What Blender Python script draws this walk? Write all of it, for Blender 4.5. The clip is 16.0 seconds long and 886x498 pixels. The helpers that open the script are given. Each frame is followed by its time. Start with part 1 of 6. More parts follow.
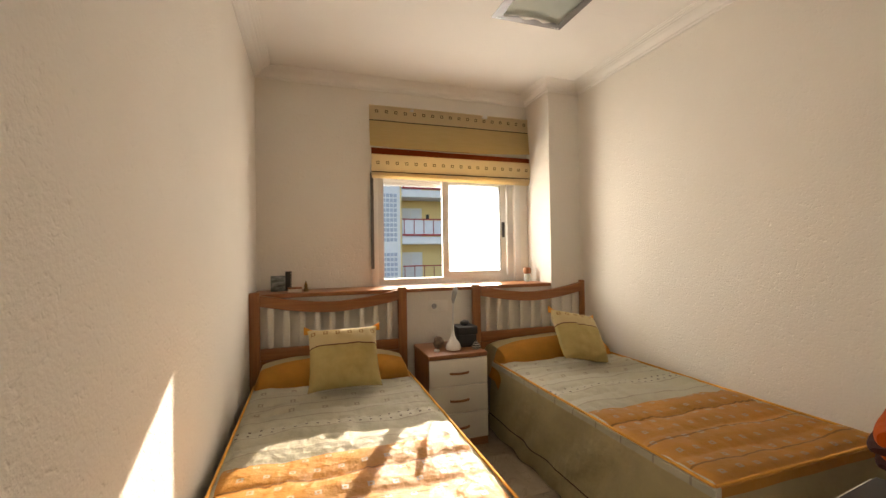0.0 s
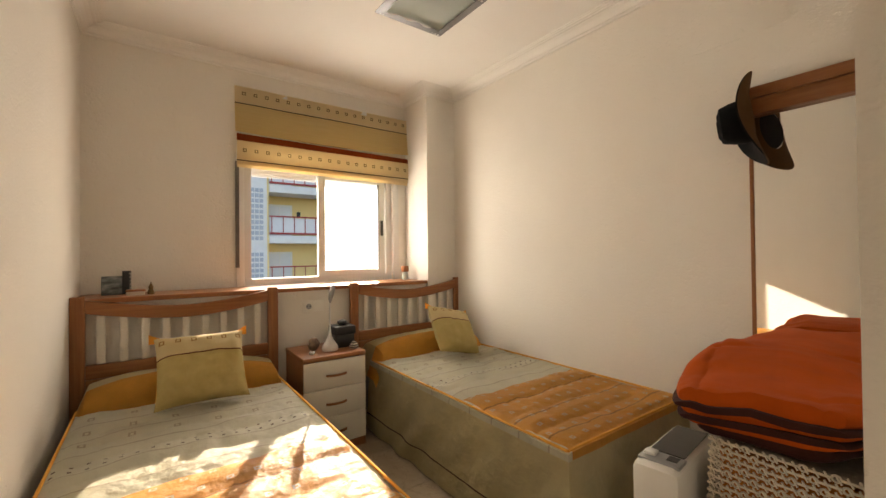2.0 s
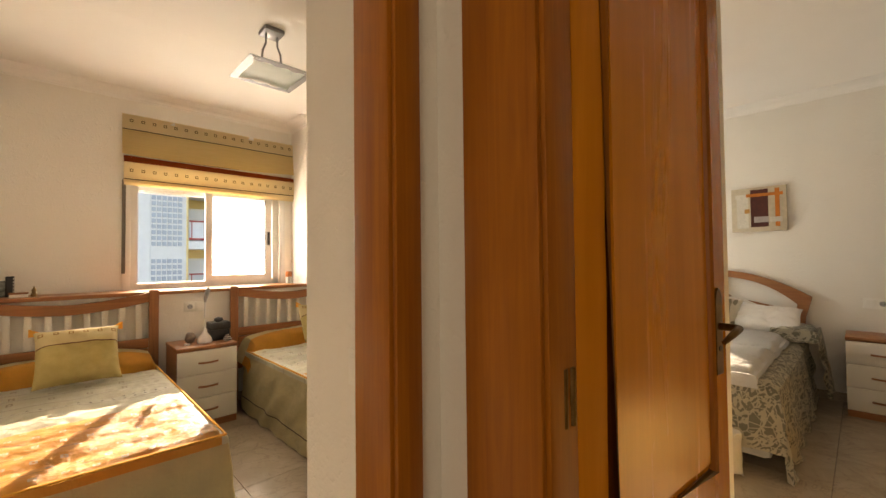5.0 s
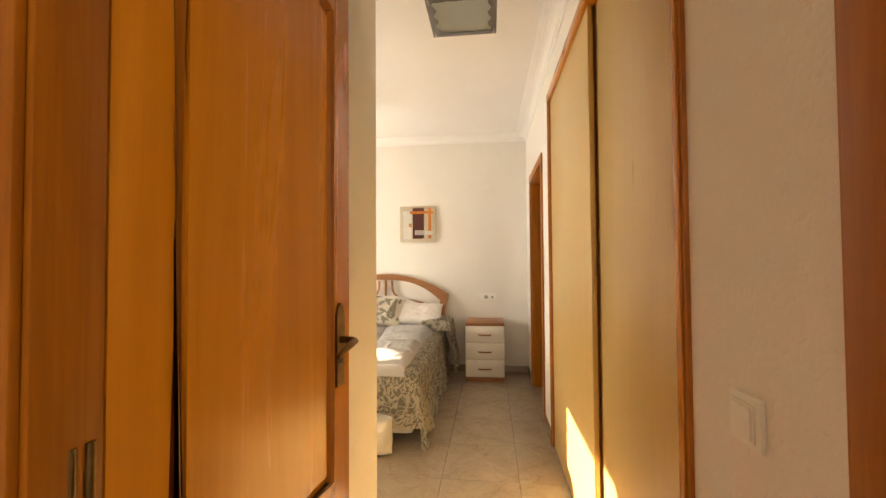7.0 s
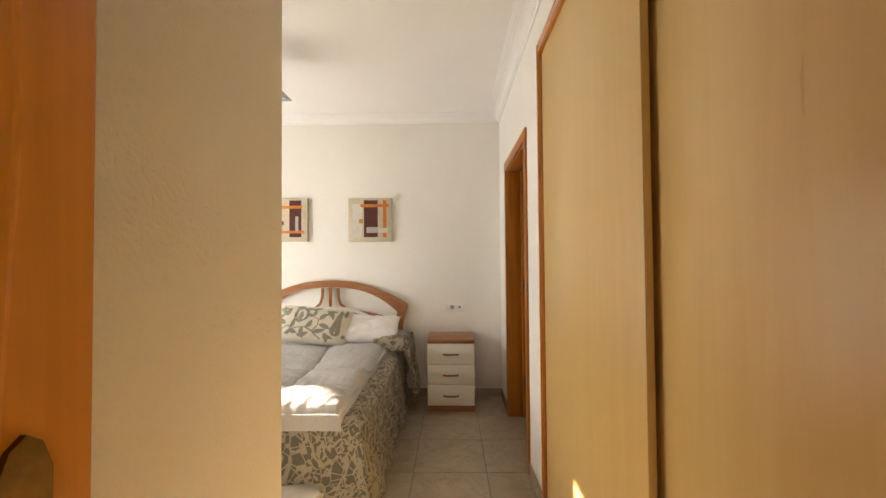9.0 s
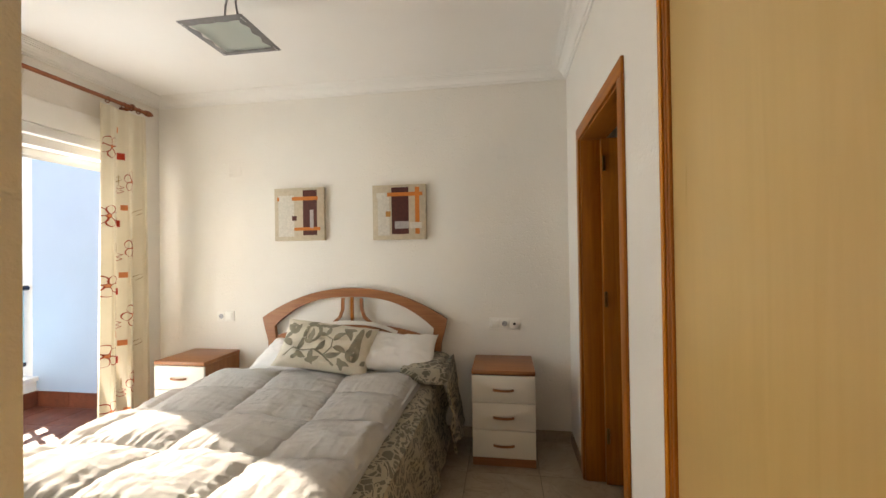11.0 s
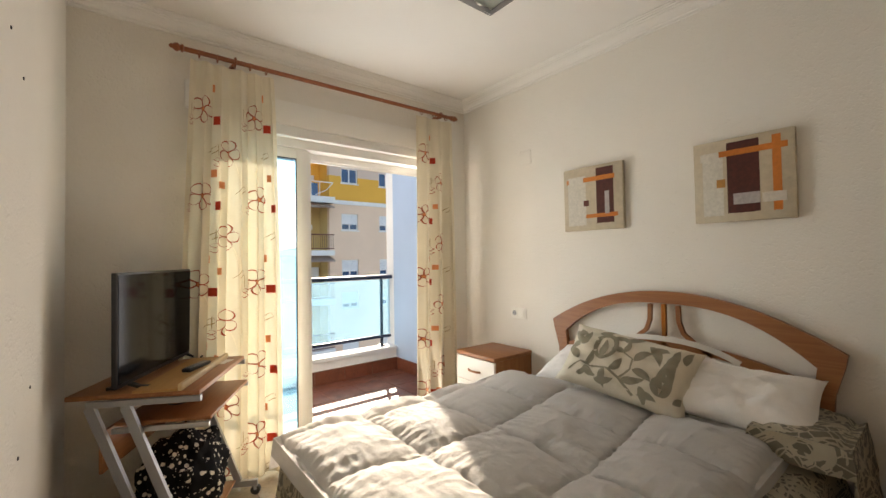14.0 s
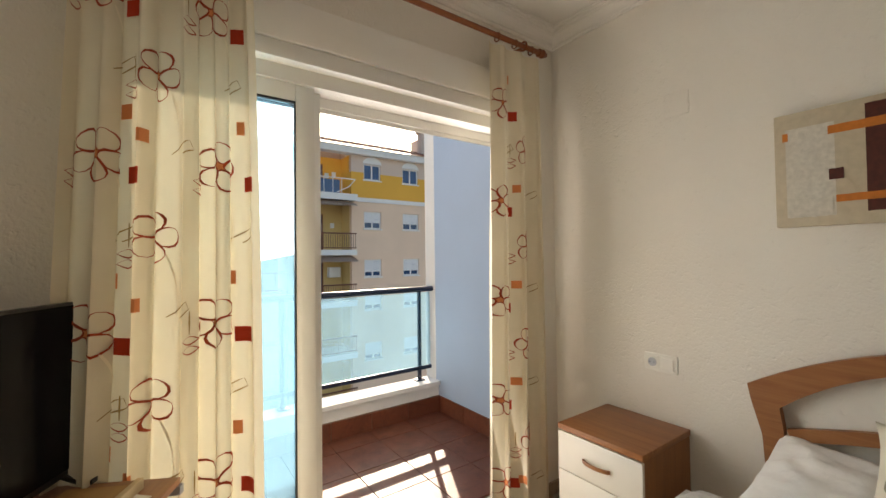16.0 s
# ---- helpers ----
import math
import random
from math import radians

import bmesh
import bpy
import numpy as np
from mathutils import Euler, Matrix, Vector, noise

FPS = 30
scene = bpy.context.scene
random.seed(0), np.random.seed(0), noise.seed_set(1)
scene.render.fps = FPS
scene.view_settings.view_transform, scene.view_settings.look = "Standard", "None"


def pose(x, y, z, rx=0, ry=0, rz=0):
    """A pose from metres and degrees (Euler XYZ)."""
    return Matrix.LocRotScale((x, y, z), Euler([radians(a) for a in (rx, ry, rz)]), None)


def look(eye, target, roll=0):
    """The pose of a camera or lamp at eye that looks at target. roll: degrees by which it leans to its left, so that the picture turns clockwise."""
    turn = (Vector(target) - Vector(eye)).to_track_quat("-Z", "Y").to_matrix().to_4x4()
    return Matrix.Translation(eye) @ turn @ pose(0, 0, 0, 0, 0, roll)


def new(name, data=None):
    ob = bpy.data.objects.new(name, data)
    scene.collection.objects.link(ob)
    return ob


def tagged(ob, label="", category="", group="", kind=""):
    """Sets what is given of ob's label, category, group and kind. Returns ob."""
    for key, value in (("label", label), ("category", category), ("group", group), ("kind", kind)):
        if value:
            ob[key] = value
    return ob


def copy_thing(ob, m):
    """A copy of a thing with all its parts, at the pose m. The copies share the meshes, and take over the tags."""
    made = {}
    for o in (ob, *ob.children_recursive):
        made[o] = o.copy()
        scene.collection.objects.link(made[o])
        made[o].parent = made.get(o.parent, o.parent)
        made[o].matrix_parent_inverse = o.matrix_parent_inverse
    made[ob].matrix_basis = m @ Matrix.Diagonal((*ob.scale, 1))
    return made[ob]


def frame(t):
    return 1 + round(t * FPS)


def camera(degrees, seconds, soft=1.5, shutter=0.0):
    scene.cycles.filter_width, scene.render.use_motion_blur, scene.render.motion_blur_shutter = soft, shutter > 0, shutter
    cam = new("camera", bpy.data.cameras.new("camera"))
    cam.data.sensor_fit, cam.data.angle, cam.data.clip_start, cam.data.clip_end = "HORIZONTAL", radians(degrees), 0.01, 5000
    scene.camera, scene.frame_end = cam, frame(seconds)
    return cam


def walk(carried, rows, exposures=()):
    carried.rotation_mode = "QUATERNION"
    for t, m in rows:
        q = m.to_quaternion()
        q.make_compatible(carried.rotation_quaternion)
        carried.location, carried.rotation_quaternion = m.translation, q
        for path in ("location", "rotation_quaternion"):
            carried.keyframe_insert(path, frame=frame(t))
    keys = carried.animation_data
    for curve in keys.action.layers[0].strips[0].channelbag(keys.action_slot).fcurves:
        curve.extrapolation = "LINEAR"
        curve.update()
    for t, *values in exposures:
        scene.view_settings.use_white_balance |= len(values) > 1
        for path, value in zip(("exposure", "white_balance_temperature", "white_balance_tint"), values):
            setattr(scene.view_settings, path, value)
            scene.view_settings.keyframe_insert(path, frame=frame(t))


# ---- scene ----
cam = camera(95.1, 16.0)
PATH = [
    (0, (2.005, 0.507, 1.27), (2.629, 2.407, 1.297), -0.9),
    (0.5, (1.99, 0.54, 1.275), (2.818, 2.361, 1.293), -0.7),
    (1, (1.988, 0.565, 1.253), (2.987, 2.297, 1.28), -0.6),
    (1.5, (1.994, 0.561, 1.245), (3.097, 2.229, 1.275), -0.7),
    (2, (1.978, 0.521, 1.249), (3.146, 2.145, 1.272), -0.6),
    (2.5, (1.995, 0.433, 1.233), (3.193, 2.035, 1.265), -0.8),
    (3, (1.988, 0.271, 1.196), (3.204, 1.857, 1.247), -1.0),
    (3.2, (2.025, 0.23, 1.195), (3.234, 1.822, 1.248), -1.2),
    (5.3, (2.084, -0.539, 1.256), (3.567, 0.802, 1.307), -0.3),
    (5.5, (2.115, -0.572, 1.259), (3.678, 0.675, 1.313), -0.3),
    (6, (2.174, -0.603, 1.281), (3.935, 0.343, 1.331), -0.2),
    (6.5, (2.225, -0.599, 1.277), (4.137, -0.014, 1.331), -0.3),
    (7, (2.256, -0.606, 1.288), (4.242, -0.377, 1.338), -0.4),
    (7.5, (2.372, -0.593, 1.304), (4.371, -0.54, 1.35), -0.5),
    (8, (2.558, -0.564, 1.313), (4.558, -0.527, 1.358), -0.5),
    (10.3, (3.65, -0.553, 1.338), (5.648, -0.479, 1.38), -0.5),
    (10.5, (3.732, -0.55, 1.356), (5.729, -0.444, 1.383), -0.7),
    (11, (3.896, -0.564, 1.382), (5.874, -0.266, 1.4), -0.8),
    (11.5, (4.041, -0.562, 1.342), (5.962, -0.008, 1.376), -0.9),
    (12, (4.166, -0.579, 1.339), (5.969, 0.287, 1.371), -0.9),
    (12.5, (4.257, -0.592, 1.328), (5.901, 0.547, 1.37), -1.0),
    (13, (4.316, -0.585, 1.319), (5.805, 0.75, 1.361), -1.0),
    (13.5, (4.388, -0.552, 1.319), (5.727, 0.933, 1.363), -0.9),
    (14, (4.498, -0.424, 1.328), (5.74, 1.144, 1.37), -0.9),
    (14.5, (4.63, -0.203, 1.345), (5.839, 1.39, 1.39), -0.9),
    (15, (4.768, 0.09, 1.379), (5.952, 1.701, 1.419), -0.8),
    (15.5, (4.896, 0.411, 1.391), (6.062, 2.035, 1.435), -0.8),
    (16, (4.985, 0.735, 1.399), (6.144, 2.364, 1.437), -0.7),
]
EXPOSURES = [
    (0.0, 1.38, 7500, 14),
    (3.2, 1.50, 7900, 14),
    (5.5, 2.08, 8400, 15),
    (7.0, 2.68, 8500, 17),
    (8.0, 2.65, 8000, 16),
    (10.5, 1.98, 6500, 13),
    (11.0, 1.88, 7100, 13),
    (11.5, 1.60, 9000, 14),
    (12.0, 1.54, 8200, 14),
    (12.5, 1.45, 7900, 14),
    (13.0, 1.40, 8000, 14),
    (14.0, 1.38, 7300, 14),
    (16.0, 0.84, 7600, 14),
]
walk(cam, [(t, look(eye, target, roll)) for t, eye, target, roll in PATH], EXPOSURES)

# ---- plan, in metres ----
CEIL = 2.70
R1_L, R1_R, R1_S, R1_N = 1.62, 4.235, 0.61, 3.85      # twin bedroom
P1_R = 2.572                                         # its entrance passage
R2_L, R2_R, R2_S, R2_N = 4.275, 6.945, -1.03, 2.33    # double bedroom
P2_N = -0.03                                         # its entrance passage, north face
DOOR1_Y = 0.16                                       # south face of the twin bedroom's door wall
DOOR2_X = 2.65                                       # west face of the double bedroom's door wall
LEDGE_Y, LEDGE_Z = 3.50, 0.99

# ---- world, sun, sky light, corridor fill ----
SUN_AZ, SUN_EL = radians(26.0), radians(22.2)
world = bpy.data.worlds.new("sky")
scene.world = world
world.use_nodes = True
sky = world.node_tree.nodes.new("ShaderNodeTexSky")
sky.sky_type, sky.sun_disc = "NISHITA", False
sky.sun_elevation, sky.sun_rotation = SUN_EL, SUN_AZ
sky.air_density, sky.dust_density = 1.0, 1.5
world.node_tree.links.new(sky.outputs[0], world.node_tree.nodes["Background"].inputs[0])
world.node_tree.nodes["Background"].inputs[1].default_value = 0.15

sun = new("sun", bpy.data.lights.new("sun", "SUN"))
sun.data.energy, sun.data.angle, sun.data.color = 5.0, radians(0.5), (1.0, 0.93, 0.82)
sun.matrix_world = look((math.sin(SUN_AZ) * 9, math.cos(SUN_AZ) * 9, 9 * math.tan(SUN_EL)), (0, 0, 0))


def area_lamp(name, at, aim, sx, sy, watts, color):
    ob = new(name, bpy.data.lights.new(name, "AREA"))
    ob.data.shape, ob.data.size, ob.data.size_y = "RECTANGLE", sx, sy
    ob.data.energy, ob.data.color = watts, color
    ob.matrix_world = look(at, aim)
    return ob


area_lamp("window_skylight", (3.12, 4.02, 1.50), (3.05, 2.0, 1.38), 1.2, 0.90, 9.0, (1.0, 0.96, 0.90))
area_lamp("balcony_skylight", (5.75, 2.36, 1.15), (5.70, 0.5, 1.40), 1.6, 1.9, 11, (0.97, 0.98, 1.0))
# added fill for the dark corridor, set before its closed west wall
area_lamp("corridor_fill", (0.14, -1.1, 1.35), (2.5, -0.9, 1.2), 1.3, 2.0, 5.4, (1.0, 0.92, 0.80))

# ---- mesh helpers ----
def box(bm, x0, x1, y0, y1, z0, z1, bevel=0.0, seg=2):
    m = Matrix.Translation(((x0 + x1) / 2, (y0 + y1) / 2, (z0 + z1) / 2)) @ Matrix.Diagonal((x1 - x0, y1 - y0, z1 - z0, 1))
    vs = bmesh.ops.create_cube(bm, size=1, matrix=m)["verts"]
    if bevel:
        es = list({e for v in vs for e in v.link_edges})
        bmesh.ops.bevel(bm, geom=es, offset=bevel, segments=seg, profile=0.5, affect="EDGES")
    return bm


def boxes(*rows, bevel=0.0):
    bm = bmesh.new()
    for r in rows:
        box(bm, *r, bevel=bevel)
    return bm


def tube(bm, pts, r, n=10, closed=False):
    """A round bar of radius r (a number, or one a point) along pts."""
    pts = [Vector(p) for p in pts]
    rr = r if isinstance(r, (list, tuple)) else [r] * len(pts)
    rings, ref = [], None
    for i, p in enumerate(pts):
        a = pts[i - 1] if (i or closed) else p
        b = pts[(i + 1) % len(pts)] if (i < len(pts) - 1 or closed) else p
        d = (b - a).normalized()
        if ref is None:
            ref = Vector((0, 0, 1)) if abs(d.z) < 0.9 else Vector((1, 0, 0))
        u = d.cross(ref).normalized()
        ref = u.cross(d).normalized()
        rings.append([bm.verts.new(p + rr[i] * (math.cos(k * math.tau / n) * u + math.sin(k * math.tau / n) * ref)) for k in range(n)])
    m = len(rings)
    for i in range(m if closed else m - 1):
        a, b = rings[i], rings[(i + 1) % m]
        for k in range(n):
            bm.faces.new((a[k], a[(k + 1) % n], b[(k + 1) % n], b[k]))
    if not closed:
        bm.faces.new(rings[0][::-1]), bm.faces.new(rings[-1])
    return bm


def bar(bm, pts, w, h, side):
    """A flat bar of width w across 'side' and depth h, along pts."""
    pts, side = [Vector(p) for p in pts], Vector(side).normalized()
    rings = []
    for i, p in enumerate(pts):
        d = (pts[min(i + 1, len(pts) - 1)] - pts[max(i - 1, 0)]).normalized()
        n = d.cross(side).normalized()
        rings.append([bm.verts.new(p + a * w / 2 * side + b * h / 2 * n) for a, b in ((-1, -1), (1, -1), (1, 1), (-1, 1))])
    for a, b in zip(rings, rings[1:]):
        for k in range(4):
            bm.faces.new((a[k], a[(k + 1) % 4], b[(k + 1) % 4], b[k]))
    bm.faces.new(rings[0][::-1]), bm.faces.new(rings[-1])
    bmesh.ops.recalc_face_normals(bm, faces=bm.faces)
    return bm


def lathe(bm, profile, at=(0, 0, 0), n=20):
    """A turned body from (radius, height) pairs."""
    rings = [[bm.verts.new((at[0] + r * math.cos(k * math.tau / n), at[1] + r * math.sin(k * math.tau / n), at[2] + z)) for k in range(n)] for r, z in profile]
    for a, b in zip(rings, rings[1:]):
        for k in range(n):
            bm.faces.new((a[k], a[(k + 1) % n], b[(k + 1) % n], b[k]))
    bm.faces.new(rings[0][::-1]), bm.faces.new(rings[-1])
    return bm


def sheet(bm, f, nu, nv, thick=0.0):
    """A surface f(u, v), u and v from 0 to 1, given a thickness."""
    rows = [[bm.verts.new(f(i / nu, j / nv)) for i in range(nu + 1)] for j in range(nv + 1)]
    faces = [bm.faces.new((rows[j][i], rows[j][i + 1], rows[j + 1][i + 1], rows[j + 1][i])) for j in range(nv) for i in range(nu)]
    if thick:
        bmesh.ops.solidify(bm, geom=faces, thickness=thick)
    return bm


def extrude_xz(bm, outline, y0, y1):
    """A plate with an outline in x and z, between y0 and y1."""
    a = [bm.verts.new((x, y0, z)) for x, z in outline]
    b = [bm.verts.new((x, y1, z)) for x, z in outline]
    n = len(a)
    bm.faces.new(a), bm.faces.new(b[::-1])
    for k in range(n):
        bm.faces.new((a[k], b[k], b[(k + 1) % n], a[(k + 1) % n]))
    bmesh.ops.recalc_face_normals(bm, faces=bm.faces)
    return bm


def mesh_object(name, bm, material, smooth=True):
    me = bpy.data.meshes.new(name)
    if smooth:
        for fc in bm.faces:
            fc.smooth = True
    bm.to_mesh(me)
    bm.free()
    if smooth:
        me.set_sharp_from_angle(angle=radians(38))
    me.materials.append(material)
    return new(name, me)


def part(name, bm, material, parent, label="", smooth=True):
    ob = mesh_object(name, bm, material, smooth)
    ob.parent = parent
    return tagged(ob, label)


def thing(name, label, category, at=(0, 0, 0), rz=0.0, group=""):
    ob = new(name)
    ob.empty_display_size = 0.1
    ob.matrix_world = pose(*at, 0, 0, rz)
    return tagged(ob, label, category, group)


def single(name, bm, material, label, category, at=(0, 0, 0), rz=0.0, group="", smooth=True):
    ob = mesh_object(name, bm, material, smooth)
    ob.matrix_world = pose(*at, 0, 0, rz)
    return tagged(ob, label, category, group)


def setting(name, bm, material, label="", category="", smooth=False):
    return tagged(mesh_object(name, bm, material, smooth), label, category or name.split("_")[0], "", "structure")


def fbm(x, y, s=1.0, z=0.0):
    return noise.fractal((x * s, y * s, z), 1.0, 2.0, 3)


# ---- materials ----
class Nodes:
    """Short hands for one material's nodes."""

    def __init__(self, name, rough=0.6, metal=0.0, spec=0.5):
        self.m = bpy.data.materials.new(name)
        self.m.use_nodes = True
        self.t = self.m.node_tree
        self.b = self.t.nodes["Principled BSDF"]
        self.b.inputs["Roughness"].default_value = rough
        self.b.inputs["Metallic"].default_value = metal
        self.b.inputs["Specular IOR Level"].default_value = spec

    def put(self, sock, v):
        if isinstance(v, (int, float)):
            sock.default_value = v
        elif isinstance(v, (tuple, list)):
            sock.default_value = (*v, 1.0) if len(v) == 3 and sock.type == "RGBA" else v
        else:
            self.t.links.new(v, sock)

    def coords(self, kind="Object", scale=(1, 1, 1), rot=(0, 0, 0)):
        c, mp = self.t.nodes.new("ShaderNodeTexCoord"), self.t.nodes.new("ShaderNodeMapping")
        self.t.links.new(c.outputs[kind], mp.inputs[0])
        mp.inputs["Scale"].default_value, mp.inputs["Rotation"].default_value = scale, rot
        return mp.outputs[0]

    def noise(self, vec, scale, detail=4.0, rough=0.55, distort=0.0, out=0):
        n = self.t.nodes.new("ShaderNodeTexNoise")
        self.t.links.new(vec, n.inputs["Vector"])
        for k, v in (("Scale", scale), ("Detail", detail), ("Roughness", rough), ("Distortion", distort)):
            n.inputs[k].default_value = v
        return n.outputs[out]

    def voronoi(self, vec, scale, feature="F1", out=0, rnd=1.0):
        n = self.t.nodes.new("ShaderNodeTexVoronoi")
        n.feature = feature
        self.t.links.new(vec, n.inputs["Vector"])
        n.inputs["Scale"].default_value, n.inputs["Randomness"].default_value = scale, rnd
        return n.outputs[out]

    def wave(self, vec, scale, distort=0.0, detail=2.0, dscale=1.0, direction="X"):
        n = self.t.nodes.new("ShaderNodeTexWave")
        n.bands_direction = direction
        self.t.links.new(vec, n.inputs["Vector"])
        for k, v in (("Scale", scale), ("Distortion", distort), ("Detail", detail), ("Detail Scale", dscale)):
            n.inputs[k].default_value = v
        return n.outputs[1]

    def math(self, op, a, b=0.0, c=0.0):
        n = self.t.nodes.new("ShaderNodeMath")
        n.operation = op
        for s, v in zip(n.inputs, (a, b, c)):
            self.put(s, v)
        return n.outputs[0]

    def axes(self, vec):
        n = self.t.nodes.new("ShaderNodeSeparateXYZ")
        self.t.links.new(vec, n.inputs[0])
        return n.outputs

    def ramp(self, fac, stops):
        n = self.t.nodes.new("ShaderNodeValToRGB")
        while len(n.color_ramp.elements) < len(stops):
            n.color_ramp.elements.new(0.5)
        for e, (p, c) in zip(n.color_ramp.elements, stops):
            e.position, e.color = p, (*c, 1.0)
        self.t.links.new(fac, n.inputs[0])
        return n.outputs[0]

    def mix(self, fac, a, b, kind="MIX"):
        n = self.t.nodes.new("ShaderNodeMix")
        n.data_type, n.blend_type = "RGBA", kind
        for k, v in ((0, fac), (6, a), (7, b)):
            self.put(n.inputs[k], v)
        return n.outputs[2]

    def random(self):
        return self.t.nodes.new("ShaderNodeObjectInfo").outputs["Random"]

    def color(self, v):
        self.put(self.b.inputs["Base Color"], v)
        return self

    def rough(self, v):
        self.put(self.b.inputs["Roughness"], v)
        return self

    def bump(self, h, strength=0.3, dist=0.01):
        n = self.t.nodes.new("ShaderNodeBump")
        n.inputs["Strength"].default_value, n.inputs["Distance"].default_value = strength, dist
        self.t.links.new(h, n.inputs["Height"])
        self.t.links.new(n.outputs[0], self.b.inputs["Normal"])
        return self


def mottled(name, c, dark=0.88, scale=6.0, rough=0.6, metal=0.0, bump=0.15, bscale=60.0, spec=0.5):
    n = Nodes(name, rough, metal, spec)
    v = n.coords()
    n.color(n.ramp(n.noise(v, scale), [(0.3, tuple(k * dark for k in c)), (0.7, c)]))
    if bump:
        n.bump(n.noise(v, bscale, 3.0), bump, 0.002)
    return n.m


def plaster(name, c):
    n = Nodes(name, 0.75, spec=0.25)
    v = n.coords()
    base = n.ramp(n.noise(v, 1.3, 5.0), [(0.3, tuple(k * 0.95 for k in c)), (0.7, c)])
    n.color(n.mix(n.math("MULTIPLY", n.noise(v, 9.0, 6.0), 0.10), base, tuple(k * 0.82 for k in c)))
    fine, pits = n.noise(v, 95.0, 3.0), n.noise(v, 38.0, 2.0, 0.6, 0.4)
    n.bump(n.math("ADD", n.math("MULTIPLY", fine, 0.6), n.math("MULTIPLY", n.math("SMOOTH_MAX", pits, 0.58, 0.1), -2.6)), 0.9, 0.004)
    return n.m


def wood(name, light, dark, axis="Z", scale=1.0, rough=0.35, streak=0.5, spec=0.45):
    n = Nodes(name, rough, spec=spec)
    sc = {"X": (0.6, 9, 9), "Y": (9, 0.6, 9), "Z": (9, 9, 0.6)}[axis]
    v = n.coords("Object", tuple(k * scale for k in sc))
    w = n.noise(v, 2.2, 6.0, 0.6, 1.2)
    g = n.noise(n.coords("Object", tuple(k * scale * (0.25 if k < 1 else 6) for k in sc)), 3.0, 4.0)
    f = n.math("ADD", n.math("MULTIPLY", w, 1 - streak * 0.5), n.math("MULTIPLY", g, streak * 0.5))
    n.color(n.ramp(f, [(0.32, dark), (0.62, light)]))
    n.bump(g, 0.02, 0.001)
    n.rough(n.math("ADD", n.math("MULTIPLY", w, 0.12), rough - 0.06))
    return n.m


def fabric(name, c, dark=0.8, rough=0.9, weave=420.0, wrinkle=9.0, bump=0.35):
    n = Nodes(name, rough, spec=0.15)
    v = n.coords()
    n.b.inputs["Sheen Weight"].default_value = 0.04
    n.color(n.ramp(n.noise(v, wrinkle, 5.0), [(0.3, tuple(k * dark for k in c)), (0.7, c)]))
    n.bump(n.math("ADD", n.noise(v, wrinkle * 1.6, 4.0), n.math("MULTIPLY", n.noise(v, weave, 2.0), 0.12)), bump, 0.012)
    return n.m


WALL = plaster("wall_plaster", (0.85, 0.815, 0.75))
CEILING = mottled("ceiling_paint", (0.86, 0.84, 0.80), 0.97, 2.0, 0.8, bump=0.1, spec=0.2)
EXTERIOR_WHITE = mottled("white_render", (0.78, 0.77, 0.76), 0.93, 3.0, 0.85, bump=0.3, spec=0.2)
PVC = mottled("white_lacquer", (0.80, 0.79, 0.76), 0.97, 4.0, 0.32, bump=0.0)
PLASTIC = mottled("cream_plastic", (0.86, 0.84, 0.78), 0.97, 8.0, 0.35, bump=0.0)
BLACK = mottled("black_plastic", (0.018, 0.018, 0.02), 0.7, 30.0, 0.35, bump=0.05)
DARK_METAL = mottled("navy_painted_metal", (0.012, 0.018, 0.045), 0.8, 20.0, 0.3, bump=0.05)
STEEL = mottled("brushed_steel", (0.50, 0.50, 0.50), 0.85, 30.0, 0.3, 1.0, bump=0.05)
GREY_PAINT = mottled("grey_painted_steel", (0.36, 0.37, 0.39), 0.9, 14.0, 0.38, 0.3, bump=0.05)
BRASS = mottled("aged_brass", (0.22, 0.14, 0.06), 0.6, 40.0, 0.32, 1.0, bump=0.1)
DOOR_WOOD = wood("honey_oak_z", (0.66, 0.250, 0.022), (0.54, 0.190, 0.014), "Z", 0.7, 0.26, 0.25)
DOOR_WOOD_X = wood("honey_oak_x", (0.58, 0.205, 0.017), (0.43, 0.135, 0.009), "X", 1.0, 0.28)
DOOR_WOOD_Y = wood("honey_oak_y", (0.58, 0.205, 0.017), (0.43, 0.135, 0.009), "Y", 1.0, 0.28)
DARK_WOOD = wood("dark_frame_oak_z", (0.41, 0.138, 0.013), (0.26, 0.076, 0.007), "Z", 1.0, 0.42, spec=0.3)
DARK_WOOD_X = wood("dark_frame_oak_x", (0.41, 0.138, 0.013), (0.26, 0.076, 0.007), "X", 1.0, 0.42, spec=0.3)
DARK_WOOD_Y = wood("dark_frame_oak_y", (0.41, 0.138, 0.013), (0.26, 0.076, 0.007), "Y", 1.0, 0.42, spec=0.3)
MAPLE = wood("pale_maple_panel", (0.72, 0.50, 0.20), (0.68, 0.46, 0.175), "Z", 0.7, 0.30, 0.3)
CHERRY_X = wood("cherry_x", (0.36, 0.150, 0.055), (0.25, 0.09, 0.03), "X", 1.6, 0.38)
CHERRY_Y = wood("cherry_y", (0.36, 0.150, 0.055), (0.25, 0.09, 0.03), "Y", 1.6, 0.38)
CHERRY_Z = wood("cherry_z", (0.36, 0.150, 0.055), (0.25, 0.09, 0.03), "Z", 1.6, 0.38)
LAMP_STEEL = mottled("grey_lamp_steel", (0.26, 0.26, 0.27), 0.85, 30.0, 0.42, 0.7, bump=0.05)
CREAM = mottled("cream_laminate", (0.80, 0.76, 0.68), 0.97, 5.0, 0.4, bump=0.03)


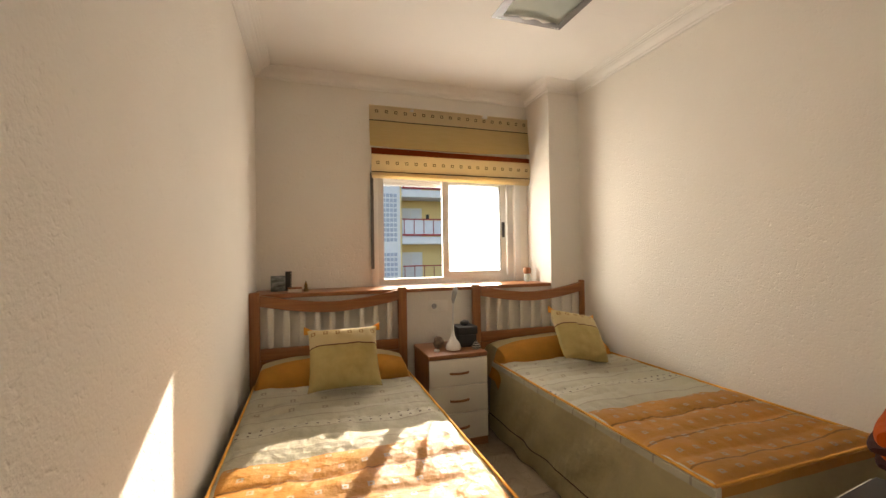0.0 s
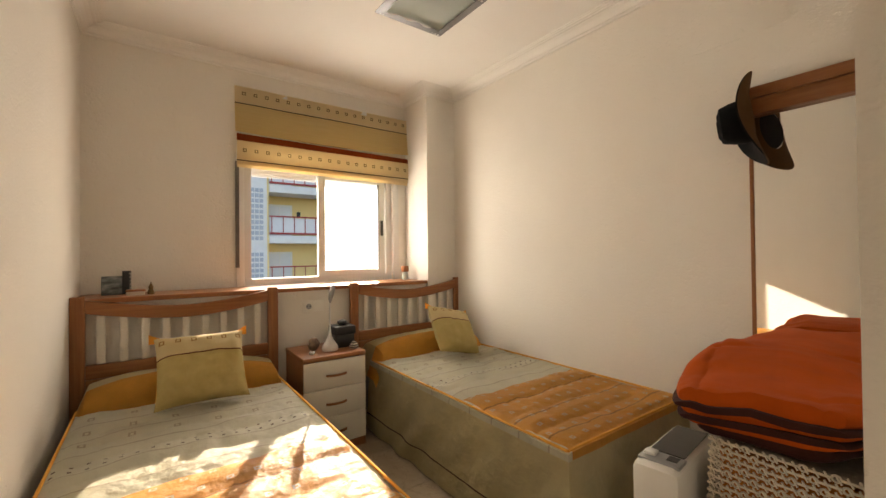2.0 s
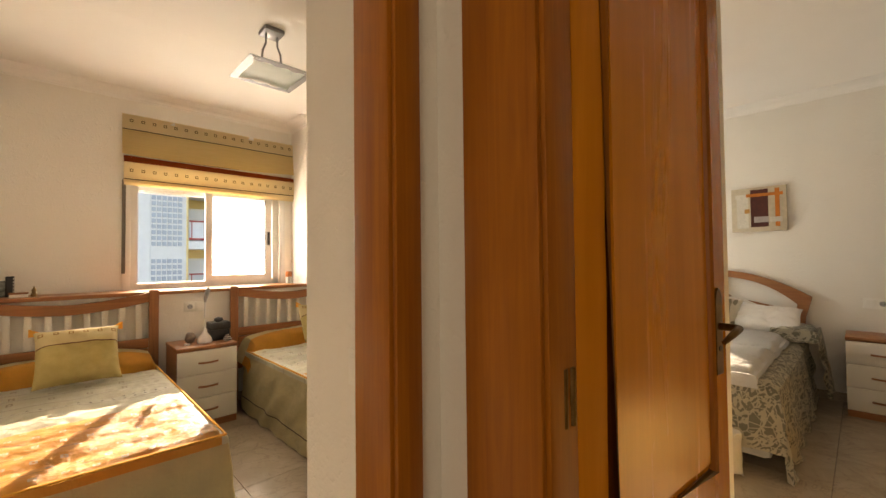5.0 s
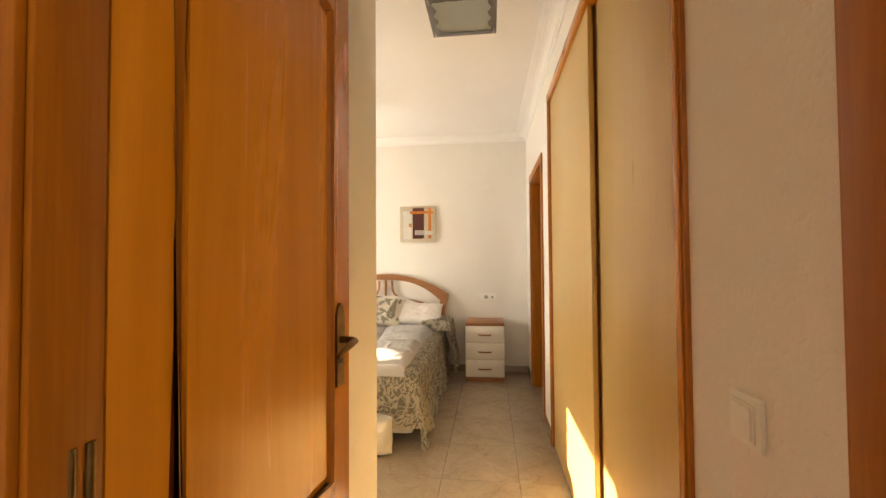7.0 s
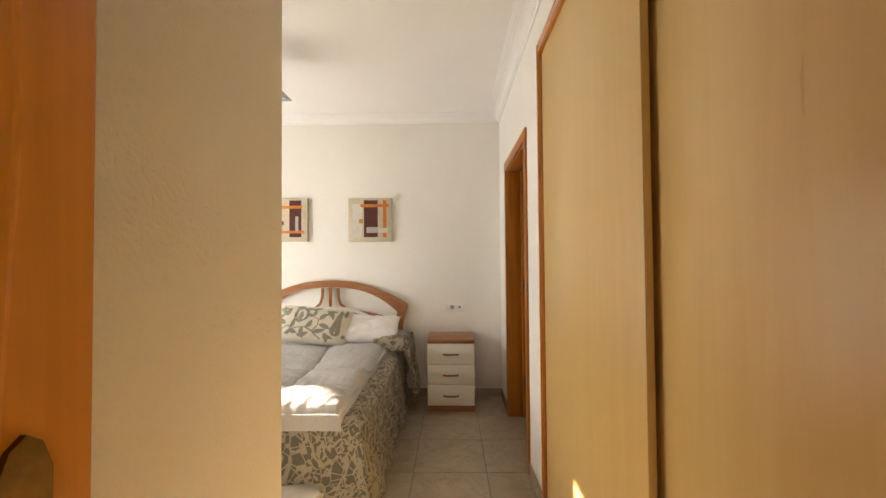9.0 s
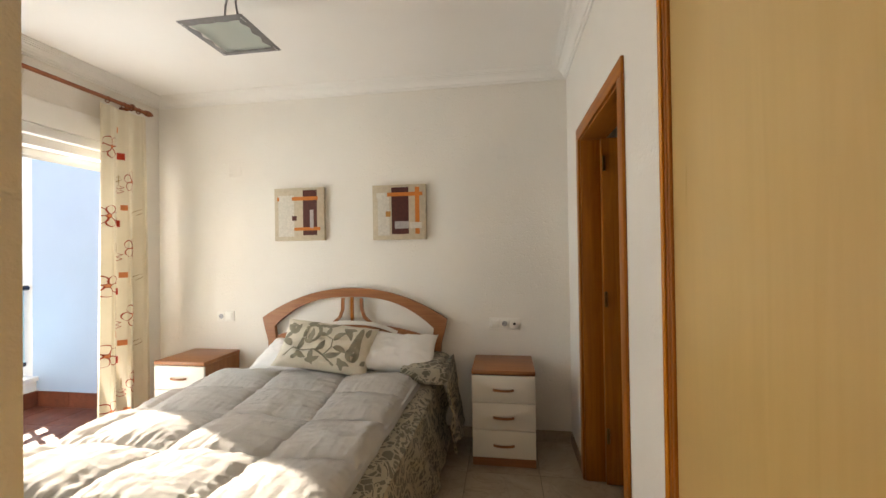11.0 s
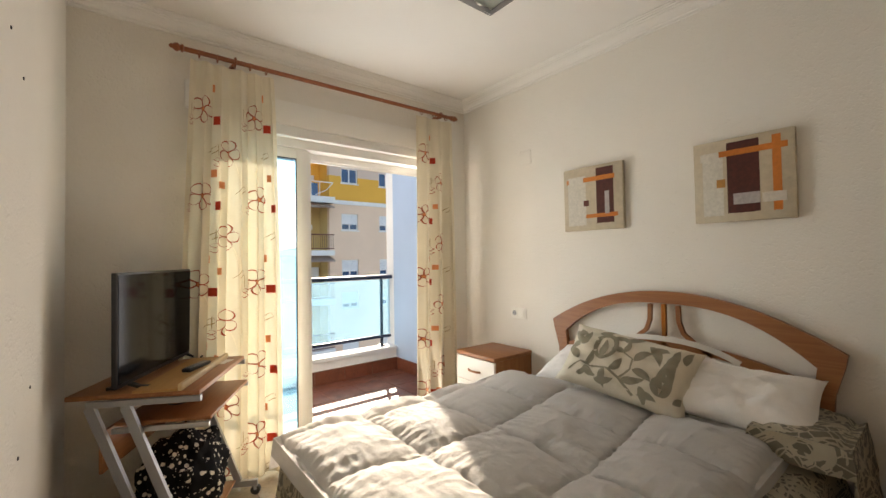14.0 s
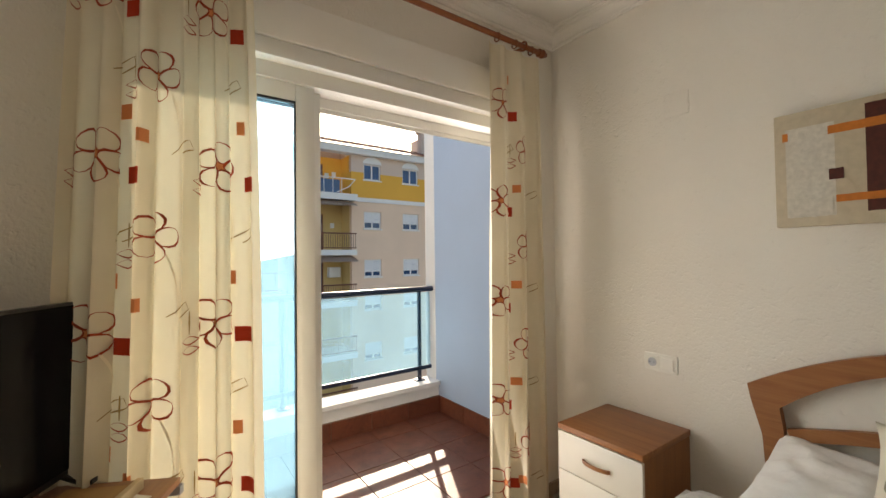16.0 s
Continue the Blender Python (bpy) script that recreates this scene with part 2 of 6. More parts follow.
def glass(name, tint=(1, 1, 1), rough=0.0):
    n = Nodes(name, rough)
    n.b.inputs["Transmission Weight"].default_value = 1.0
    n.b.inputs["IOR"].default_value = 1.02 if rough == 0 else 1.1
    n.color(tint)
    return n.m


def dusty_glass(name, tint, dust, amount):
    """Clear tinted glass under a patchy film of dust that catches the sun."""
    n = Nodes(name, 0.0)
    n.b.inputs["Transmission Weight"].default_value = 1.0
    n.b.inputs["IOR"].default_value = 1.02
    n.color(tint)
    t = n.t.nodes.new("ShaderNodeBsdfTranslucent")
    t.inputs[0].default_value = (*dust, 1)
    m = n.t.nodes.new("ShaderNodeMixShader")
    film = n.noise(n.coords("Object", (1.2, 1.2, 0.7)), 2.4, 6.0, 0.6, 0.9)
    n.put(m.inputs[0], n.math("ADD", n.math("MULTIPLY", film, amount * 0.9), amount * 0.55))
    n.t.links.new(n.b.outputs[0], m.inputs[1])
    n.t.links.new(t.outputs[0], m.inputs[2])
    n.t.links.new(m.outputs[0], n.t.nodes["Material Output"].inputs[0])
    return n.m


PANE = dusty_glass("window_glass", (0.97, 0.99, 0.99), (0.9, 0.92, 0.92), 0.55)
TINTED = dusty_glass("blue_tinted_glass", (0.62, 0.83, 0.93), (0.46, 0.72, 0.90), 0.12)
RAIL_GLASS = dusty_glass("hazy_rail_glass", (0.62, 0.84, 0.93), (0.42, 0.68, 0.86), 0.13)
FROSTED = Nodes("frosted_glass", 0.45)
FROSTED.color((0.60, 0.66, 0.62))
FROSTED.b.inputs["Transmission Weight"].default_value = 0.35
FROSTED = FROSTED.m
MIRROR = Nodes("mirror_silver", 0.02, 1.0).color((0.86, 0.86, 0.84)).m


def tile_material(name, a, b, vein, rough):
    n = Nodes(name, rough)
    v = n.coords("Object")
    add = n.t.nodes.new("ShaderNodeVectorMath")
    add.operation = "ADD"
    n.t.links.new(v, add.inputs[0])
    comb = n.t.nodes.new("ShaderNodeCombineXYZ")
    n.t.links.new(n.math("MULTIPLY", n.random(), 37.0), comb.inputs[0])
    n.t.links.new(n.math("MULTIPLY", n.random(), 91.0), comb.inputs[1])
    n.t.links.new(comb.outputs[0], add.inputs[1])
    p = add.outputs[0]
    c = n.ramp(n.noise(p, 5.0, 7.0, 0.62, 0.8), [(0.3, a), (0.68, b)])
    c = n.mix(n.math("MULTIPLY", n.math("LESS_THAN", n.math("ABSOLUTE", n.math("SUBTRACT", n.noise(p, 3.0, 5.0, 0.6, 2.0), 0.5)), 0.012), 0.35), c, vein)
    c = n.mix(n.math("MULTIPLY", n.random(), 0.14), c, vein)
    n.color(c)
    n.rough(n.math("ADD", n.math("MULTIPLY", n.noise(p, 14.0), 0.2), rough - 0.1))
    return n.m


TILE = tile_material("beige_marble_tile", (0.34, 0.27, 0.19), (0.44, 0.36, 0.27), (0.23, 0.17, 0.12), 0.2)
TERRACOTTA = tile_material("terracotta_tile", (0.13, 0.035, 0.017), (0.20, 0.058, 0.028), (0.07, 0.02, 0.012), 0.5)
GROUT = mottled("tile_grout", (0.26, 0.205, 0.15), 0.8, 30.0, 0.9, bump=0.2)
BLUE_RENDER = mottled("blue_render", (0.40, 0.50, 0.66), 0.94, 1.5, 0.85, bump=0.2, spec=0.15)

# ---- rooms: floors, ceilings, walls ----
TH = 0.12
floor = setting("floor", boxes((0.0, 7.25, -2.2, 2.32, -0.12, -0.012), (0.0, 4.5, 2.321, 4.05, -0.12, -0.012)), GROUT, "beige marble-look tiled floor with thin grout joints", "floor")
setting("ceiling", boxes((0.0, 7.25, -2.2, 2.5, CEIL, CEIL + 0.14), (0.0, 4.5, 2.501, 4.05, CEIL, CEIL + 0.14)), CEILING, "plain white painted ceiling", "ceiling")

# twin bedroom
WX0, WX1, WZ0, WZ1 = 2.54, 3.80, 1.02, 1.99
setting("wall_twin_north", boxes((R1_L - TH, WX0, R1_N, R1_N + 0.2, 0, CEIL), (WX1, R1_R + TH, R1_N, R1_N + 0.2, 0, CEIL),
                                 (WX0, WX1, R1_N, R1_N + 0.2, 0, WZ0), (WX0, WX1, R1_N, R1_N + 0.2, WZ1, CEIL)), WALL, "cream plastered window wall", "wall")
setting("wall_twin_west", boxes((R1_L - TH, R1_L, DOOR1_Y + 0.12, R1_N, 0, CEIL)), WALL, "cream plastered wall", "wall")
setting("wall_twin_east", boxes((R1_R, R2_L, R1_S, R2_N + 0.3, 0, CEIL), (R1_R, R1_R + TH, R2_N + 0.3, R1_N, 0, CEIL)), WALL, "cream plastered wall", "wall")
setting("wall_twin_south", boxes((P1_R, R2_L, DOOR1_Y, R1_S, 0, CEIL), (DOOR2_X, R2_L, P2_N, DOOR1_Y - 0.0005, 0, CEIL)), WALL, "cream plastered wall between the bedrooms", "wall")
setting("wall_pillar", boxes((3.935, R1_R - 0.001, 3.47, R1_N - 0.001, 0, CEIL)), WALL, "plastered pillar in the corner", "wall")
setting("wall_ledge", boxes((R1_L, 3.934, LEDGE_Y, R1_N - 0.001, 0, LEDGE_Z)), WALL, "low plastered ledge wall under the window", "wall")
setting("trim_ledge", boxes((R1_L, 3.934, LEDGE_Y - 0.025, R1_N - 0.002, LEDGE_Z, LEDGE_Z + 0.028), bevel=0.004), CHERRY_X, "varnished wooden ledge top", "ledge")

# door wall of the twin bedroom, and the corridor
D1L, D1R, DH = 1.74, 2.52, 2.13
setting("wall_twin_door", boxes((R1_L - TH, D1L - 0.03, DOOR1_Y, DOOR1_Y + 0.12, 0, CEIL), (D1R + 0.03, P1_R + 0.001, DOOR1_Y + 0.001, DOOR1_Y + 0.12, 0, CEIL),
                                (D1L - 0.03, D1R + 0.03, DOOR1_Y, DOOR1_Y + 0.12, DH + 0.03, CEIL)), WALL, "plastered door wall", "wall")
D2S, D2N, D2T = -0.985, -0.10, 0.09
setting("wall_double_door", boxes((DOOR2_X, DOOR2_X + D2T, D2N + 0.03, P2_N - 0.001, 0, CEIL), (DOOR2_X, DOOR2_X + D2T, -2.1, D2S - 0.03, 0, CEIL),
                                  (DOOR2_X, DOOR2_X + D2T, D2S - 0.03, D2N + 0.03, DH + 0.03, CEIL)), WALL, "plastered door wall", "wall")
setting("wall_corridor_south", boxes((0.0, DOOR2_X, -2.22, -2.1, 0, CEIL)), WALL, "plain corridor wall", "wall")
setting("wall_corridor_west", boxes((0.0, 0.12, -2.1, DOOR1_Y, 0, CEIL)), WALL, "plain corridor wall", "wall")
setting("wall_corridor_north", boxes((0.12, R1_L - TH, DOOR1_Y, DOOR1_Y + 0.12, 0, CEIL)), WALL, "plain corridor wall", "wall")

# double bedroom
BD0, BD1, BDH = 5.60, 6.44, 2.05                      # bathroom door
WD0, WD1, WDH = 3.205, 5.14, 2.40                      # wardrobe opening
S0 = R2_S - 0.14
setting("wall_double_south", boxes((DOOR2_X + D2T, WD0, S0, R2_S, 0, CEIL), (WD1, BD0 - 0.03, S0, R2_S, 0, CEIL), (BD1 + 0.03, R2_R + TH, S0, R2_S, 0, CEIL),
                                   (WD0, WD1, S0, R2_S, WDH, CEIL), (BD0 - 0.03, BD1 + 0.03, S0, R2_S, BDH + 0.03, CEIL)), WALL, "cream plastered wall with wardrobe and door", "wall")
setting("wall_double_east", boxes((R2_R, R2_R + TH, R2_S, R2_N + 0.3, 0, CEIL)), WALL, "cream plastered headboard wall", "wall")
BX0, BX1, BZ1 = 4.86, 6.66, 2.16                      # balcony door
setting("wall_double_north", boxes((R2_L, BX0, R2_N, R2_N + 0.22, 0, CEIL), (BX1, R2_R - 0.001, R2_N, R2_N + 0.22, 0, CEIL), (BX0, BX1, R2_N, R2_N + 0.22, BZ1, CEIL)),
        WALL, "cream plastered wall with the balcony door", "wall")
# bathroom behind its door, and the wardrobe's inside
setting("wall_bathroom", boxes((5.3, 6.8, -2.15, -2.1, 0, CEIL), (5.25, 5.3, -2.15, S0, 0, CEIL), (6.8, 6.85, -2.15, S0, 0, CEIL)), WALL, "plain bathroom wall", "wall")
setting("wall_wardrobe", boxes((WD0 - 0.05, WD0, S0 - 0.55, S0, 0, CEIL), (WD1, WD1 + 0.05, S0 - 0.55, S0, 0, CEIL), (WD0 - 0.05, WD1 + 0.05, S0 - 0.6, S0 - 0.55, 0, CEIL)), WALL)


def cornice(name, loop):
    """A stepped plaster cornice along straight runs ((x, y), (x, y), inward normal)."""
    bm = bmesh.new()
    prof = [(0, 0), (0.010, 0), (0.014, 0.012), (0.024, 0.014), (0.032, 0.026), (0.048, 0.038), (0.068, 0.045), (0.070, 0.049), (0.086, 0.050), (0.088, 0.054), (0.104, 0.055), (0.106, 0.059), (0.118, 0.060), (0.120, 0.066), (0, 0.066)]
    for (ax, ay), (bx, by), (nx, ny), ea, eb in loop:
        d = Vector((bx - ax, by - ay)).normalized()
        ring = []
        for px, py, e, s in ((ax, ay, ea, -1), (bx, by, eb, 1)):
            ring.append([bm.verts.new((px + nx * o + d.x * s * e * o, py + ny * o + d.y * s * e * o, CEIL - 0.066 + h)) for o, h in prof])
        n = len(prof)
        for k in range(n):
            bm.faces.new((ring[0][k], ring[0][(k + 1) % n], ring[1][(k + 1) % n], ring[1][k]))
        bm.faces.new(ring[0]), bm.faces.new(ring[1][::-1])
    bmesh.ops.recalc_face_normals(bm, faces=bm.faces)
    return setting(name, bm, CEILING, "white stepped plaster cornice", "cornice")


cornice("trim_cornice_twin", [((R1_L, R1_N), (3.935, R1_N), (0, -1), -1, -1), ((3.935, R1_N), (3.935, 3.47), (-1, 0), -1, 1), ((3.935, 3.47), (R1_R, 3.47), (0, -1), 1, -1),
                              ((R1_R, 3.47), (R1_R, R1_S), (-1, 0), -1, -1), ((R1_L, DOOR1_Y + 0.12), (R1_L, R1_N), (1, 0), -1, -1), ((R1_R, R1_S), (P1_R, R1_S), (0, 1), -1, 1)])
cornice("trim_cornice_double", [((R2_R, R2_S), (R2_R, R2_N), (-1, 0), -1, -1), ((R2_R, R2_N), (R2_L, R2_N), (0, -1), -1, -1), ((R2_L, R2_N), (R2_L, P2_N), (1, 0), -1, 1),
                                ((DOOR2_X + D2T, R2_S), (R2_R, R2_S), (0, 1), -1, -1), ((R2_L, P2_N), (DOOR2_X + D2T, P2_N), (0, -1), 1, -1)])

# tiled skirting
BB, BT = 0.075, 0.01
setting("baseboard_twin", boxes((R1_L, R1_L + BT, DOOR1_Y + 0.12, LEDGE_Y, 0, BB), (R1_L + BT, 3.93, LEDGE_Y - BT, LEDGE_Y - 0.0005, 0, BB), (R1_R - BT, R1_R, R1_S, 3.469, 0, BB),
                                (P1_R + 0.005, R1_R - BT, R1_S, R1_S + BT, 0, BB)), TILE, "beige tile skirting", "skirting")
setting("baseboard_double", boxes((R2_R - BT, R2_R, R2_S + BT, R2_N, 0, BB), (BD1 + 0.08, R2_R, R2_S, R2_S + BT, 0, BB), (WD1 + 0.06, BD0 - 0.08, R2_S, R2_S + BT, 0, BB),
                                  (R2_L, R2_L + BT, P2_N, R2_N - BT, 0, BB), (R2_L, BX0, R2_N - BT, R2_N, 0, BB), (BX1, R2_R - BT, R2_N - BT, R2_N, 0, BB),
                                  (DOOR2_X + D2T, WD0 - 0.05, R2_S, R2_S + BT, 0, BB), (3.5, R2_L, P2_N - BT, P2_N, 0, BB)), TILE, "beige tile skirting", "skirting")


# ---- doors ----
def frame_parts(parent, axis, a0, a1, f0, f1, h, mz, mh, trim=0.085, proud=0.014, jamb=0.03):
    """Jambs, head and both sides' trim of an opening from a0 to a1 in a wall from f0 to f1 along the other axis."""
    def bx(u0, u1, w0, w1, z0, z1):
        return boxes((u0, u1, w0, w1, z0, z1) if axis == "X" else (w0, w1, u0, u1, z0, z1), bevel=0.003)
    part("jamb", bx(a0 - jamb, a0, f0, f1, 0, h), mz, parent)
    part("jamb", bx(a1, a1 + jamb, f0, f1, 0, h), mz, parent)
    part("head_jamb", bx(a0 - jamb, a1 + jamb, f0, f1, h, h + jamb), mh, parent)
    for s0, s1 in ((f0 - proud, f0 - 0.0005), (f1 + 0.0005, f1 + proud)):
        part("trim", bx(a0 - trim + 0.015, a0 - 0.008, s0, s1, 0, h + 0.008), mz, parent)
        part("trim", bx(a1 + 0.008, a1 + trim - 0.015, s0, s1, 0, h + 0.008), mz, parent)
        part("head_trim", bx(a0 - trim + 0.015, a1 + trim - 0.015, s0, s1, h + 0.0085, h + trim - 0.005), mh, parent)


door_1 = tagged(new("door_1"), "dark oak door frame of the twin bedroom", "door frame", "", "structure")
frame_parts(door_1, "X", D1L, D1R, DOOR1_Y, DOOR1_Y + 0.12, DH, DARK_WOOD, DARK_WOOD_X)
door_2 = tagged(new("door_2"), "dark oak door frame of the double bedroom", "door frame", "", "structure")
frame_parts(door_2, "Y", D2S, D2N, DOOR2_X, DOOR2_X + D2T, DH, DARK_WOOD, DARK_WOOD_Y, 0.19)
door_3 = tagged(new("door_3"), "oak frame of the bathroom door with the leaf ajar inside", "door", "", "structure")
frame_parts(door_3, "X", BD0, BD1, S0, R2_S, BDH, DARK_WOOD, DARK_WOOD_X)
leaf3 = part("leaf", boxes((BD1 - 0.045, BD1 - 0.005, S0 - 0.72, S0 + 0.03, 0.01, BDH - 0.004), bevel=0.003), DARK_WOOD, door_3)
for hz in (0.25, 1.05, 1.85):
    part("hinge", boxes((BD1 - 0.06, BD1 - 0.046, S0 + 0.012, S0 + 0.028, hz, hz + 0.09), bevel=0.003), BRASS, door_3, "brass hinge")


def door_leaf(length, h):
    """A panelled leaf along +x from its hinge, its face to -y, with an arched moulded panel."""
    root = thing("bedroom_door", "open honey oak door with an arched moulded panel", "door")
    part("leaf", boxes((0, length, 0, 0.036, 0.008, h), bevel=0.003), DOOR_WOOD, root)
    s0, s1, z0, z1 = 0.105, length - 0.125, 0.69, h - 0.085
    arch = [(s0, z0), (s1, z0), (s1, z1 - 0.06), (s1 - 0.02, z1 - 0.055)]
    cx = (s0 + s1) / 2
    for k in range(9):
        a = math.pi * k / 8
        arch.append((cx + (s1 - s0 - 0.08) / 2 * math.cos(a), z1 - 0.05 + 0.085 * math.sin(a)))
    arch += [(s0 + 0.02, z1 - 0.055), (s0, z1 - 0.06)]
    bm = bmesh.new()
    tube(bm, [(x, -0.002, z) for x, z in arch], 0.016, 8, True)
    part("moulding", bm, DARK_WOOD, root, "darker stained panel moulding")
    bm = bmesh.new()
    extrude_xz(bm, [(cx + (x - cx) * 0.93, 1.35 + (z - 1.35) * 0.965) for x, z in arch], -0.006, 0.002)
    part("panel", bm, DOOR_WOOD, root)
    bm = bmesh.new()
    tube(bm, [(s0, -0.002, 0.16), (s1, -0.002, 0.16), (s1, -0.002, 0.56), (s0, -0.002, 0.56)], 0.016, 8, True)
    part("lower_moulding", bm, DARK_WOOD, root, "darker stained panel moulding")
    part("lower_panel", boxes((s0 + 0.015, s1 - 0.015, -0.006, 0.002, 0.175, 0.545), bevel=0.002), DOOR_WOOD, root)
    plate = [(length - 0.085, 0.93), (length - 0.045, 0.93), (length - 0.043, 0.95), (length - 0.043, 1.13), (length - 0.052, 1.155), (length - 0.065, 1.165), (length - 0.078, 1.155), (length - 0.087, 1.13), (length - 0.087, 0.95)]
    bm = bmesh.new()
    extrude_xz(bm, plate, -0.007, 0.0)
    hp = part("handle_plate", bm, BRASS, root, "aged brass handle plate")
    bm = bmesh.new()
    tube(bm, [(length - 0.065, -0.005, 1.06), (length - 0.065, -0.045, 1.06), (length - 0.075, -0.055, 1.06), (length - 0.12, -0.057, 1.052), (length - 0.165, -0.05, 1.035)], [0.011, 0.010, 0.010, 0.009, 0.006], 10)
    part("lever", bm, BRASS, hp, "curved brass lever handle")
    bm = bmesh.new()
    lathe(bm, [(0.008, 0.0), (0.008, 0.004)], (0, 0, 0), 12)
    bm.transform(pose(length - 0.065, -0.005, 1.0, 90))
    part("keyhole", bm, BLACK, hp)
    for hz in (0.22, 0.96, 1.84):
        bm = bmesh.new()
        for hx in (-0.046, -0.024):
            tube(bm, [(hx, -0.006, hz), (hx, -0.006, hz + 0.1)], 0.007, 10)
        box(bm, -0.05, -0.018, -0.008, -0.004, hz + 0.035, hz + 0.065)
        part("hinge", bm, BRASS, root, "aged brass hinge")
    return root


leaf = door_leaf(0.705, DH - 0.01)
leaf.matrix_world = pose(DOOR2_X + D2T + 0.006, D2N + 0.004, 0, 0, 0, -7.0)

# ---- built-in wardrobe of the double bedroom ----
wardrobe = thing("sliding_wardrobe", "built-in wardrobe with pale maple sliding doors and oak frame", "wardrobe", (WD0, R2_S, 0))
L = WD1 - WD0
DARK_OAK = wood("amber_frame_oak", (0.46, 0.16, 0.02), (0.33, 0.10, 0.011), "Z", 1.0, 0.3, 0.4)
for x0 in (-0.03, L - 0.02):
    part("frame_post", boxes((x0, x0 + 0.05, -0.10, 0.010, 0, WDH + 0.04), bevel=0.004), DARK_OAK, wardrobe)
    part("frame_post", boxes((x0 + 0.012, x0 + 0.036, 0.0105, 0.016, 0, WDH + 0.04), bevel=0.002), DOOR_WOOD, wardrobe)
part("frame_head", boxes((0.02, L - 0.02, -0.10, 0.016, WDH - 0.025, WDH + 0.04), bevel=0.006), DOOR_WOOD_X, wardrobe)
part("track", boxes((0.02, L - 0.02, -0.10, -0.005, 0.0, 0.012)), STEEL, wardrobe)
for x0, x1, y0 in ((0.022, L / 2 - 0.10, -0.058), (L / 2 - 0.14, L - 0.022, -0.024)):
    dr = part("sliding_door", boxes((x0, x1, y0, y0 + 0.022, 0.013, WDH - 0.026), bevel=0.002), MAPLE, wardrobe, "pale maple sliding door")
    part("edge_strip", boxes((x1 - 0.012, x1 + 0.008, y0 - 0.004, y0 + 0.03, 0.013, WDH - 0.026), bevel=0.003), DARK_WOOD, dr)

# ---- twin bedroom window ----
win1 = tagged(new("window_1"), "white sliding window half open, roller shutter up", "window", "", "structure")
WY = R1_N + 0.03
part("window_frame", boxes((WX0, WX0 + 0.055, WY, WY + 0.09, WZ0, WZ1), (WX1 - 0.055, WX1, WY, WY + 0.09, WZ0, WZ1), (WX0 + 0.055, WX1 - 0.055, WY, WY + 0.09, WZ0, WZ0 + 0.05),
                           (WX0 + 0.055, WX1 - 0.055, WY, WY + 0.09, WZ1 - 0.05, WZ1)), PVC, win1)
part("architrave", boxes((WX0 - 0.055, WX0, R1_N - 0.012, R1_N + 0.03, WZ0 - 0.05, WZ1 + 0.03), (WX1, WX1 + 0.055, R1_N - 0.012, R1_N + 0.03, WZ0 - 0.05, WZ1 + 0.03),
                         (WX0, WX1, R1_N - 0.012, R1_N + 0.03, WZ0 - 0.05, WZ0), bevel=0.003), PVC, win1)
SX0, SX1 = 3.115, 3.735
sash = part("sash", boxes((SX0, SX0 + 0.06, WY + 0.01, WY + 0.04, WZ0 + 0.045, WZ1 - 0.045), (SX1 - 0.06, SX1, WY + 0.01, WY + 0.04, WZ0 + 0.045, WZ1 - 0.045),
                          (SX0 + 0.06, SX1 - 0.06, WY + 0.01, WY + 0.04, WZ0 + 0.045, WZ0 + 0.10), (SX0 + 0.06, SX1 - 0.06, WY + 0.01, WY + 0.04, WZ1 - 0.10, WZ1 - 0.045)), PVC, win1)
p = part("pane", boxes((SX0 + 0.06, SX1 - 0.06, WY + 0.022, WY + 0.026, WZ0 + 0.10, WZ1 - 0.10)), PANE, sash)
p.visible_shadow = False
part("gasket", boxes((SX1 - 0.066, SX1 - 0.0605, WY + 0.008, WY + 0.02, WZ0 + 0.10, WZ1 - 0.10)), BLACK, sash)
part("latch", boxes((SX1 - 0.045, SX1 - 0.02, WY - 0.004, WY + 0.0095, 1.42, 1.56), bevel=0.004), BLACK, sash)
part("shutter_slat", boxes(*[(SX0 + 0.02, WX1 - 0.056, WY + 0.06, WY + 0.075, WZ1 - 0.05 - 0.045 * (k + 1), WZ1 - 0.054 - 0.045 * k) for k in range(2)]), mottled("green_grey_slat", (0.25, 0.32, 0.28), 0.9, 9.0, 0.5), win1)
part("head_track", boxes(*[(WX0 + 0.056, SX0 + 0.019, WY + 0.05 + 0.012 * k, WY + 0.06 + 0.012 * k, WZ1 - 0.075 - 0.022 * k, WZ1 - 0.0505) for k in range(3)], bevel=0.002), PVC, win1, "white grooved head track")
part("shutter_strap", boxes((WX0 - 0.06, WX0 - 0.035, R1_N - 0.02, R1_N - 0.013, 1.16, 1.95)), mottled("grey_strap", (0.16, 0.15, 0.14), 0.8, 80.0, 0.9), win1)

# ---- balcony door ----
GY = R2_N + 0.055
win2 = tagged(new("window_2"), "white sliding balcony door pushed open, tinted glass", "balcony door", "", "structure")
part("outer_frame", boxes((BX0, BX0 + 0.06, GY - 0.01, GY + 0.11, 0.0, BZ1), (BX1 - 0.06, BX1, GY - 0.01, GY + 0.11, 0.0, BZ1), (BX0 + 0.06, BX1 - 0.06, GY - 0.01, GY + 0.11, BZ1 - 0.06, BZ1),
                          (BX0 + 0.06, BX1 - 0.06, GY - 0.01, GY + 0.11, 0.0, 0.03)), PVC, win2)
part("architrave", boxes((BX0 - 0.05, BX1 + 0.05, R2_N - 0.02, R2_N + 0.02, BZ1 - 0.005, BZ1 + 0.06), bevel=0.004), PVC, win2)
